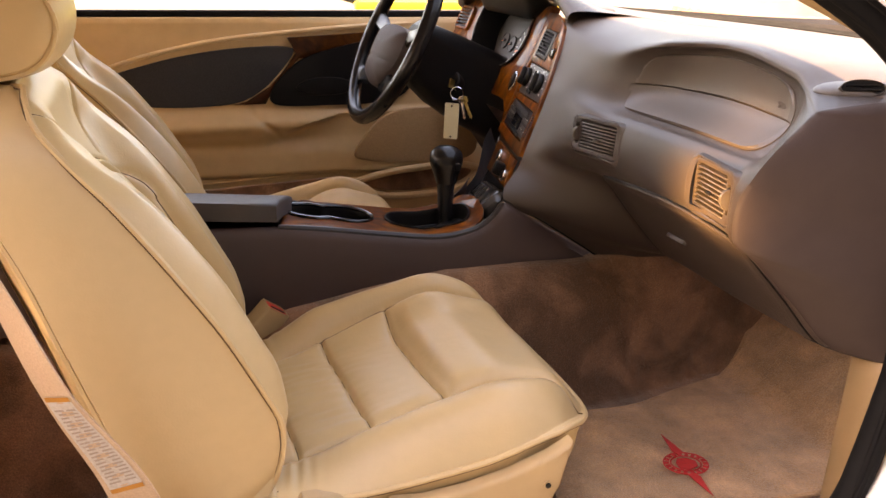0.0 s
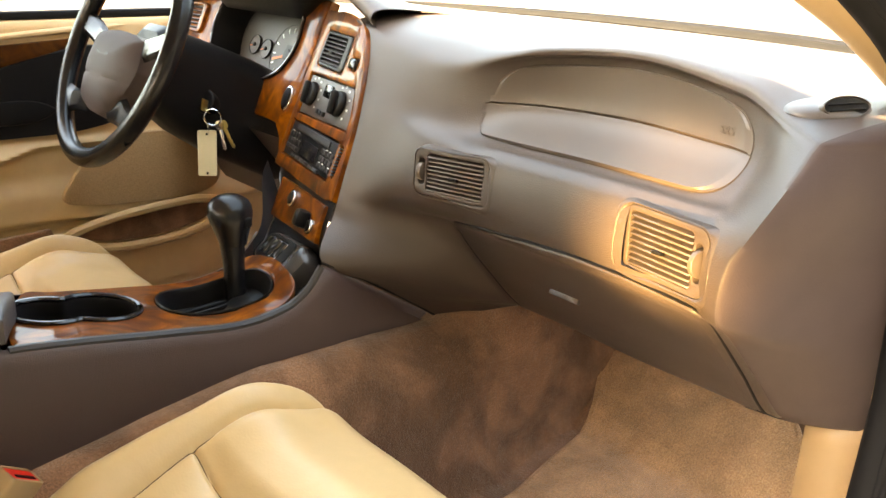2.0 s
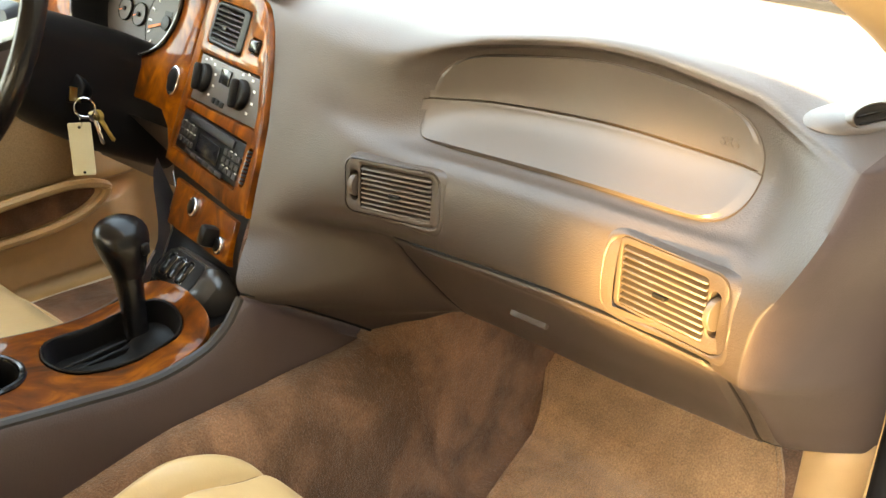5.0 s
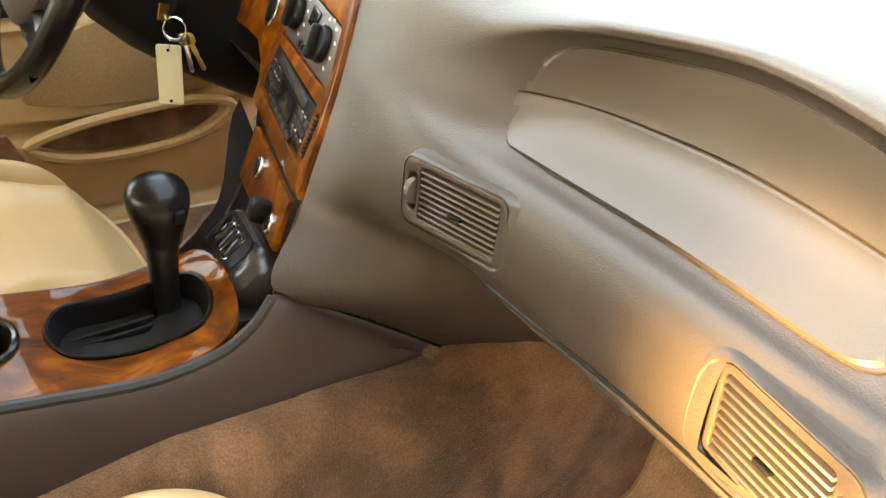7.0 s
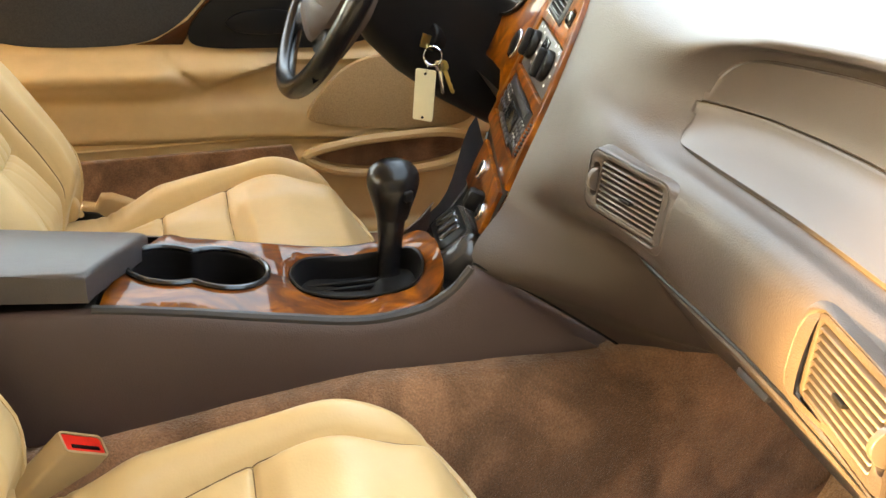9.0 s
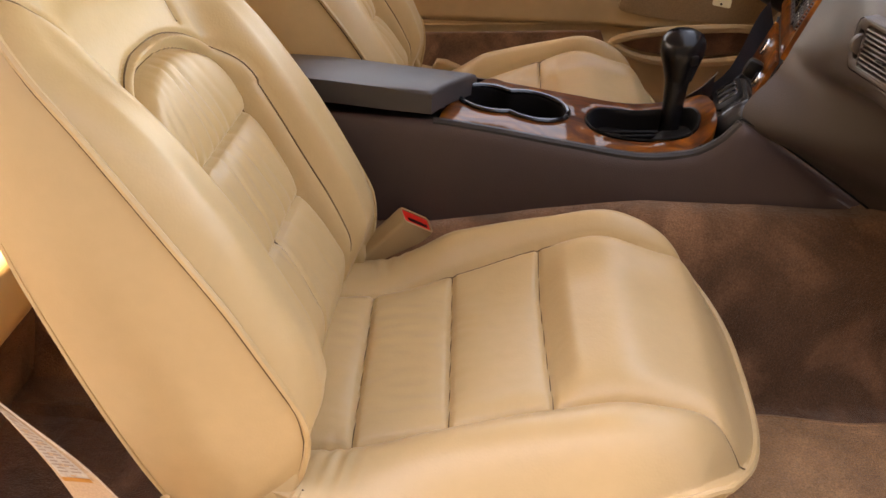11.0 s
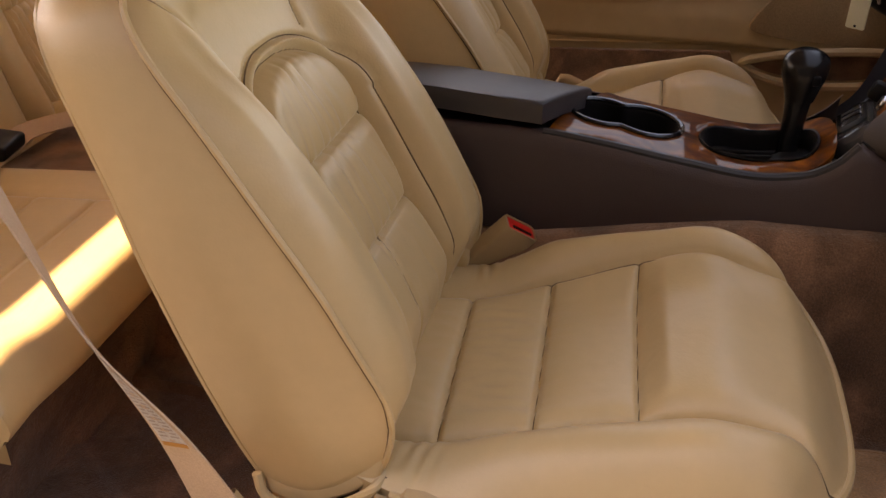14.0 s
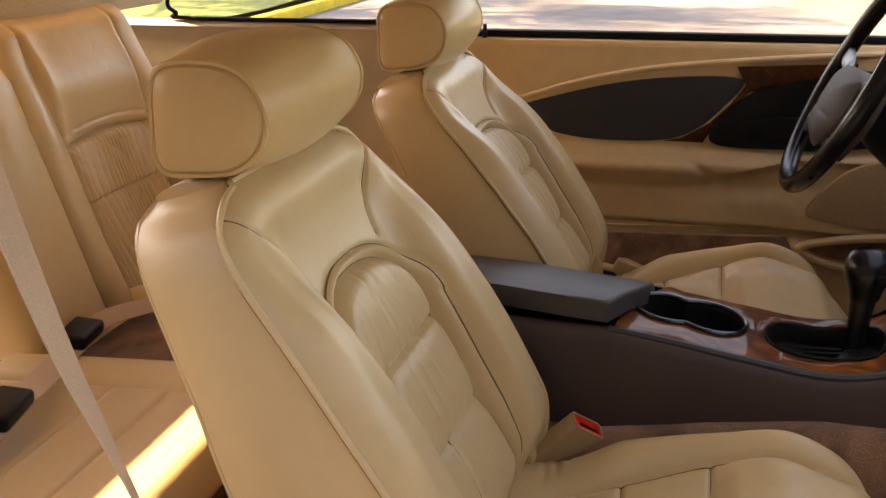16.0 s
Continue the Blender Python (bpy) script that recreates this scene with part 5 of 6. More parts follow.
def head_ring(y, k, dx=0.0):
    return [Vector((HC.x + dx + p.x * k, HC.y + y, HC.z + p.y * k)) for p in crom([(a, b, 0) for a, b in HP], 40, True)]


bm = bmesh.new()
rows = []
for y, k in ((-0.1325, 0.0), (-0.1325, 0.30), (-0.1315, 0.62), (-0.128, 0.84), (-0.121, 0.925), (-0.108, 0.985), (-0.08, 1.06), (-0.04, 1.13), (0, 1.155), (0.04, 1.13), (0.08, 1.06), (0.108, 0.985), (0.121, 0.925), (0.128, 0.84), (0.1315, 0.62), (0.1325, 0.30), (0.1325, 0.0)):
    rows.append(head_ring(y, max(k, 0.01)))
vs = skin(bm, rows, True)
bm.faces.new(vs[0])
bm.faces.new(vs[-1])
headrest = part("headrest", bm, TAN, seat, "tan leather headrest with piped end panels")
for s in (-1, 1):
    bm = bmesh.new()
    tube(bm, head_ring(s * 0.1225, 0.925), 0.0034, 6, True)
    part("piping", bm, TAN, headrest, "raised tan leather piping")
    bm = bmesh.new()
    tube(bm, [(-0.222, SC + s * 0.05, 0.79), (-0.245, SC + s * 0.05, 0.72)], 0.006, 10)
    part("headrest_post", bm, CHROME, seat, "chrome headrest post")

driver_seat = copy_thing(seat, pose(0.148, -SC, 0.10))
# the driver's backrest is laid back a little further
lean = Matrix.Translation(BO - Vector((0.15, 0, 0.10))) @ pose(0, 0, 0, 0, -4.0, 0) @ Matrix.Translation(Vector((0.15, 0, 0.10)) - BO)
for o in driver_seat.children:
    if o.name.split(".")[0] in ("backrest", "lower_flap", "hem_piping", "front_piping", "rear_piping", "headrest", "headrest_post"):
        o.matrix_parent_inverse = lean @ o.matrix_parent_inverse

# the driver's cushion is worn a little flatter and sits further forward
for o in driver_seat.children:
    if o.name.split(".")[0] in ("cushion", "cushion_piping"):
        o.matrix_parent_inverse = Matrix.Translation((0.012, 0, -0.014)) @ o.matrix_parent_inverse

# buckle stalk beside the passenger cushion
buckle = thing("seat_belt_buckle", "tan seat belt buckle with a red release button", "seat belt buckle", at=(0.03, -0.15, 0.27))
mB = frame3((0.101, -0.149, 0.351), (0.038, 0.030, -0.034), (-0.020, 0.048, 0.020))
bm = bmesh.new()
slab(bm, rrect(0.056, 0.027, 0.005, 4), 0.085, mB, 0.003, seg=2, holes=[rrect(0.049, 0.021, 0.003, 3)])
part("housing", bm, TANP, buckle, "tan plastic buckle housing")
bm = bmesh.new()
slab(bm, rrect(0.0485, 0.0205, 0.003, 3), 0.03, mB @ pose(0, 0, -0.0006), 0.001)
part("release_button", bm, RED, buckle, "red release button")
bm = bmesh.new()
rbox(bm, (0.034, 0.0035, 0.002), mB @ pose(0, -0.005, -0.0002), 0)
part("tongue_slot", bm, BLACK, buckle, "dark tongue slot")
bm = bmesh.new()
e = mB @ Vector((0, 0, -0.080))
skin(bm, [[p + (mB.to_3x3() @ Vector((0.020 * sx, 0.007 * sy, 0))) for sx, sy in ((-1, -1), (1, -1), (1, 1), (-1, 1))] for p in crom([e, e + Vector((-0.02, -0.004, -0.025)), (0.0, -0.158, 0.20)], 8)], True)
part("stalk", bm, TANP, buckle, "tan buckle stalk")

# lap belt: sleeve at the sill and webbing running up behind the seat
belt = thing("seat_belt", "tan seat belt rising from a plastic sleeve at the sill", "seat belt", at=(-0.02, -0.655, 0.13))
bm = bmesh.new()
cl = crom([(0.010, -0.655, 0.118), (-0.045, -0.655, 0.165), (-0.068, -0.658, 0.225), (-0.112, -0.664, 0.300)], 16)
rows = []
for i, p in enumerate(cl):
    t = (cl[min(i + 1, 15)] - cl[max(i - 1, 0)]).normalized()
    s_ = t.cross(Vector((0, 1, 0))).normalized()
    w = lin(i, [0, 4, 8, 15], [0.036, 0.028, 0.027, 0.029])
    rows.append([p + s_ * w * c + Vector((0, d, 0)) for c, d in ((-1, -0.004), (-0.9, -0.008), (0.9, -0.008), (1, -0.004), (1, 0.004), (0.9, 0.008), (-0.9, 0.008), (-1, 0.004))])
vs = skin(bm, rows, True)
part("sleeve", bm, TANP, belt, "tan plastic belt sleeve")

BELT = [((-0.100, -0.664, 0.285), 0.026, 0.0), ((-0.130, -0.682, 0.390), 0.024, 0.35), ((-0.180, -0.698, 0.495), 0.023, 0.78), ((-0.217, -0.704, 0.60), 0.023, 0.95), ((-0.262, -0.705, 0.73), 0.023, 1.20), ((-0.36, -0.68, 1.02), 0.023, 1.5)]
bm = bmesh.new()
rows = []
cl = crom([b[0] for b in BELT], 40)
for i, p in enumerate(cl):
    f = i / 39 * 5
    t = (cl[min(i + 1, 39)] - cl[max(i - 1, 0)]).normalized()
    w = lin(f, range(6), [b[1] for b in BELT])
    tw = lin(f, range(6), [b[2] for b in BELT])
    s_ = t.cross(Vector((0, 1, 0))).normalized()
    d = s_ * math.cos(tw) + Vector((0, 1, 0)) * math.sin(tw)
    nrm = d.cross(t).normalized() * 0.0008
    rows.append([p - d * w + nrm, p + d * w + nrm, p + d * w - nrm, p - d * w - nrm])
skin(bm, rows, True)
part("webbing", bm, WEB, belt, "tan woven belt webbing")
bm = bmesh.new()
lab = []
for i in range(7, 17):
    p, t = cl[i], (cl[i + 1] - cl[i - 1]).normalized()
    f = i / 39 * 5
    tw = lin(f, range(6), [b[2] for b in BELT])
    d = t.cross(Vector((0, 1, 0))).normalized() * math.cos(tw) + Vector((0, 1, 0)) * math.sin(tw)
    nn = d.cross(t).normalized()
    nn = nn if nn.y < 0 else -nn
    lab.append([p - d * 0.018 + nn * 0.0015, p + d * 0.018 + nn * 0.0015])
skin(bm, lab)
lb = part("label", bm, LABELM, belt, "white printed warning label")
LP_ = [[Vector(p) for p in r] for r in lab]


def on_label(f, g, w, h):
    """A thin printed bar on the belt's label: along f, across g, each 0..1."""
    q = []
    for ff, gg in ((f, g), (f + h, g), (f + h, g + w), (f, g + w)):
        k = min(int(ff * 9), 8)
        t = ff * 9 - k
        a_, b_ = LP_[k][0].lerp(LP_[k + 1][0], t), LP_[k][1].lerp(LP_[k + 1][1], t)
        q.append(a_.lerp(b_, gg) + Vector((0, -0.0006, 0)))
    return q


ENDB = material("orange_label_end", (0.45, 0.19, 0.03), 0.6, var=0.1)
for f0 in (0.0, 0.955):
    bm = bmesh.new()
    bm.faces.new([bm.verts.new(p) for p in on_label(f0, 0.0, 1.0, 0.045)])
    part("label_end", bm, ENDB, lb, "orange label border")
rnd = random.Random(8)
PRINT = material("grey_label_print", (0.33, 0.28, 0.26), 0.7, var=0.15)
print_n = 22
for col_ in (0.07, 0.55):
    for k in range(print_n):
        bm = bmesh.new()
        f0 = 0.10 + 0.80 * k / print_n
        bm.faces.new([bm.verts.new(p) for p in on_label(f0, col_, 0.38 - 0.10 * rnd.random(), 0.016)])
        part("print_bar", bm, PRINT, lb, "grey unreadable print")

# ---- centre console ----
console = thing("console", "taupe centre console with burl wood top and armrest", "console", at=(0.2, 0, 0.33))
CT_X = [-0.45, 0.0, 0.115, 0.19, 0.30, 0.395, 0.452, 0.489, 0.513, 0.53]
CT_Z = [0.49, 0.474, 0.470, 0.462, 0.446, 0.435, 0.442, 0.462, 0.490, 0.508]


def con_z(x):
    return hermite(CT_X, CT_Z, x)


for side in (-1, 1):
    bm = bmesh.new()
    rows = []
    for x in np.linspace(-0.45, 0.512, 60):
        zt = con_z(float(x))
        y0 = 0.088 + (0.0 if x < 0.45 else 0.0)
        rows.append([(x, side * y0, zt - 0.001), (x, side * (y0 + 0.006), zt - 0.002), (x, side * (y0 + 0.011), zt - 0.007), (x, side * (y0 + 0.016), zt - 0.02), (x, side * (y0 + 0.022), zt - 0.06), (x, side * (y0 + 0.028), 0.33)])
    if side < 0:
        # the side runs on under the dashboard up to the slanted joint
        for k in range(1, 14):
            f = k / 13
            x = 0.512 + f * 0.188
            zt = 0.4895 - f * 0.117
            rows.append([(x, -0.092, zt), (x, -0.096, zt - 0.002), (x, -0.100, zt - 0.006), (x, -0.104, zt - 0.012), (x, -0.110, min(0.40, zt - 0.014)), (x, -0.116, 0.33)])
    skin(bm, rows)
    part("side_panel", bm, MAUVE, console, "dark mauve-taupe grained console side")

bm = bmesh.new()
tube(bm, crom([(0.511, -0.0895, 0.491), (0.545, -0.0965, 0.4735), (0.60, -0.1005, 0.4395), (0.66, -0.1055, 0.4005), (0.70, -0.1095, 0.3735)], 20), 0.0016, 6)
part("panel_joint", bm, BLACK, console, "dark joint between console and dashboard")

WTOP = [(0.122, -0.082), (0.20, -0.085), (0.30, -0.086), (0.40, -0.087), (0.455, -0.083), (0.482, -0.068), (0.494, -0.035), (0.497, 0.015), (0.494, 0.055), (0.480, 0.078), (0.44, 0.086), (0.30, 0.088), (0.22, 0.088), (0.176, 0.086)]


def union2(c1, r1, c2, r2, n=36):
    out = []
    for (c, r, o, ro) in ((c1, r1, c2, r2), (c2, r2, c1, r1)):
        a0 = math.atan2(c[1] - o[1], c[0] - o[0])
        d = math.hypot(c[0] - o[0], c[1] - o[1])
        lim = math.pi - math.acos((d * d + r * r - ro * ro) / (2 * d * r))
        for k in range(n):
            a = a0 - lim + 2 * lim * (k + 0.5) / n
            out.append((c[0] + r * math.cos(a), c[1] + r * math.sin(a)))
    return out


CUP = union2((0.188, 0.012), 0.046, (0.248, 0.012), 0.050)
SHIFT = [(p[0], p[1]) for p in crom([(0.322, 0.010, 0), (0.330, -0.030, 0), (0.36, -0.046, 0), (0.42, -0.048, 0), (0.462, -0.040, 0), (0.478, -0.005, 0), (0.474, 0.038, 0), (0.45, 0.055, 0), (0.40, 0.058, 0), (0.345, 0.052, 0)], 44, True)]


def drape(bm):
    for v in bm.verts:
        v.co.z += con_z(min(max(v.co.x, -0.4), 0.52))


def refined(outline, holes, depth, r):
    bm = bmesh.new()
    slab(bm, outline, depth, None, r, holes)
    for _ in range(2):
        long_ = [e for e in bm.edges if e.calc_length() > 0.02]
        bmesh.ops.subdivide_edges(bm, edges=long_, cuts=1)
        bmesh.ops.triangulate(bm, faces=[f for f in bm.faces if len(f.verts) > 4])
    drape(bm)
    return bm


dense = [(p[0], p[1]) for p in crom([(a, b, 0) for a, b in WTOP], 70, True)]
part("wood_top", refined(dense, [CUP, SHIFT], 0.010, 0.003), WOOD, console, "glossy burl wood console top")
bm = bmesh.new()
rim = [(p[0], p[1], con_z(min(p[0], 0.52)) - 0.003) for p in crom([(0.116, -0.090, 0), (0.20, -0.091, 0), (0.30, -0.092, 0), (0.40, -0.0925, 0), (0.455, -0.0920, 0), (0.489, -0.0915, 0), (0.511, -0.0900, 0)], 40)]
tube(bm, rim, 0.006, 8)
part("edge_trim", bm, GREY, console, "charcoal edge trim")


def well(name, outline, depth, mat, parent, label, lip=0.004, lipmat=None):
    bm = bmesh.new()
    cx, cy = sum(p[0] for p in outline) / len(outline), sum(p[1] for p in outline) / len(outline)
    rows = []
    for k, dz in ((1.0, 0.001), (0.985, 0.0025), (0.955, 0.001), (0.93, -0.006), (0.91, -depth * 0.6), (0.88, -depth * 0.93), (0.80, -depth), (0.4, -depth)):
        rows.append([(cx + (p[0] - cx) * k, cy + (p[1] - cy) * k, con_z(min(p[0], 0.52)) + dz) for p in outline])
    vs = skin(bm, rows, True)
    bm.faces.new(vs[-1])
    return part(name, bm, mat, parent, label)


cupw = well("cup_holder", CUP, 0.06, BLACK, console, "black twin cup holder")
bm = bmesh.new()
tube(bm, [(p[0], p[1], con_z(p[0]) + 0.001) for p in CUP], 0.0040, 8, True)
part("rim", bm, BLACKG, cupw, "glossy black rim")
gate = well("shift_gate", SHIFT, 0.028, BLACK, console, "black shifter gate with position letters")
for k, yy in enumerate((0.030, 0.016, -0.024)):
    bm = bmesh.new()
    rbox(bm, (0.115, 0.006, 0.008), pose(0.398, yy, con_z(0.40) - 0.022, 0, -3), 0.003)
    part("ridge", bm, BLACK, gate)
for k, ch in enumerate("12DNRP"):
    x = 0.362 + 0.0135 * k
    words(ch, 0.008, pose(x, -0.008, con_z(x) - 0.0268, 0, 0, 90), INK, gate, "letter", 0.0003)
shifter = thing("gear_lever", "black leather floor gear lever with a round knob", "gear lever", at=(0.444, 0.028, 0.41))
bm = bmesh.new()
lv = crom([(0.442, 0.026, 0.405), (0.444, 0.031, 0.44), (0.446, 0.037, 0.48), (0.4475, 0.042, 0.500)], 16)
tube(bm, lv, [lin(i, [0, 3, 8, 12, 15], [0.0150, 0.0140, 0.0150, 0.0170, 0.0185]) for i in range(16)], 20)
part("lever", bm, BLACKL, shifter, "black leather lever sleeve")
bm = bmesh.new()
rows = []
for h, r in ((-0.040, 0.0180), (-0.034, 0.0195), (-0.024, 0.0225), (-0.013, 0.0262), (-0.004, 0.0288), (0.004, 0.0298), (0.011, 0.0290), (0.017, 0.0262), (0.022, 0.0210), (0.0255, 0.0140), (0.027, 0.0060)):
    c = Vector((0.4495 + 0.04 * h, 0.0475 + 0.22 * h, 0.534 + h))
    rows.append([c + Vector((r * 1.06 * math.cos(q), r * math.sin(q), 0)) for q in (2 * math.pi * j / 32 for j in range(32))])
vs = skin(bm, rows, True)
bm.faces.new(vs[0])
bm.faces.new(vs[-1])
knob = part("knob", bm, BLACKL, shifter, "glossy black leather shift knob")
bm = bmesh.new()
rbox(bm, (0.012, 0.010, 0.014), pose(0.462, 0.022, 0.527, 0, 0, 20), 0.003)
part("release_button", bm, BLACK, knob, "black release button")

# armrest lid
LIDO = [(0.114, -0.093), (0.150, 0.0), (0.166, 0.070), (0.160, 0.084), (0.02, 0.090), (-0.20, 0.092), (-0.42, 0.092), (-0.42, -0.095), (-0.10, -0.096), (0.05, -0.095)]
bm = bmesh.new()
slab(bm, LIDO, 0.030, Matrix.Identity(4), 0.006, seg=4)
for _ in range(2):
    bmesh.ops.subdivide_edges(bm, edges=[e for e in bm.edges if e.calc_length() > 0.03], cuts=1)
bmesh.ops.triangulate(bm, faces=[f for f in bm.faces if len(f.verts) > 4])
for v in bm.verts:
    v.co.z += lin(v.co.x, [-0.42, -0.05, 0.04, 0.127, 0.17], [0.525, 0.522, 0.514, 0.507, 0.503]) - 1.0 * (v.co.y + 0.095) ** 2
part("armrest_lid", bm, LID, console, "charcoal vinyl armrest lid")
bm = bmesh.new()
rbox(bm, (0.55, 0.178, 0.10), pose(-0.155, -0.002, 0.41), 0.01)
part("bin", bm, GREY, console, "charcoal storage bin under the lid")

# dark panel rising to the stack, and the switch pod on it
bm = bmesh.new()
rows = []
for f in np.linspace(0, 1, 14):
    yl = [0.120, 0.122, 0.128, 0.160, 0.200, 0.215]
    rows.append(crom([(x + (0.24 * (-0.046 + (w + 0.046) * f) if k > 2 else 0), -0.046 + (w + 0.046) * f, z) for k, (x, z, w) in enumerate(zip([0.494, 0.528, 0.546, 0.551, 0.566, 0.575], [0.436, 0.440, 0.460, 0.50, 0.542, 0.56], yl))], 20))
skin(bm, rows)
dp = part("riser_panel", bm, BLACK, console, "black panel between console and stack")
bm = bmesh.new()
skin(bm, [[(p.x, 0.120 + 0.095 * sstep(p.z, 0.47, 0.56), p.z) for p in crom([(0.490, 0, 0.438), (0.532, 0, 0.478), (0.60, 0, 0.56)], 12)], [(p.x + 0.02, 0.128 + 0.09 * sstep(p.z, 0.47, 0.56), p.z - 0.06) for p in crom([(0.490, 0, 0.438), (0.532, 0, 0.478), (0.60, 0, 0.56)], 12)]])
part("riser_side", bm, GREY, dp, "charcoal side of the riser")
bm = bmesh.new()
tube(bm, crom([(0.490, 0.112, 0.440), (0.530, 0.122, 0.444), (0.548, 0.130, 0.464), (0.590, 0.161, 0.503), (0.612, 0.198, 0.541)], 24), 0.0014, 6)
part("edge_line", bm, PEWTER, dp, "thin bright edge")
pod = frame3((0.530, 0.050, 0.452), (-0.15, -0.98, 0.08), (0.72, -0.10, 0.62))
bm = bmesh.new()
rows = []
for w, h, z in ((0.165, 0.074, -0.024), (0.166, 0.076, -0.004), (0.158, 0.068, 0.009), (0.140, 0.052, 0.015), (0.110, 0.030, 0.0165)):
    rows.append([pod @ Vector((p[0], p[1], z)) for p in rrect(w, h, 0.034 if h > 0.07 else h * 0.46, 8)])
vs = skin(bm, rows, True)
bm.faces.new(vs[-1])
podp = part("switch_pod", bm, PEWTER, console, "pewter-coloured switch pod with three rockers")
bm = bmesh.new()
slab(bm, rrect(0.105, 0.044, 0.016, 6), 0.006, pod @ pose(-0.006, 0.004, 0.0185), 0.002)
plate = part("switch_plate", bm, BLACK, podp, "black switch plate")
for k in range(3):
    bm = bmesh.new()
    rbox(bm, (0.019, 0.030, 0.007), pod @ pose(-0.034 + 0.0235 * k, 0.005, 0.0190), 0.004, 3)
    part("rocker", bm, BLACKG, plate, "black rocker switch")
    bm = bmesh.new()
    tube(bm, [pod @ Vector((p[0] - 0.034 + 0.0235 * k, p[1] + 0.005, 0.0190)) for p in rrect(0.0205, 0.032, 0.006, 5)], 0.0008, 5, True)
    part("rocker_rim", bm, CHROME, plate, "bright rocker rim")

# ---- floor mat ----
mat_thing = thing("floor_mat", "tan carpet floor mat with a red embroidered badge", "floor mat", at=(0.75, -0.38, 0.148))
MO = crom([(0.462, -0.575, 0), (0.462, -0.45, 0), (0.495, -0.315, 0), (0.55, -0.272, 0), (0.68, -0.278, 0), (0.80, -0.245, 0), (0.946, -0.200, 0), (1.03, -0.165, 0), (1.06, -0.30, 0), (1.04, -0.50, 0), (0.90, -0.585, 0), (0.70, -0.590, 0)], 60, True)
bm = bmesh.new()
slab(bm, [(p.x, p.y) for p in MO], 0.008, None, 0.003)
for _ in range(4):
    bmesh.ops.subdivide_edges(bm, edges=[e for e in bm.edges if e.calc_length() > 0.03], cuts=1)
    bmesh.ops.triangulate(bm, faces=[f for f in bm.faces if len(f.verts) > 4])
for v in bm.verts:
    v.co.z += 0.010 + floor_z(v.co.x, min(v.co.y, -0.26))
part("mat", bm, MAT, mat_thing, "tan carpet pile")
bm = bmesh.new()
tube(bm, [(p.x, p.y, 0.006 + floor_z(p.x, min(p.y, -0.26))) for p in MO], 0.005, 6, True)
part("binding", bm, MAT, mat_thing)
bm = bmesh.new()
lc = Vector((0.672, -0.484, 0.1665))
for k in range(18):
    a = 2 * math.pi * k / 18
    rbox(bm, (0.0070, 0.0055, 0.0014), pose(lc.x + 0.030 * math.cos(a), lc.y + 0.027 * math.sin(a), lc.z, 0, 0, math.degrees(a)), 0)
for r_ in (0.0235, 0.0345):
    tube(bm, [lc + Vector((r_ * math.cos(a), r_ * 0.9 * math.sin(a), -0.0004)) for a in np.linspace(0, 6.283, 36)[:-1]], 0.0012, 5, True)
slab(bm, [(-0.016, -0.010), (-0.004, -0.018), (0.014, -0.012), (0.018, 0.002), (0.008, 0.014), (-0.006, 0.016), (-0.014, 0.006)], 0.0014, Matrix.Translation(lc))
for sgn in (-1, 1):
    slab(bm, [(sgn * 0.002, sgn * 0.024), (sgn * 0.014, sgn * 0.030), (sgn * 0.013, sgn * 0.052), (sgn * 0.010, sgn * 0.090), (sgn * 0.004, sgn * 0.060), (sgn * -0.001, sgn * 0.040)], 0.0014, Matrix.Translation(lc))
part("badge", bm, REDT, mat_thing, "red embroidered winged round badge")

# ---- steering wheel and column ----
wheel = thing("steering_wheel", "black leather two-spoke steering wheel with a taupe airbag hub", "steering wheel", at=(0.44, 0.385, 0.73))
WM = frame3((0.44, 0.385, 0.73), (0, -1, 0), (0.4226, 0, 0.9063))
if (WM.to_3x3() @ Vector((0, 0, 1))).x > 0:
    WM = WM @ Matrix.Diagonal((-1, 1, -1, 1))
bm = bmesh.new()
tube(bm, [WM @ Vector((0.185 * math.cos(a), 0.185 * math.sin(a), 0)) for a in np.linspace(0, 2 * math.pi, 73)[:-1]], 0.0155, 14, True)
part("rim", bm, BLACKL, wheel, "black leather rim")


def hub_front(u, v):
    w = lin(v, [-1, -0.6, -0.15, 0.2, 1], [0.055, 0.075, 0.092, 0.100, 0.096])
    x = u * w * math.sqrt(1 - 0.22 * max(0.0, v) ** 2)
    y = -0.045 + v * 0.068 * math.sqrt(1 - 0.25 * u * u)
    z = 0.024 - 0.022 * max(abs(u), abs(v)) ** 3 - 0.003 * bump1(v + 0.15 + 0.05 * u * u, 0.020)
    return WM @ Vector((x, y, z))


def hub_rim(u, v, s):
    p = WM.inverted() @ hub_front(u, v)
    return WM @ Vector((p.x * (1 + 0.06 * s), p.y * (1 + 0.06 * s), p.z - 0.045 * s))


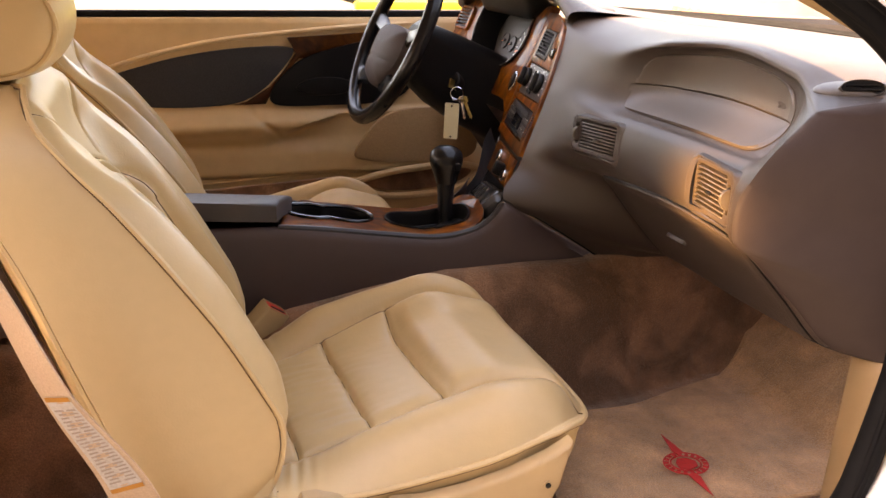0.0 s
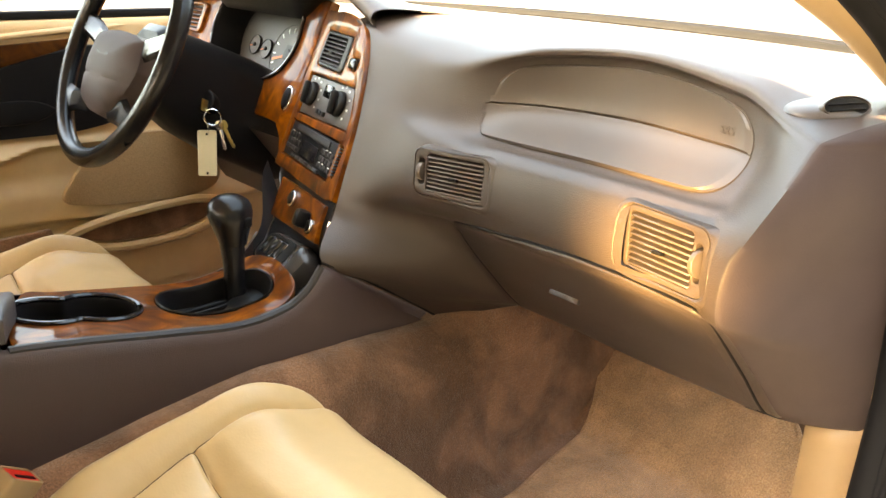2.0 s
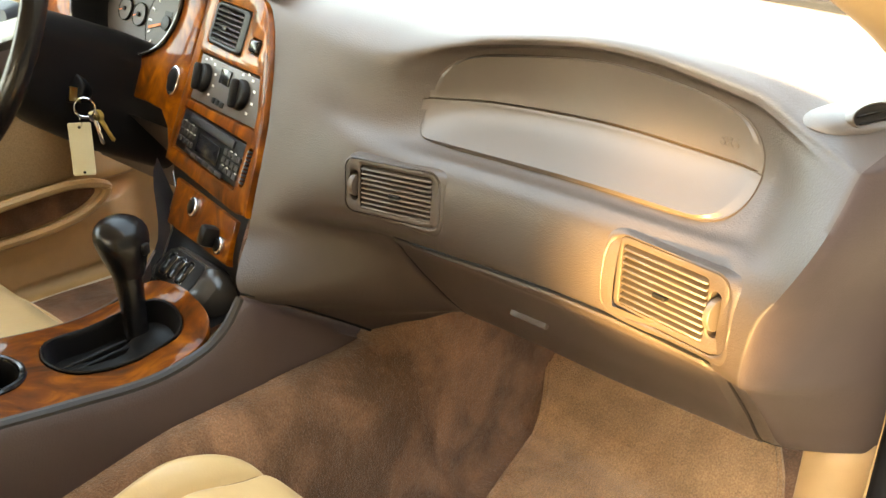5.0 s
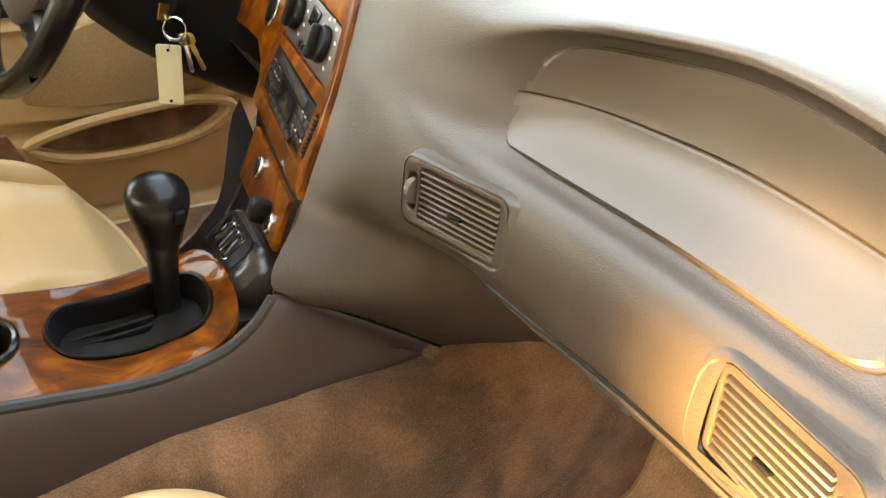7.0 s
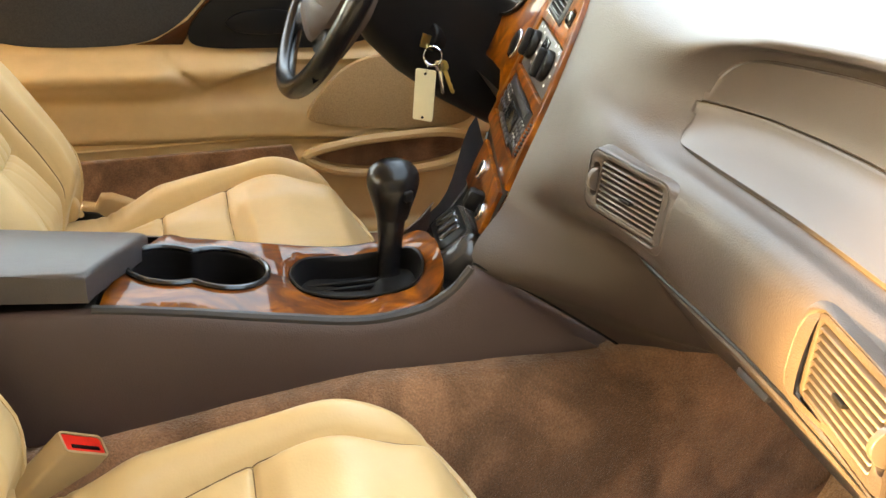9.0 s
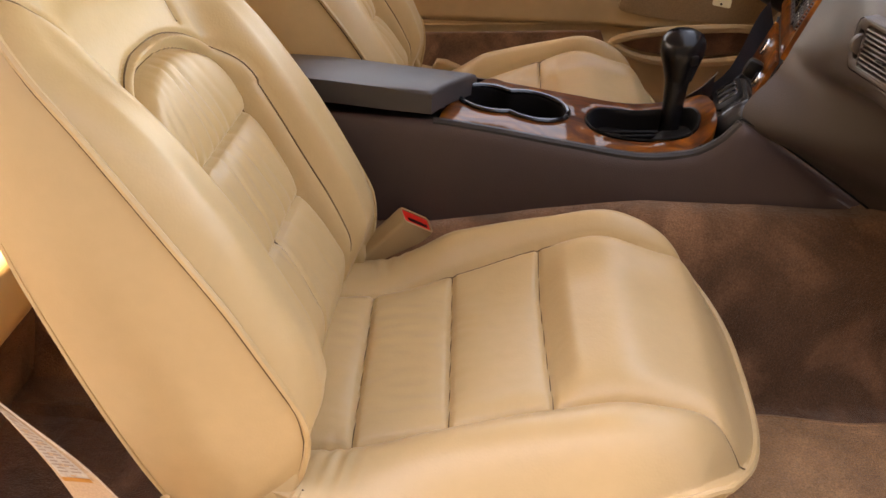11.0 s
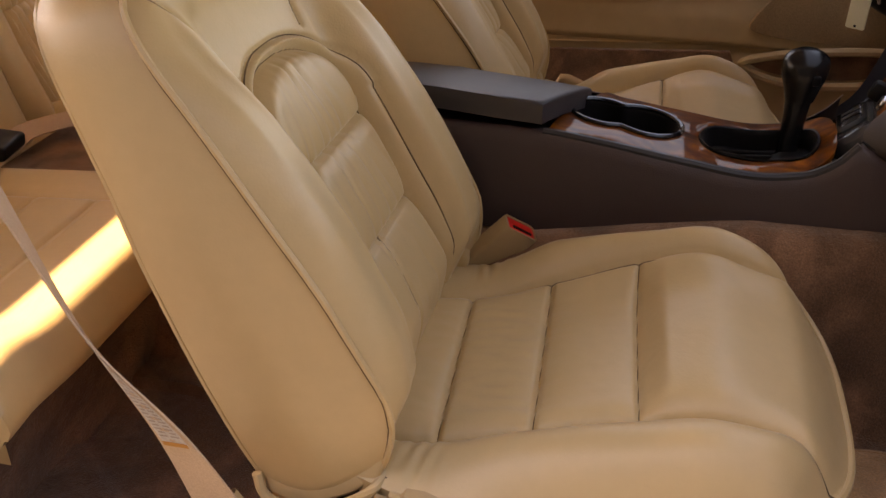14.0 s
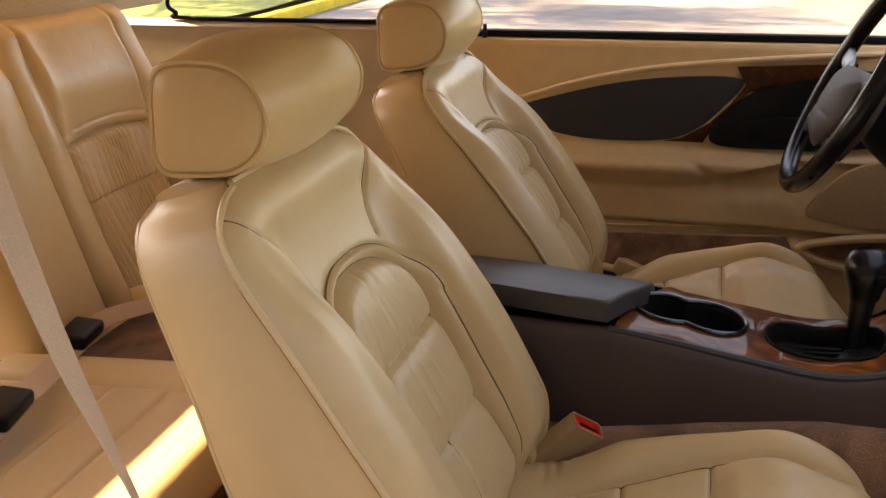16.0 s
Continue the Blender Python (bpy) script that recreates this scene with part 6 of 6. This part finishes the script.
bm = bmesh.new()
pillow(bm, 24, 24, hub_front, hub_rim, 3)
hub = part("hub", bm, TAUPE_E, wheel, "taupe airbag hub cover")
bm = bmesh.new()
for sx in (-1, 1):
    slab(bm, [(sx * 0.004, 0.0), (sx * 0.022, 0.005), (sx * 0.024, 0.001), (sx * 0.006, -0.004)], 0.001, WM @ pose(0, -0.022, 0.0232), 0)
part("emblem", bm, BLACK, hub, "small dark winged emblem")
for sx in (-1, 1):
    bm = bmesh.new()
    pts = crom([(sx * 0.045, -0.088, -0.004), (sx * 0.085, -0.098, -0.006), (sx * 0.12, -0.108, -0.004), (sx * 0.148, -0.112, 0)], 12)
    rows = [[WM @ (p + Vector((0, (0.030 - 0.010 * math.sin(i / 11 * 3.14)) * c, d))) for c, d in ((-1, 0), (-0.6, 0.007), (0.6, 0.007), (1, 0), (0.6, -0.007), (-0.6, -0.007))] for i, p in enumerate(pts)]
    vs = skin(bm, rows, True)
    part("spoke", bm, BLACKL, wheel, "black lower spoke")
    bm = bmesh.new()
    pts = crom([(sx * 0.070, -0.004, -0.004), (sx * 0.12, 0.012, -0.006), (sx * 0.182, 0.028, 0)], 10)
    rows = [[WM @ (p + Vector((0, 0.020 * c, d))) for c, d in ((-1, 0), (-0.6, 0.006), (0.6, 0.006), (1, 0), (0.6, -0.006), (-0.6, -0.006))] for i, p in enumerate(pts)]
    vs = skin(bm, rows, True)
    part("spoke", bm, BLACKL, wheel, "black upper spoke")

column = thing("steering_column", "black steering column cowl with ignition lock", "steering column", at=(0.6, 0.385, 0.64))
bm = bmesh.new()
rows = []
for d, w, h, dz, dy in ((-0.035, 0.045, 0.040, 0, 0.0), (-0.05, 0.062, 0.060, -0.005, 0.012), (-0.08, 0.064, 0.070, -0.012, 0.025), (-0.14, 0.064, 0.082, -0.020, 0.036), (-0.22, 0.070, 0.090, -0.025, 0.040), (-0.34, 0.085, 0.090, -0.03, 0.040)):
    rows.append([WM @ Vector((p[0], p[1] + dz, d)) + Vector((0, dy, 0)) for p in rrect(2 * w, 2 * h, min(w, h) * 0.6, 6)])
vs = skin(bm, rows, True)
bm.faces.new(vs[0])
part("cowl", bm, BLACK, column, "black plastic column cowl")
bm = bmesh.new()
disc(bm, 0.021, 0.03, frame3((0.570, 0.366, 0.632), (0.6, -0.75, 0), (0.3, 0.3, 0.9)), 24, 0.004)
part("ignition_lock", bm, BLACK, column, "black ignition lock")
keys = thing("key_ring", "ignition keys with a cream rectangular tag on a ring", "keys", at=(0.55, 0.31, 0.64))
KA = Vector((0.86, -0.50, 0.0))
bm = bmesh.new()
rbox(bm, (0.034, 0.003, 0.020), pose(0.560, 0.345, 0.630, 0, 20, 40), 0.002)
part("key", bm, BRASS, keys, "brass ignition key")
rc_ = Vector((0.566, 0.336, 0.611))
bm = bmesh.new()
tube(bm, [rc_ + 0.014 * (math.cos(a) * KA + math.sin(a) * Vector((0.1, 0.2, 0.97))) for a in np.linspace(0, 6.283, 28)[:-1]], 0.0011, 6, True)
tube(bm, [rc_ + Vector((0.0, 0.0, 0.0015)) + 0.0135 * (math.cos(a) * KA + math.sin(a) * Vector((0.1, 0.25, 0.95))) for a in np.linspace(0, 6.283, 28)[:-1]], 0.0010, 6, True)
part("ring", bm, CHROME, keys, "steel split ring")
bm = bmesh.new()
tube(bm, [Vector((0.560, 0.342, 0.593)) + 0.008 * (math.cos(a) * Vector((0.3, 0.9, 0)) + math.sin(a) * Vector((0, 0, 1))) for a in np.linspace(0, 6.283, 18)[:-1]], 0.0007, 5, True)
part("link", bm, CHROME, keys, "small steel link")
bm = bmesh.new()
mt = frame3((0.5585, 0.3470, 0.5505), (0.86, -0.50, -0.03), (0.03, -0.03, 1))
slab(bm, rrect(0.031, 0.078, 0.003, 3), 0.003, mt @ pose(0, 0, 0.0015), 0.0006)
tg = part("tag", bm, CREAM, keys, "cream plastic key tag")
for yy in (0.033, -0.034):
    bm = bmesh.new()
    disc(bm, 0.0020, 0.004, mt @ pose(0, yy, 0.0008), 12)
    part("hole", bm, BLACK, tg, "punched hole")
for dx, ang, mat_ in ((0.018, 10, CHROME), (0.027, 24, BRASS)):
    bm = bmesh.new()
    km = frame3(rc_ + KA * dx * 0.6 + Vector((0, 0, -0.012)), KA, (0, 0, 1)) @ pose(0, 0, 0, 0, 0, ang)
    slab(bm, rrect(0.015, 0.016, 0.006, 5), 0.002, km, 0.0005)
    slab(bm, [(-0.003, 0.0), (-0.003, -0.040), (0.0, -0.043), (0.003, -0.040), (0.0022, -0.034), (0.003, -0.030), (0.0018, -0.025), (0.003, -0.020), (0.003, 0.0)], 0.0018, km, 0.0003)
    part("spare_key", bm, mat_, keys, "flat metal key")

# ---- instruments ----
cluster = thing("instrument_cluster", "burl wood instrument surround with grey round dials", "instrument cluster", at=(0.70, 0.40, 0.60))
bm = bmesh.new()
CM = frame3((0.672, 0.40, 0.66), (0, -1, 0), (0.387, 0, 0.922))
if (CM.to_3x3() @ Vector((0, 0, 1))).x > 0:
    CM = CM @ Matrix.Diagonal((-1, 1, -1, 1))
co = [(0.168, 0.155), (0.167, 0.05), (0.166, -0.04), (0.168, -0.112), (0.160, -0.105), (0.146, -0.080), (0.122, -0.060), (0.08, -0.056), (-0.05, -0.058), (-0.30, -0.050), (-0.34, -0.01), (-0.34, 0.155)]
hole_c = [(p[0], p[1]) for p in crom([(0.105, 0.05, 0), (0.112, 0.10, 0), (0.08, 0.135, 0), (-0.15, 0.14, 0), (-0.195, 0.10, 0), (-0.185, 0.045, 0), (-0.145, 0.004, 0), (-0.05, -0.008, 0), (0.06, 0.012, 0)], 44, True)]
slab(bm, co, 0.02, CM, 0.004, holes=[hole_c])
part("wood_surround", bm, WOOD, cluster, "glossy burl wood surround")
bm = bmesh.new()
rows = [[CM @ Vector((cx * k, 0.08 + (cy - 0.08) * k, z)) for cx, cy in hole_c] for k, z in ((1.0, 0.002), (0.98, -0.01), (0.93, -0.06))]
skin(bm, rows, True)
part("shroud", bm, BLACK, cluster, "black instrument shroud")
bm = bmesh.new()
slab(bm, hole_c, 0.004, CM @ pose(0, 0, -0.055))
dial = part("dial_panel", bm, DIAL, cluster, "grey dial panel")
for cx, cy, r in ((0.004, 0.062, 0.056), (-0.078, 0.066, 0.018), (-0.122, 0.070, 0.018)):
    bm = bmesh.new()
    disc(bm, r, 0.003, CM @ pose(cx, cy, -0.053), 40)
    dl = part("dial", bm, DIALF, dial, "grey dial face")
    bm = bmesh.new()
    tube(bm, [CM @ Vector((cx + r * math.cos(a), cy + r * math.sin(a), -0.0515)) for a in np.linspace(0, 6.283, 41)[:-1]], 0.0009, 5, True)
    part("dial_ring", bm, BLACK, dl, "dark dial ring")
    if r > 0.03:
        for k in range(13):
            a = radians(225 - 270 * k / 12)
            bm = bmesh.new()
            rbox(bm, (r * 0.16, r * 0.05, 0.0006), CM @ pose(cx + 0.82 * r * math.cos(a), cy + 0.82 * r * math.sin(a), -0.051, 0, 0, math.degrees(a)), 0)
            part("scale_mark", bm, INK, dl)
        bm = bmesh.new()
        rbox(bm, (r * 0.36, r * 0.16, 0.0006), CM @ pose(cx, cy + r * 0.25, -0.0512), 0)
        part("odometer", bm, BLACK, dl, "black odometer window")
    bm = bmesh.new()
    rbox(bm, (r * 0.85, r * 0.07, 0.001), CM @ pose(cx - r * 0.38, cy - r * 0.10, -0.050, 0, 0, 14), 0)
    part("needle", bm, AMBER, dl, "orange needle")
    bm = bmesh.new()
    disc(bm, r * 0.20, 0.004, CM @ pose(cx, cy, -0.0500), 20, 0.001)
    part("needle_hub", bm, BLACK, dl, "black needle hub")
bm = bmesh.new()
tube(bm, [CM @ Vector((p[0], p[1], 0.003)) for p in hole_c], 0.0028, 6, True)
part("shroud_rim", bm, PEWTER, cluster, "thin metallic rim")
bm = bmesh.new()
disc(bm, 0.017, 0.008, CM @ pose(0.142, -0.015, 0.002) @ Matrix.Diagonal((0.8, 1.25, 1, 1)), 30, 0.002)
bz = part("oval_switch", bm, CHROME, cluster, "oval switch with bright rim")
bm = bmesh.new()
disc(bm, 0.014, 0.009, CM @ pose(0.142, -0.015, 0.003) @ Matrix.Diagonal((0.8, 1.25, 1, 1)), 30, 0.002)
part("switch_face", bm, BLACK, bz, "black switch face")
# black liner from the hood's lip down to the dials
bm = bmesh.new()
rows = []
for y in np.linspace(0.235, 0.66, 34):
    y = float(y)
    xl = lin(y, [-0.05, 0.02, 0.10, 0.25, 0.6, 0.74], [0.672, 0.668, 0.672, 0.655, 0.655, 0.70])
    zl = lin(y, [-0.05, 0.02, 0.10, 0.25, 0.6, 0.74], [0.782, 0.798, 0.832, 0.850, 0.842, 0.785]) + 0.009 * bump1(y - 0.38, 0.22)
    drop = sstep(y, 0.235, 0.30) * (1 - sstep(y, 0.56, 0.66))
    low = CM @ Vector((0.40 - y, 0.158 - 0.040 * drop, 0.005))
    rows.append(crom([(xl + 0.004, y, zl - 0.012), (xl + 0.022, y, zl - 0.024), (0.5 * (xl + low.x) + 0.016, y, 0.5 * (zl + low.z) - 0.010), (low.x, low.y, low.z), (low.x + 0.03, low.y, low.z + 0.002)], 14))
skin(bm, rows)
part("hood_liner", bm, BLACK, cluster, "black liner under the hood")
vent("outer_vent", CM @ Vector((-0.33, 0.12, 0.004)), CM @ Vector((-0.24, 0.12, 0.004)), CM @ Vector((-0.24, 0.06, 0.004)), 1, cluster, WOOD, BLACK, 6, False, False)
bm = bmesh.new()
skin(bm, [[(lin(f, [0, 1], [0.64, 0.78]), y, lin(f, [0, 1], [0.585, 0.40])) for f in (0, .3, .7, 1)] for y in np.linspace(0.13, 0.74, 8)])
lo = part("knee_panel", bm, TAUPE, dashboard, "taupe knee panel under the column")

# ---- driver's door ----
door = thing("driver_door", "closed tan door panel with wood strip and map pocket", "car door", at=(0.25, 0.76, 0.12))


def door_y(x, z):
    y = 0.765 + 0.02 * sstep(z, 0.60, 0.74)
    arm_top = 0.507
    arm_bot = 0.452
    # armrest pad that ends in a pointed scoop, with a slim grip bar running on forward
    arm_bot += min(0.048, 0.30 * max(0.0, x - 0.24))
    soft = 0.03 - 0.020 * sstep(x, 0.22, 0.30)
    a = sstep(z, arm_bot - soft, arm_bot + soft) * (1 - sstep(z, arm_top - 0.022, arm_top + 0.014))
    y -= 0.055 * a * (1 - 0.45 * sstep(x, 0.16, 0.24)) * (1 - sstep(x, 0.62, 0.80))
    t = min(1.0, max(0.0, ((x - 0.18) * 0.063 - (z - 0.508) * 0.053) / 0.00678))
    y += 0.010 * bump1(math.hypot(x - 0.18 - 0.063 * t, z - 0.508 + 0.053 * t), 0.007)
    y += 0.012 * bump1(x - 0.30, 0.07) * bump1(z - 0.440, 0.022)
    y -= 0.012 * sstep(0.45 - z, 0, 0.05) * sstep(z, 0.33, 0.36)
    y += 0.008 * bump1(z - 0.345, 0.006)
    # map pocket bulge
    p = sstep(x, 0.38, 0.46) * (1 - sstep(x, 0.76, 0.86)) * (1 - sstep(z, 0.31, 0.335)) * sstep(z, 0.14, 0.20)
    y -= 0.045 * p
    y -= 0.02 * sstep(x, 0.38, 0.50) * (1 - sstep(x, 0.78, 0.9)) * sstep(z, 0.335, 0.36) * (1 - sstep(z, 0.36, 0.42))
    return y


bm = bmesh.new()
rows = []
zs = list(np.linspace(0.14, 0.725, 130))
xs = list(np.linspace(-0.345, 0.98, 230))
rows = [[(x, door_y(x, z), z) for x in xs] for z in zs]
rows.append([(x, 0.790, 0.734) for x in xs])
rows.append([(x, 0.812, 0.738) for x in xs])
skin(bm, rows)
part("panel", bm, DOORT, door, "tan moulded door panel")


def on_door(name, outline, lift, mat, label, parent=None, depth=0.012, r=0.003, y=None):
    """A flat inlay on the door; outline in (x, z)."""
    bm = bmesh.new()
    yy = (min(door_y(p[0], p[1]) for p in outline) if y is None else y) - lift
    slab(bm, outline, depth, Matrix(((1, 0, 0, 0), (0, 0, -1, yy), (0, 1, 0, 0), (0, 0, 0, 1))), r)
    return part(name, bm, mat, parent or door, label)


def smooth2(pts, n=50):
    return [(p.x, p.y) for p in crom([(a, b, 0) for a, b in pts], n, True)]


INSERT = smooth2([(-0.20, 0.585), (-0.06, 0.630), (0.06, 0.655), (0.18, 0.668), (0.272, 0.668), (0.286, 0.652), (0.255, 0.612), (0.215, 0.570), (0.160, 0.538), (0.09, 0.528), (-0.03, 0.527), (-0.10, 0.538), (-0.16, 0.558)])
on_door("cloth_insert", INSERT, 0.004, CLOTHB, "black cloth door insert")
WOODP = [(0.272, 0.690), (0.50, 0.704), (0.50, 0.655), (0.30, 0.640), (0.245, 0.585), (0.215, 0.530), (0.135, 0.530), (0.17, 0.538), (0.225, 0.572), (0.262, 0.612), (0.292, 0.652)]
on_door("wood_strip", WOODP, 0.006, WOOD_SHADED, "burl wood strip, its shade put into the tone")
HANDLE = smooth2([(0.225, 0.548), (0.25, 0.592), (0.31, 0.640), (0.40, 0.668), (0.52, 0.690), (0.58, 0.66), (0.58, 0.56), (0.50, 0.528), (0.36, 0.524), (0.25, 0.526)])
hb = on_door("handle_bezel", HANDLE, 0.010, BLACK, "black door handle bezel")
bm = bmesh.new()
slab(bm, smooth2([(0.29, 0.572), (0.33, 0.592), (0.40, 0.592), (0.44, 0.572), (0.40, 0.552), (0.32, 0.552)], 30), 0.008, Matrix(((1, 0, 0, 0), (0, 0, -1, door_y(0.3, 0.57) - 0.016), (0, 1, 0, 0), (0, 0, 0, 1))), 0.003)
part("pull_handle", bm, BLACK, hb, "black inner door handle")
SPK = smooth2([(0.432, 0.400), (0.455, 0.440), (0.500, 0.488), (0.560, 0.512), (0.66, 0.512), (0.745, 0.470), (0.76, 0.40), (0.70, 0.372), (0.56, 0.374), (0.46, 0.384)])
TAND = material("tan_speaker_cloth", (0.36, 0.235, 0.125), 0.8, var=0.2, scale=500, bump=0.5, bump_scale=900)
on_door("speaker_grille", SPK, 0.004, TAND, "tan speaker grille")
POCK = smooth2([(0.442, 0.328), (0.50, 0.345), (0.60, 0.356), (0.70, 0.358), (0.742, 0.346), (0.70, 0.318), (0.60, 0.304), (0.50, 0.308)])
on_door("map_pocket", POCK, 0.008, CARPET, "dark map pocket opening")
bm = bmesh.new()
tube(bm, [(p[0], door_y(0.6, 0.30) - 0.012, p[1]) for p in smooth2([(0.425, 0.328), (0.50, 0.352), (0.60, 0.364), (0.70, 0.368), (0.765, 0.348), (0.71, 0.308), (0.60, 0.292), (0.49, 0.297)], 60)], 0.009, 8, True)
part("pocket_rim", bm, DOORT, door, "rolled tan pocket rim")
LOWC = [(-0.345, 0.150), (-0.345, 0.325), (0.0, 0.325), (0.25, 0.338), (0.40, 0.346), (0.42, 0.30), (0.44, 0.25), (0.50, 0.16)]
on_door("lower_carpet", LOWC, 0.004, CARPET, "brown carpeted lower door")
bm = bmesh.new()
tube(bm, [(x, door_y(x, 0.345) - 0.003, 0.330 + 0.02 * sstep(x, -0.1, 0.45)) for x in np.linspace(-0.34, 0.43, 30)], 0.0035, 6)
part("trim_bead", bm, DOORT, door, "tan trim bead")
bm = bmesh.new()
tube(bm, crom([(-0.345, 0.745, 0.566), (-0.20, 0.752, 0.606), (-0.06, 0.756, 0.650), (0.10, 0.760, 0.684), (0.27, 0.766, 0.702), (0.45, 0.774, 0.716), (0.60, 0.790, 0.722)], 40), 0.006, 8)
part("crease", bm, DOORT, door, "moulded crease line")
bm = bmesh.new()
rbox(bm, (1.33, 0.030, 0.016), pose(0.31, 0.815, 0.744), 0.005)
part("window_seal", bm, RUBBER, door, "black window seal")
bm = bmesh.new()
tube(bm, [(-0.268, 0.795, 0.735), (-0.268, 0.795, 0.765)], [0.006, 0.0045], 10)
part("lock_post", bm, BLACK, door, "black lock post")
bm = bmesh.new()
rbox(bm, (1.34, 0.10, 0.75), pose(0.32, 0.865, 0.36), 0.02)
part("door_skin", bm, WHITE, door, "white painted outer skin")

# ---- rear seats ----
rear = thing("rear_car_seat", "tan leather rear bucket seat with ruched panels", "rear seat", "rear seats", at=(-0.7, 0.36, 0.12))


def rb_front(u, v):
    z = 0.33 + 0.51 * (v + 1) / 2
    w = lin(z, [0.33, 0.45, 0.65, 0.78, 0.84], [0.21, 0.228, 0.228, 0.215, 0.195])
    y = u * w
    x = -0.815 - 0.306 * (z - 0.34)
    x += 0.040 * bump1(abs(y) - w * 0.80, 0.05) * (1 - 0.6 * sstep(z, 0.60, 0.78))
    pw = 0.128
    top = 0.615 - 0.7 * y * y
    d = min(pw - abs(y), top - z)
    x -= 0.009 * bump1(d, 0.0035) + 0.006 * bump1(d, 0.013)
    x -= 0.004 * bump1(d + 0.022, 0.003)
    if d > 0:
        ins = sstep(d, 0.0, 0.015)
        x += ins * 0.006
        fold = math.sin(y * 230 + 2.2 * math.sin(z * 15) + 2.5 * math.sin(y * 41))
        x += ins * 0.0105 * (abs(fold) ** 0.6 - 0.5) * (0.35 + 0.65 * abs(math.sin(y * 19 + 1 + z * 6)))
        x -= 0.007 * bump1(z - 0.502, 0.004)
    elif z > top:
        x += 0.024 * bump1(z - 0.72, 0.08) * sstep(pw + 0.02 - abs(y), 0, 0.03)
        x -= 0.008 * bump1(abs(y) - pw - 0.01, 0.005)
    e = max(0, (max(abs(u), v) - 0.86) / 0.14)
    x -= 0.05 * e ** 2
    return Vector((x, 0.275 + y, z))


def rb_rim(u, v, s):
    p = rb_front(u, v)
    return Vector((p.x - 0.10 * s, p.y, p.z + (0.01 * math.sin(3.1 * s) if v > 0.999 else 0)))


bm = bmesh.new()
pillow(bm, 150, 130, rb_front, rb_rim, 4)
part("backrest", bm, TAN, rear)


def rc_front(u, v):
    x = -0.83 + 0.475 * (v + 1) / 2
    y = u * 0.27
    z = 0.325 + 0.035 * (v + 1) / 2 + 0.014 * bump1(abs(u) - 0.78, 0.16)
    for ln_ in (-0.72, -0.60, -0.50):
        z -= 0.005 * bump1(x - ln_, 0.0045) * (1 if abs(u) < 0.6 else 0.0)
    z -= 0.006 * bump1(abs(u) - 0.6, 0.016) * (1 - sstep(v, 0.5, 0.75))
    e = max(0, (max(abs(u), v) - 0.84) / 0.16)
    z -= 0.035 * e ** 2.2
    return Vector((x, 0.36 + y, z))


def rc_rim(u, v, s):
    p = rc_front(u, v)
    return Vector((p.x + (-0.05 * s * s + 0.012 * math.sin(3.1 * s)) * (1 if v > 0.999 else 0), p.y, p.z + (0.262 - p.z) * s))


bm = bmesh.new()
pillow(bm, 100, 100, rc_front, rc_rim, 6)
part("cushion", bm, TAN, rear)
copy_thing(rear, pose(-0.7, -0.36, 0.12))
bm = bmesh.new()
rbox(bm, (0.42, 1.32, 0.20), pose(-0.64, 0, 0.172), 0.015, 3)
tagged(part("seat_riser", bm, CARPET, None), "brown carpeted step under the rear seats", "carpet", "", "structure")
mid = thing("rear_centre_pad", "narrow tan leather pad between the rear seats", "seat pad", at=(-0.7, 0, 0.12))


def mid_front(u, v):
    z = 0.30 + 0.48 * (v + 1) / 2
    e = max(0, (max(abs(u), v) - 0.8) / 0.2)
    return Vector((-0.800 + 0.030 * (1 - u * u) - 0.30 * (z - 0.34) - 0.03 * e ** 2, u * 0.085 - 0.01, z))


bm = bmesh.new()
pillow(bm, 14, 24, mid_front, lambda u, v, s: mid_front(u, v) + Vector((-0.10 * s, 0, 0)), 2)
part("back_pad", bm, TAN, mid)
bm = bmesh.new()
rbox(bm, (0.42, 0.20, 0.20), pose(-0.63, 0, 0.215), 0.03, 4)
part("seat_pad", bm, TAN, mid)


def rear_belt(pts, name_label, at):
    b = thing("rear_seat_belt", name_label, "seat belt", "rear belts", at=at)
    bm = bmesh.new()
    cl = crom(pts, 16)
    rows = []
    for i, p in enumerate(cl):
        t = (cl[min(i + 1, 15)] - cl[max(i - 1, 0)]).normalized()
        d = t.cross(Vector((0.2, -0.2, 1))).normalized()
        nn = d.cross(t).normalized() * 0.001
        rows.append([p - d * 0.022 + nn, p + d * 0.022 + nn, p + d * 0.022 - nn, p - d * 0.022 - nn])
    skin(bm, rows, True)
    part("webbing", bm, WEB, b, "tan belt webbing")
    t = (cl[9] - cl[4]).normalized()
    m = frame3((cl[4] + cl[9]) / 2 + Vector((0, 0, 0.012)), t, t.cross(Vector((0.2, -0.2, 1))))
    bm = bmesh.new()
    rbox(bm, (0.085, 0.05, 0.024), m, 0.007, 3)
    part("buckle", bm, BLACK, b, "black plastic buckle")
    return b


rear_belt([(-0.70, -0.20, 0.360), (-0.725, -0.135, 0.352), (-0.745, -0.06, 0.345), (-0.745, 0.0, 0.352), (-0.70, 0.08, 0.350)], "tan rear seat belt with a black buckle on the cushion", (-0.7, 0, 0.36))
rear_belt([(-0.64, -0.46, 0.362), (-0.645, -0.40, 0.370), (-0.66, -0.34, 0.372), (-0.675, -0.275, 0.370), (-0.70, -0.20, 0.362)], "tan rear seat belt with a black buckle on the cushion", (-0.7, -0.25, 0.36))
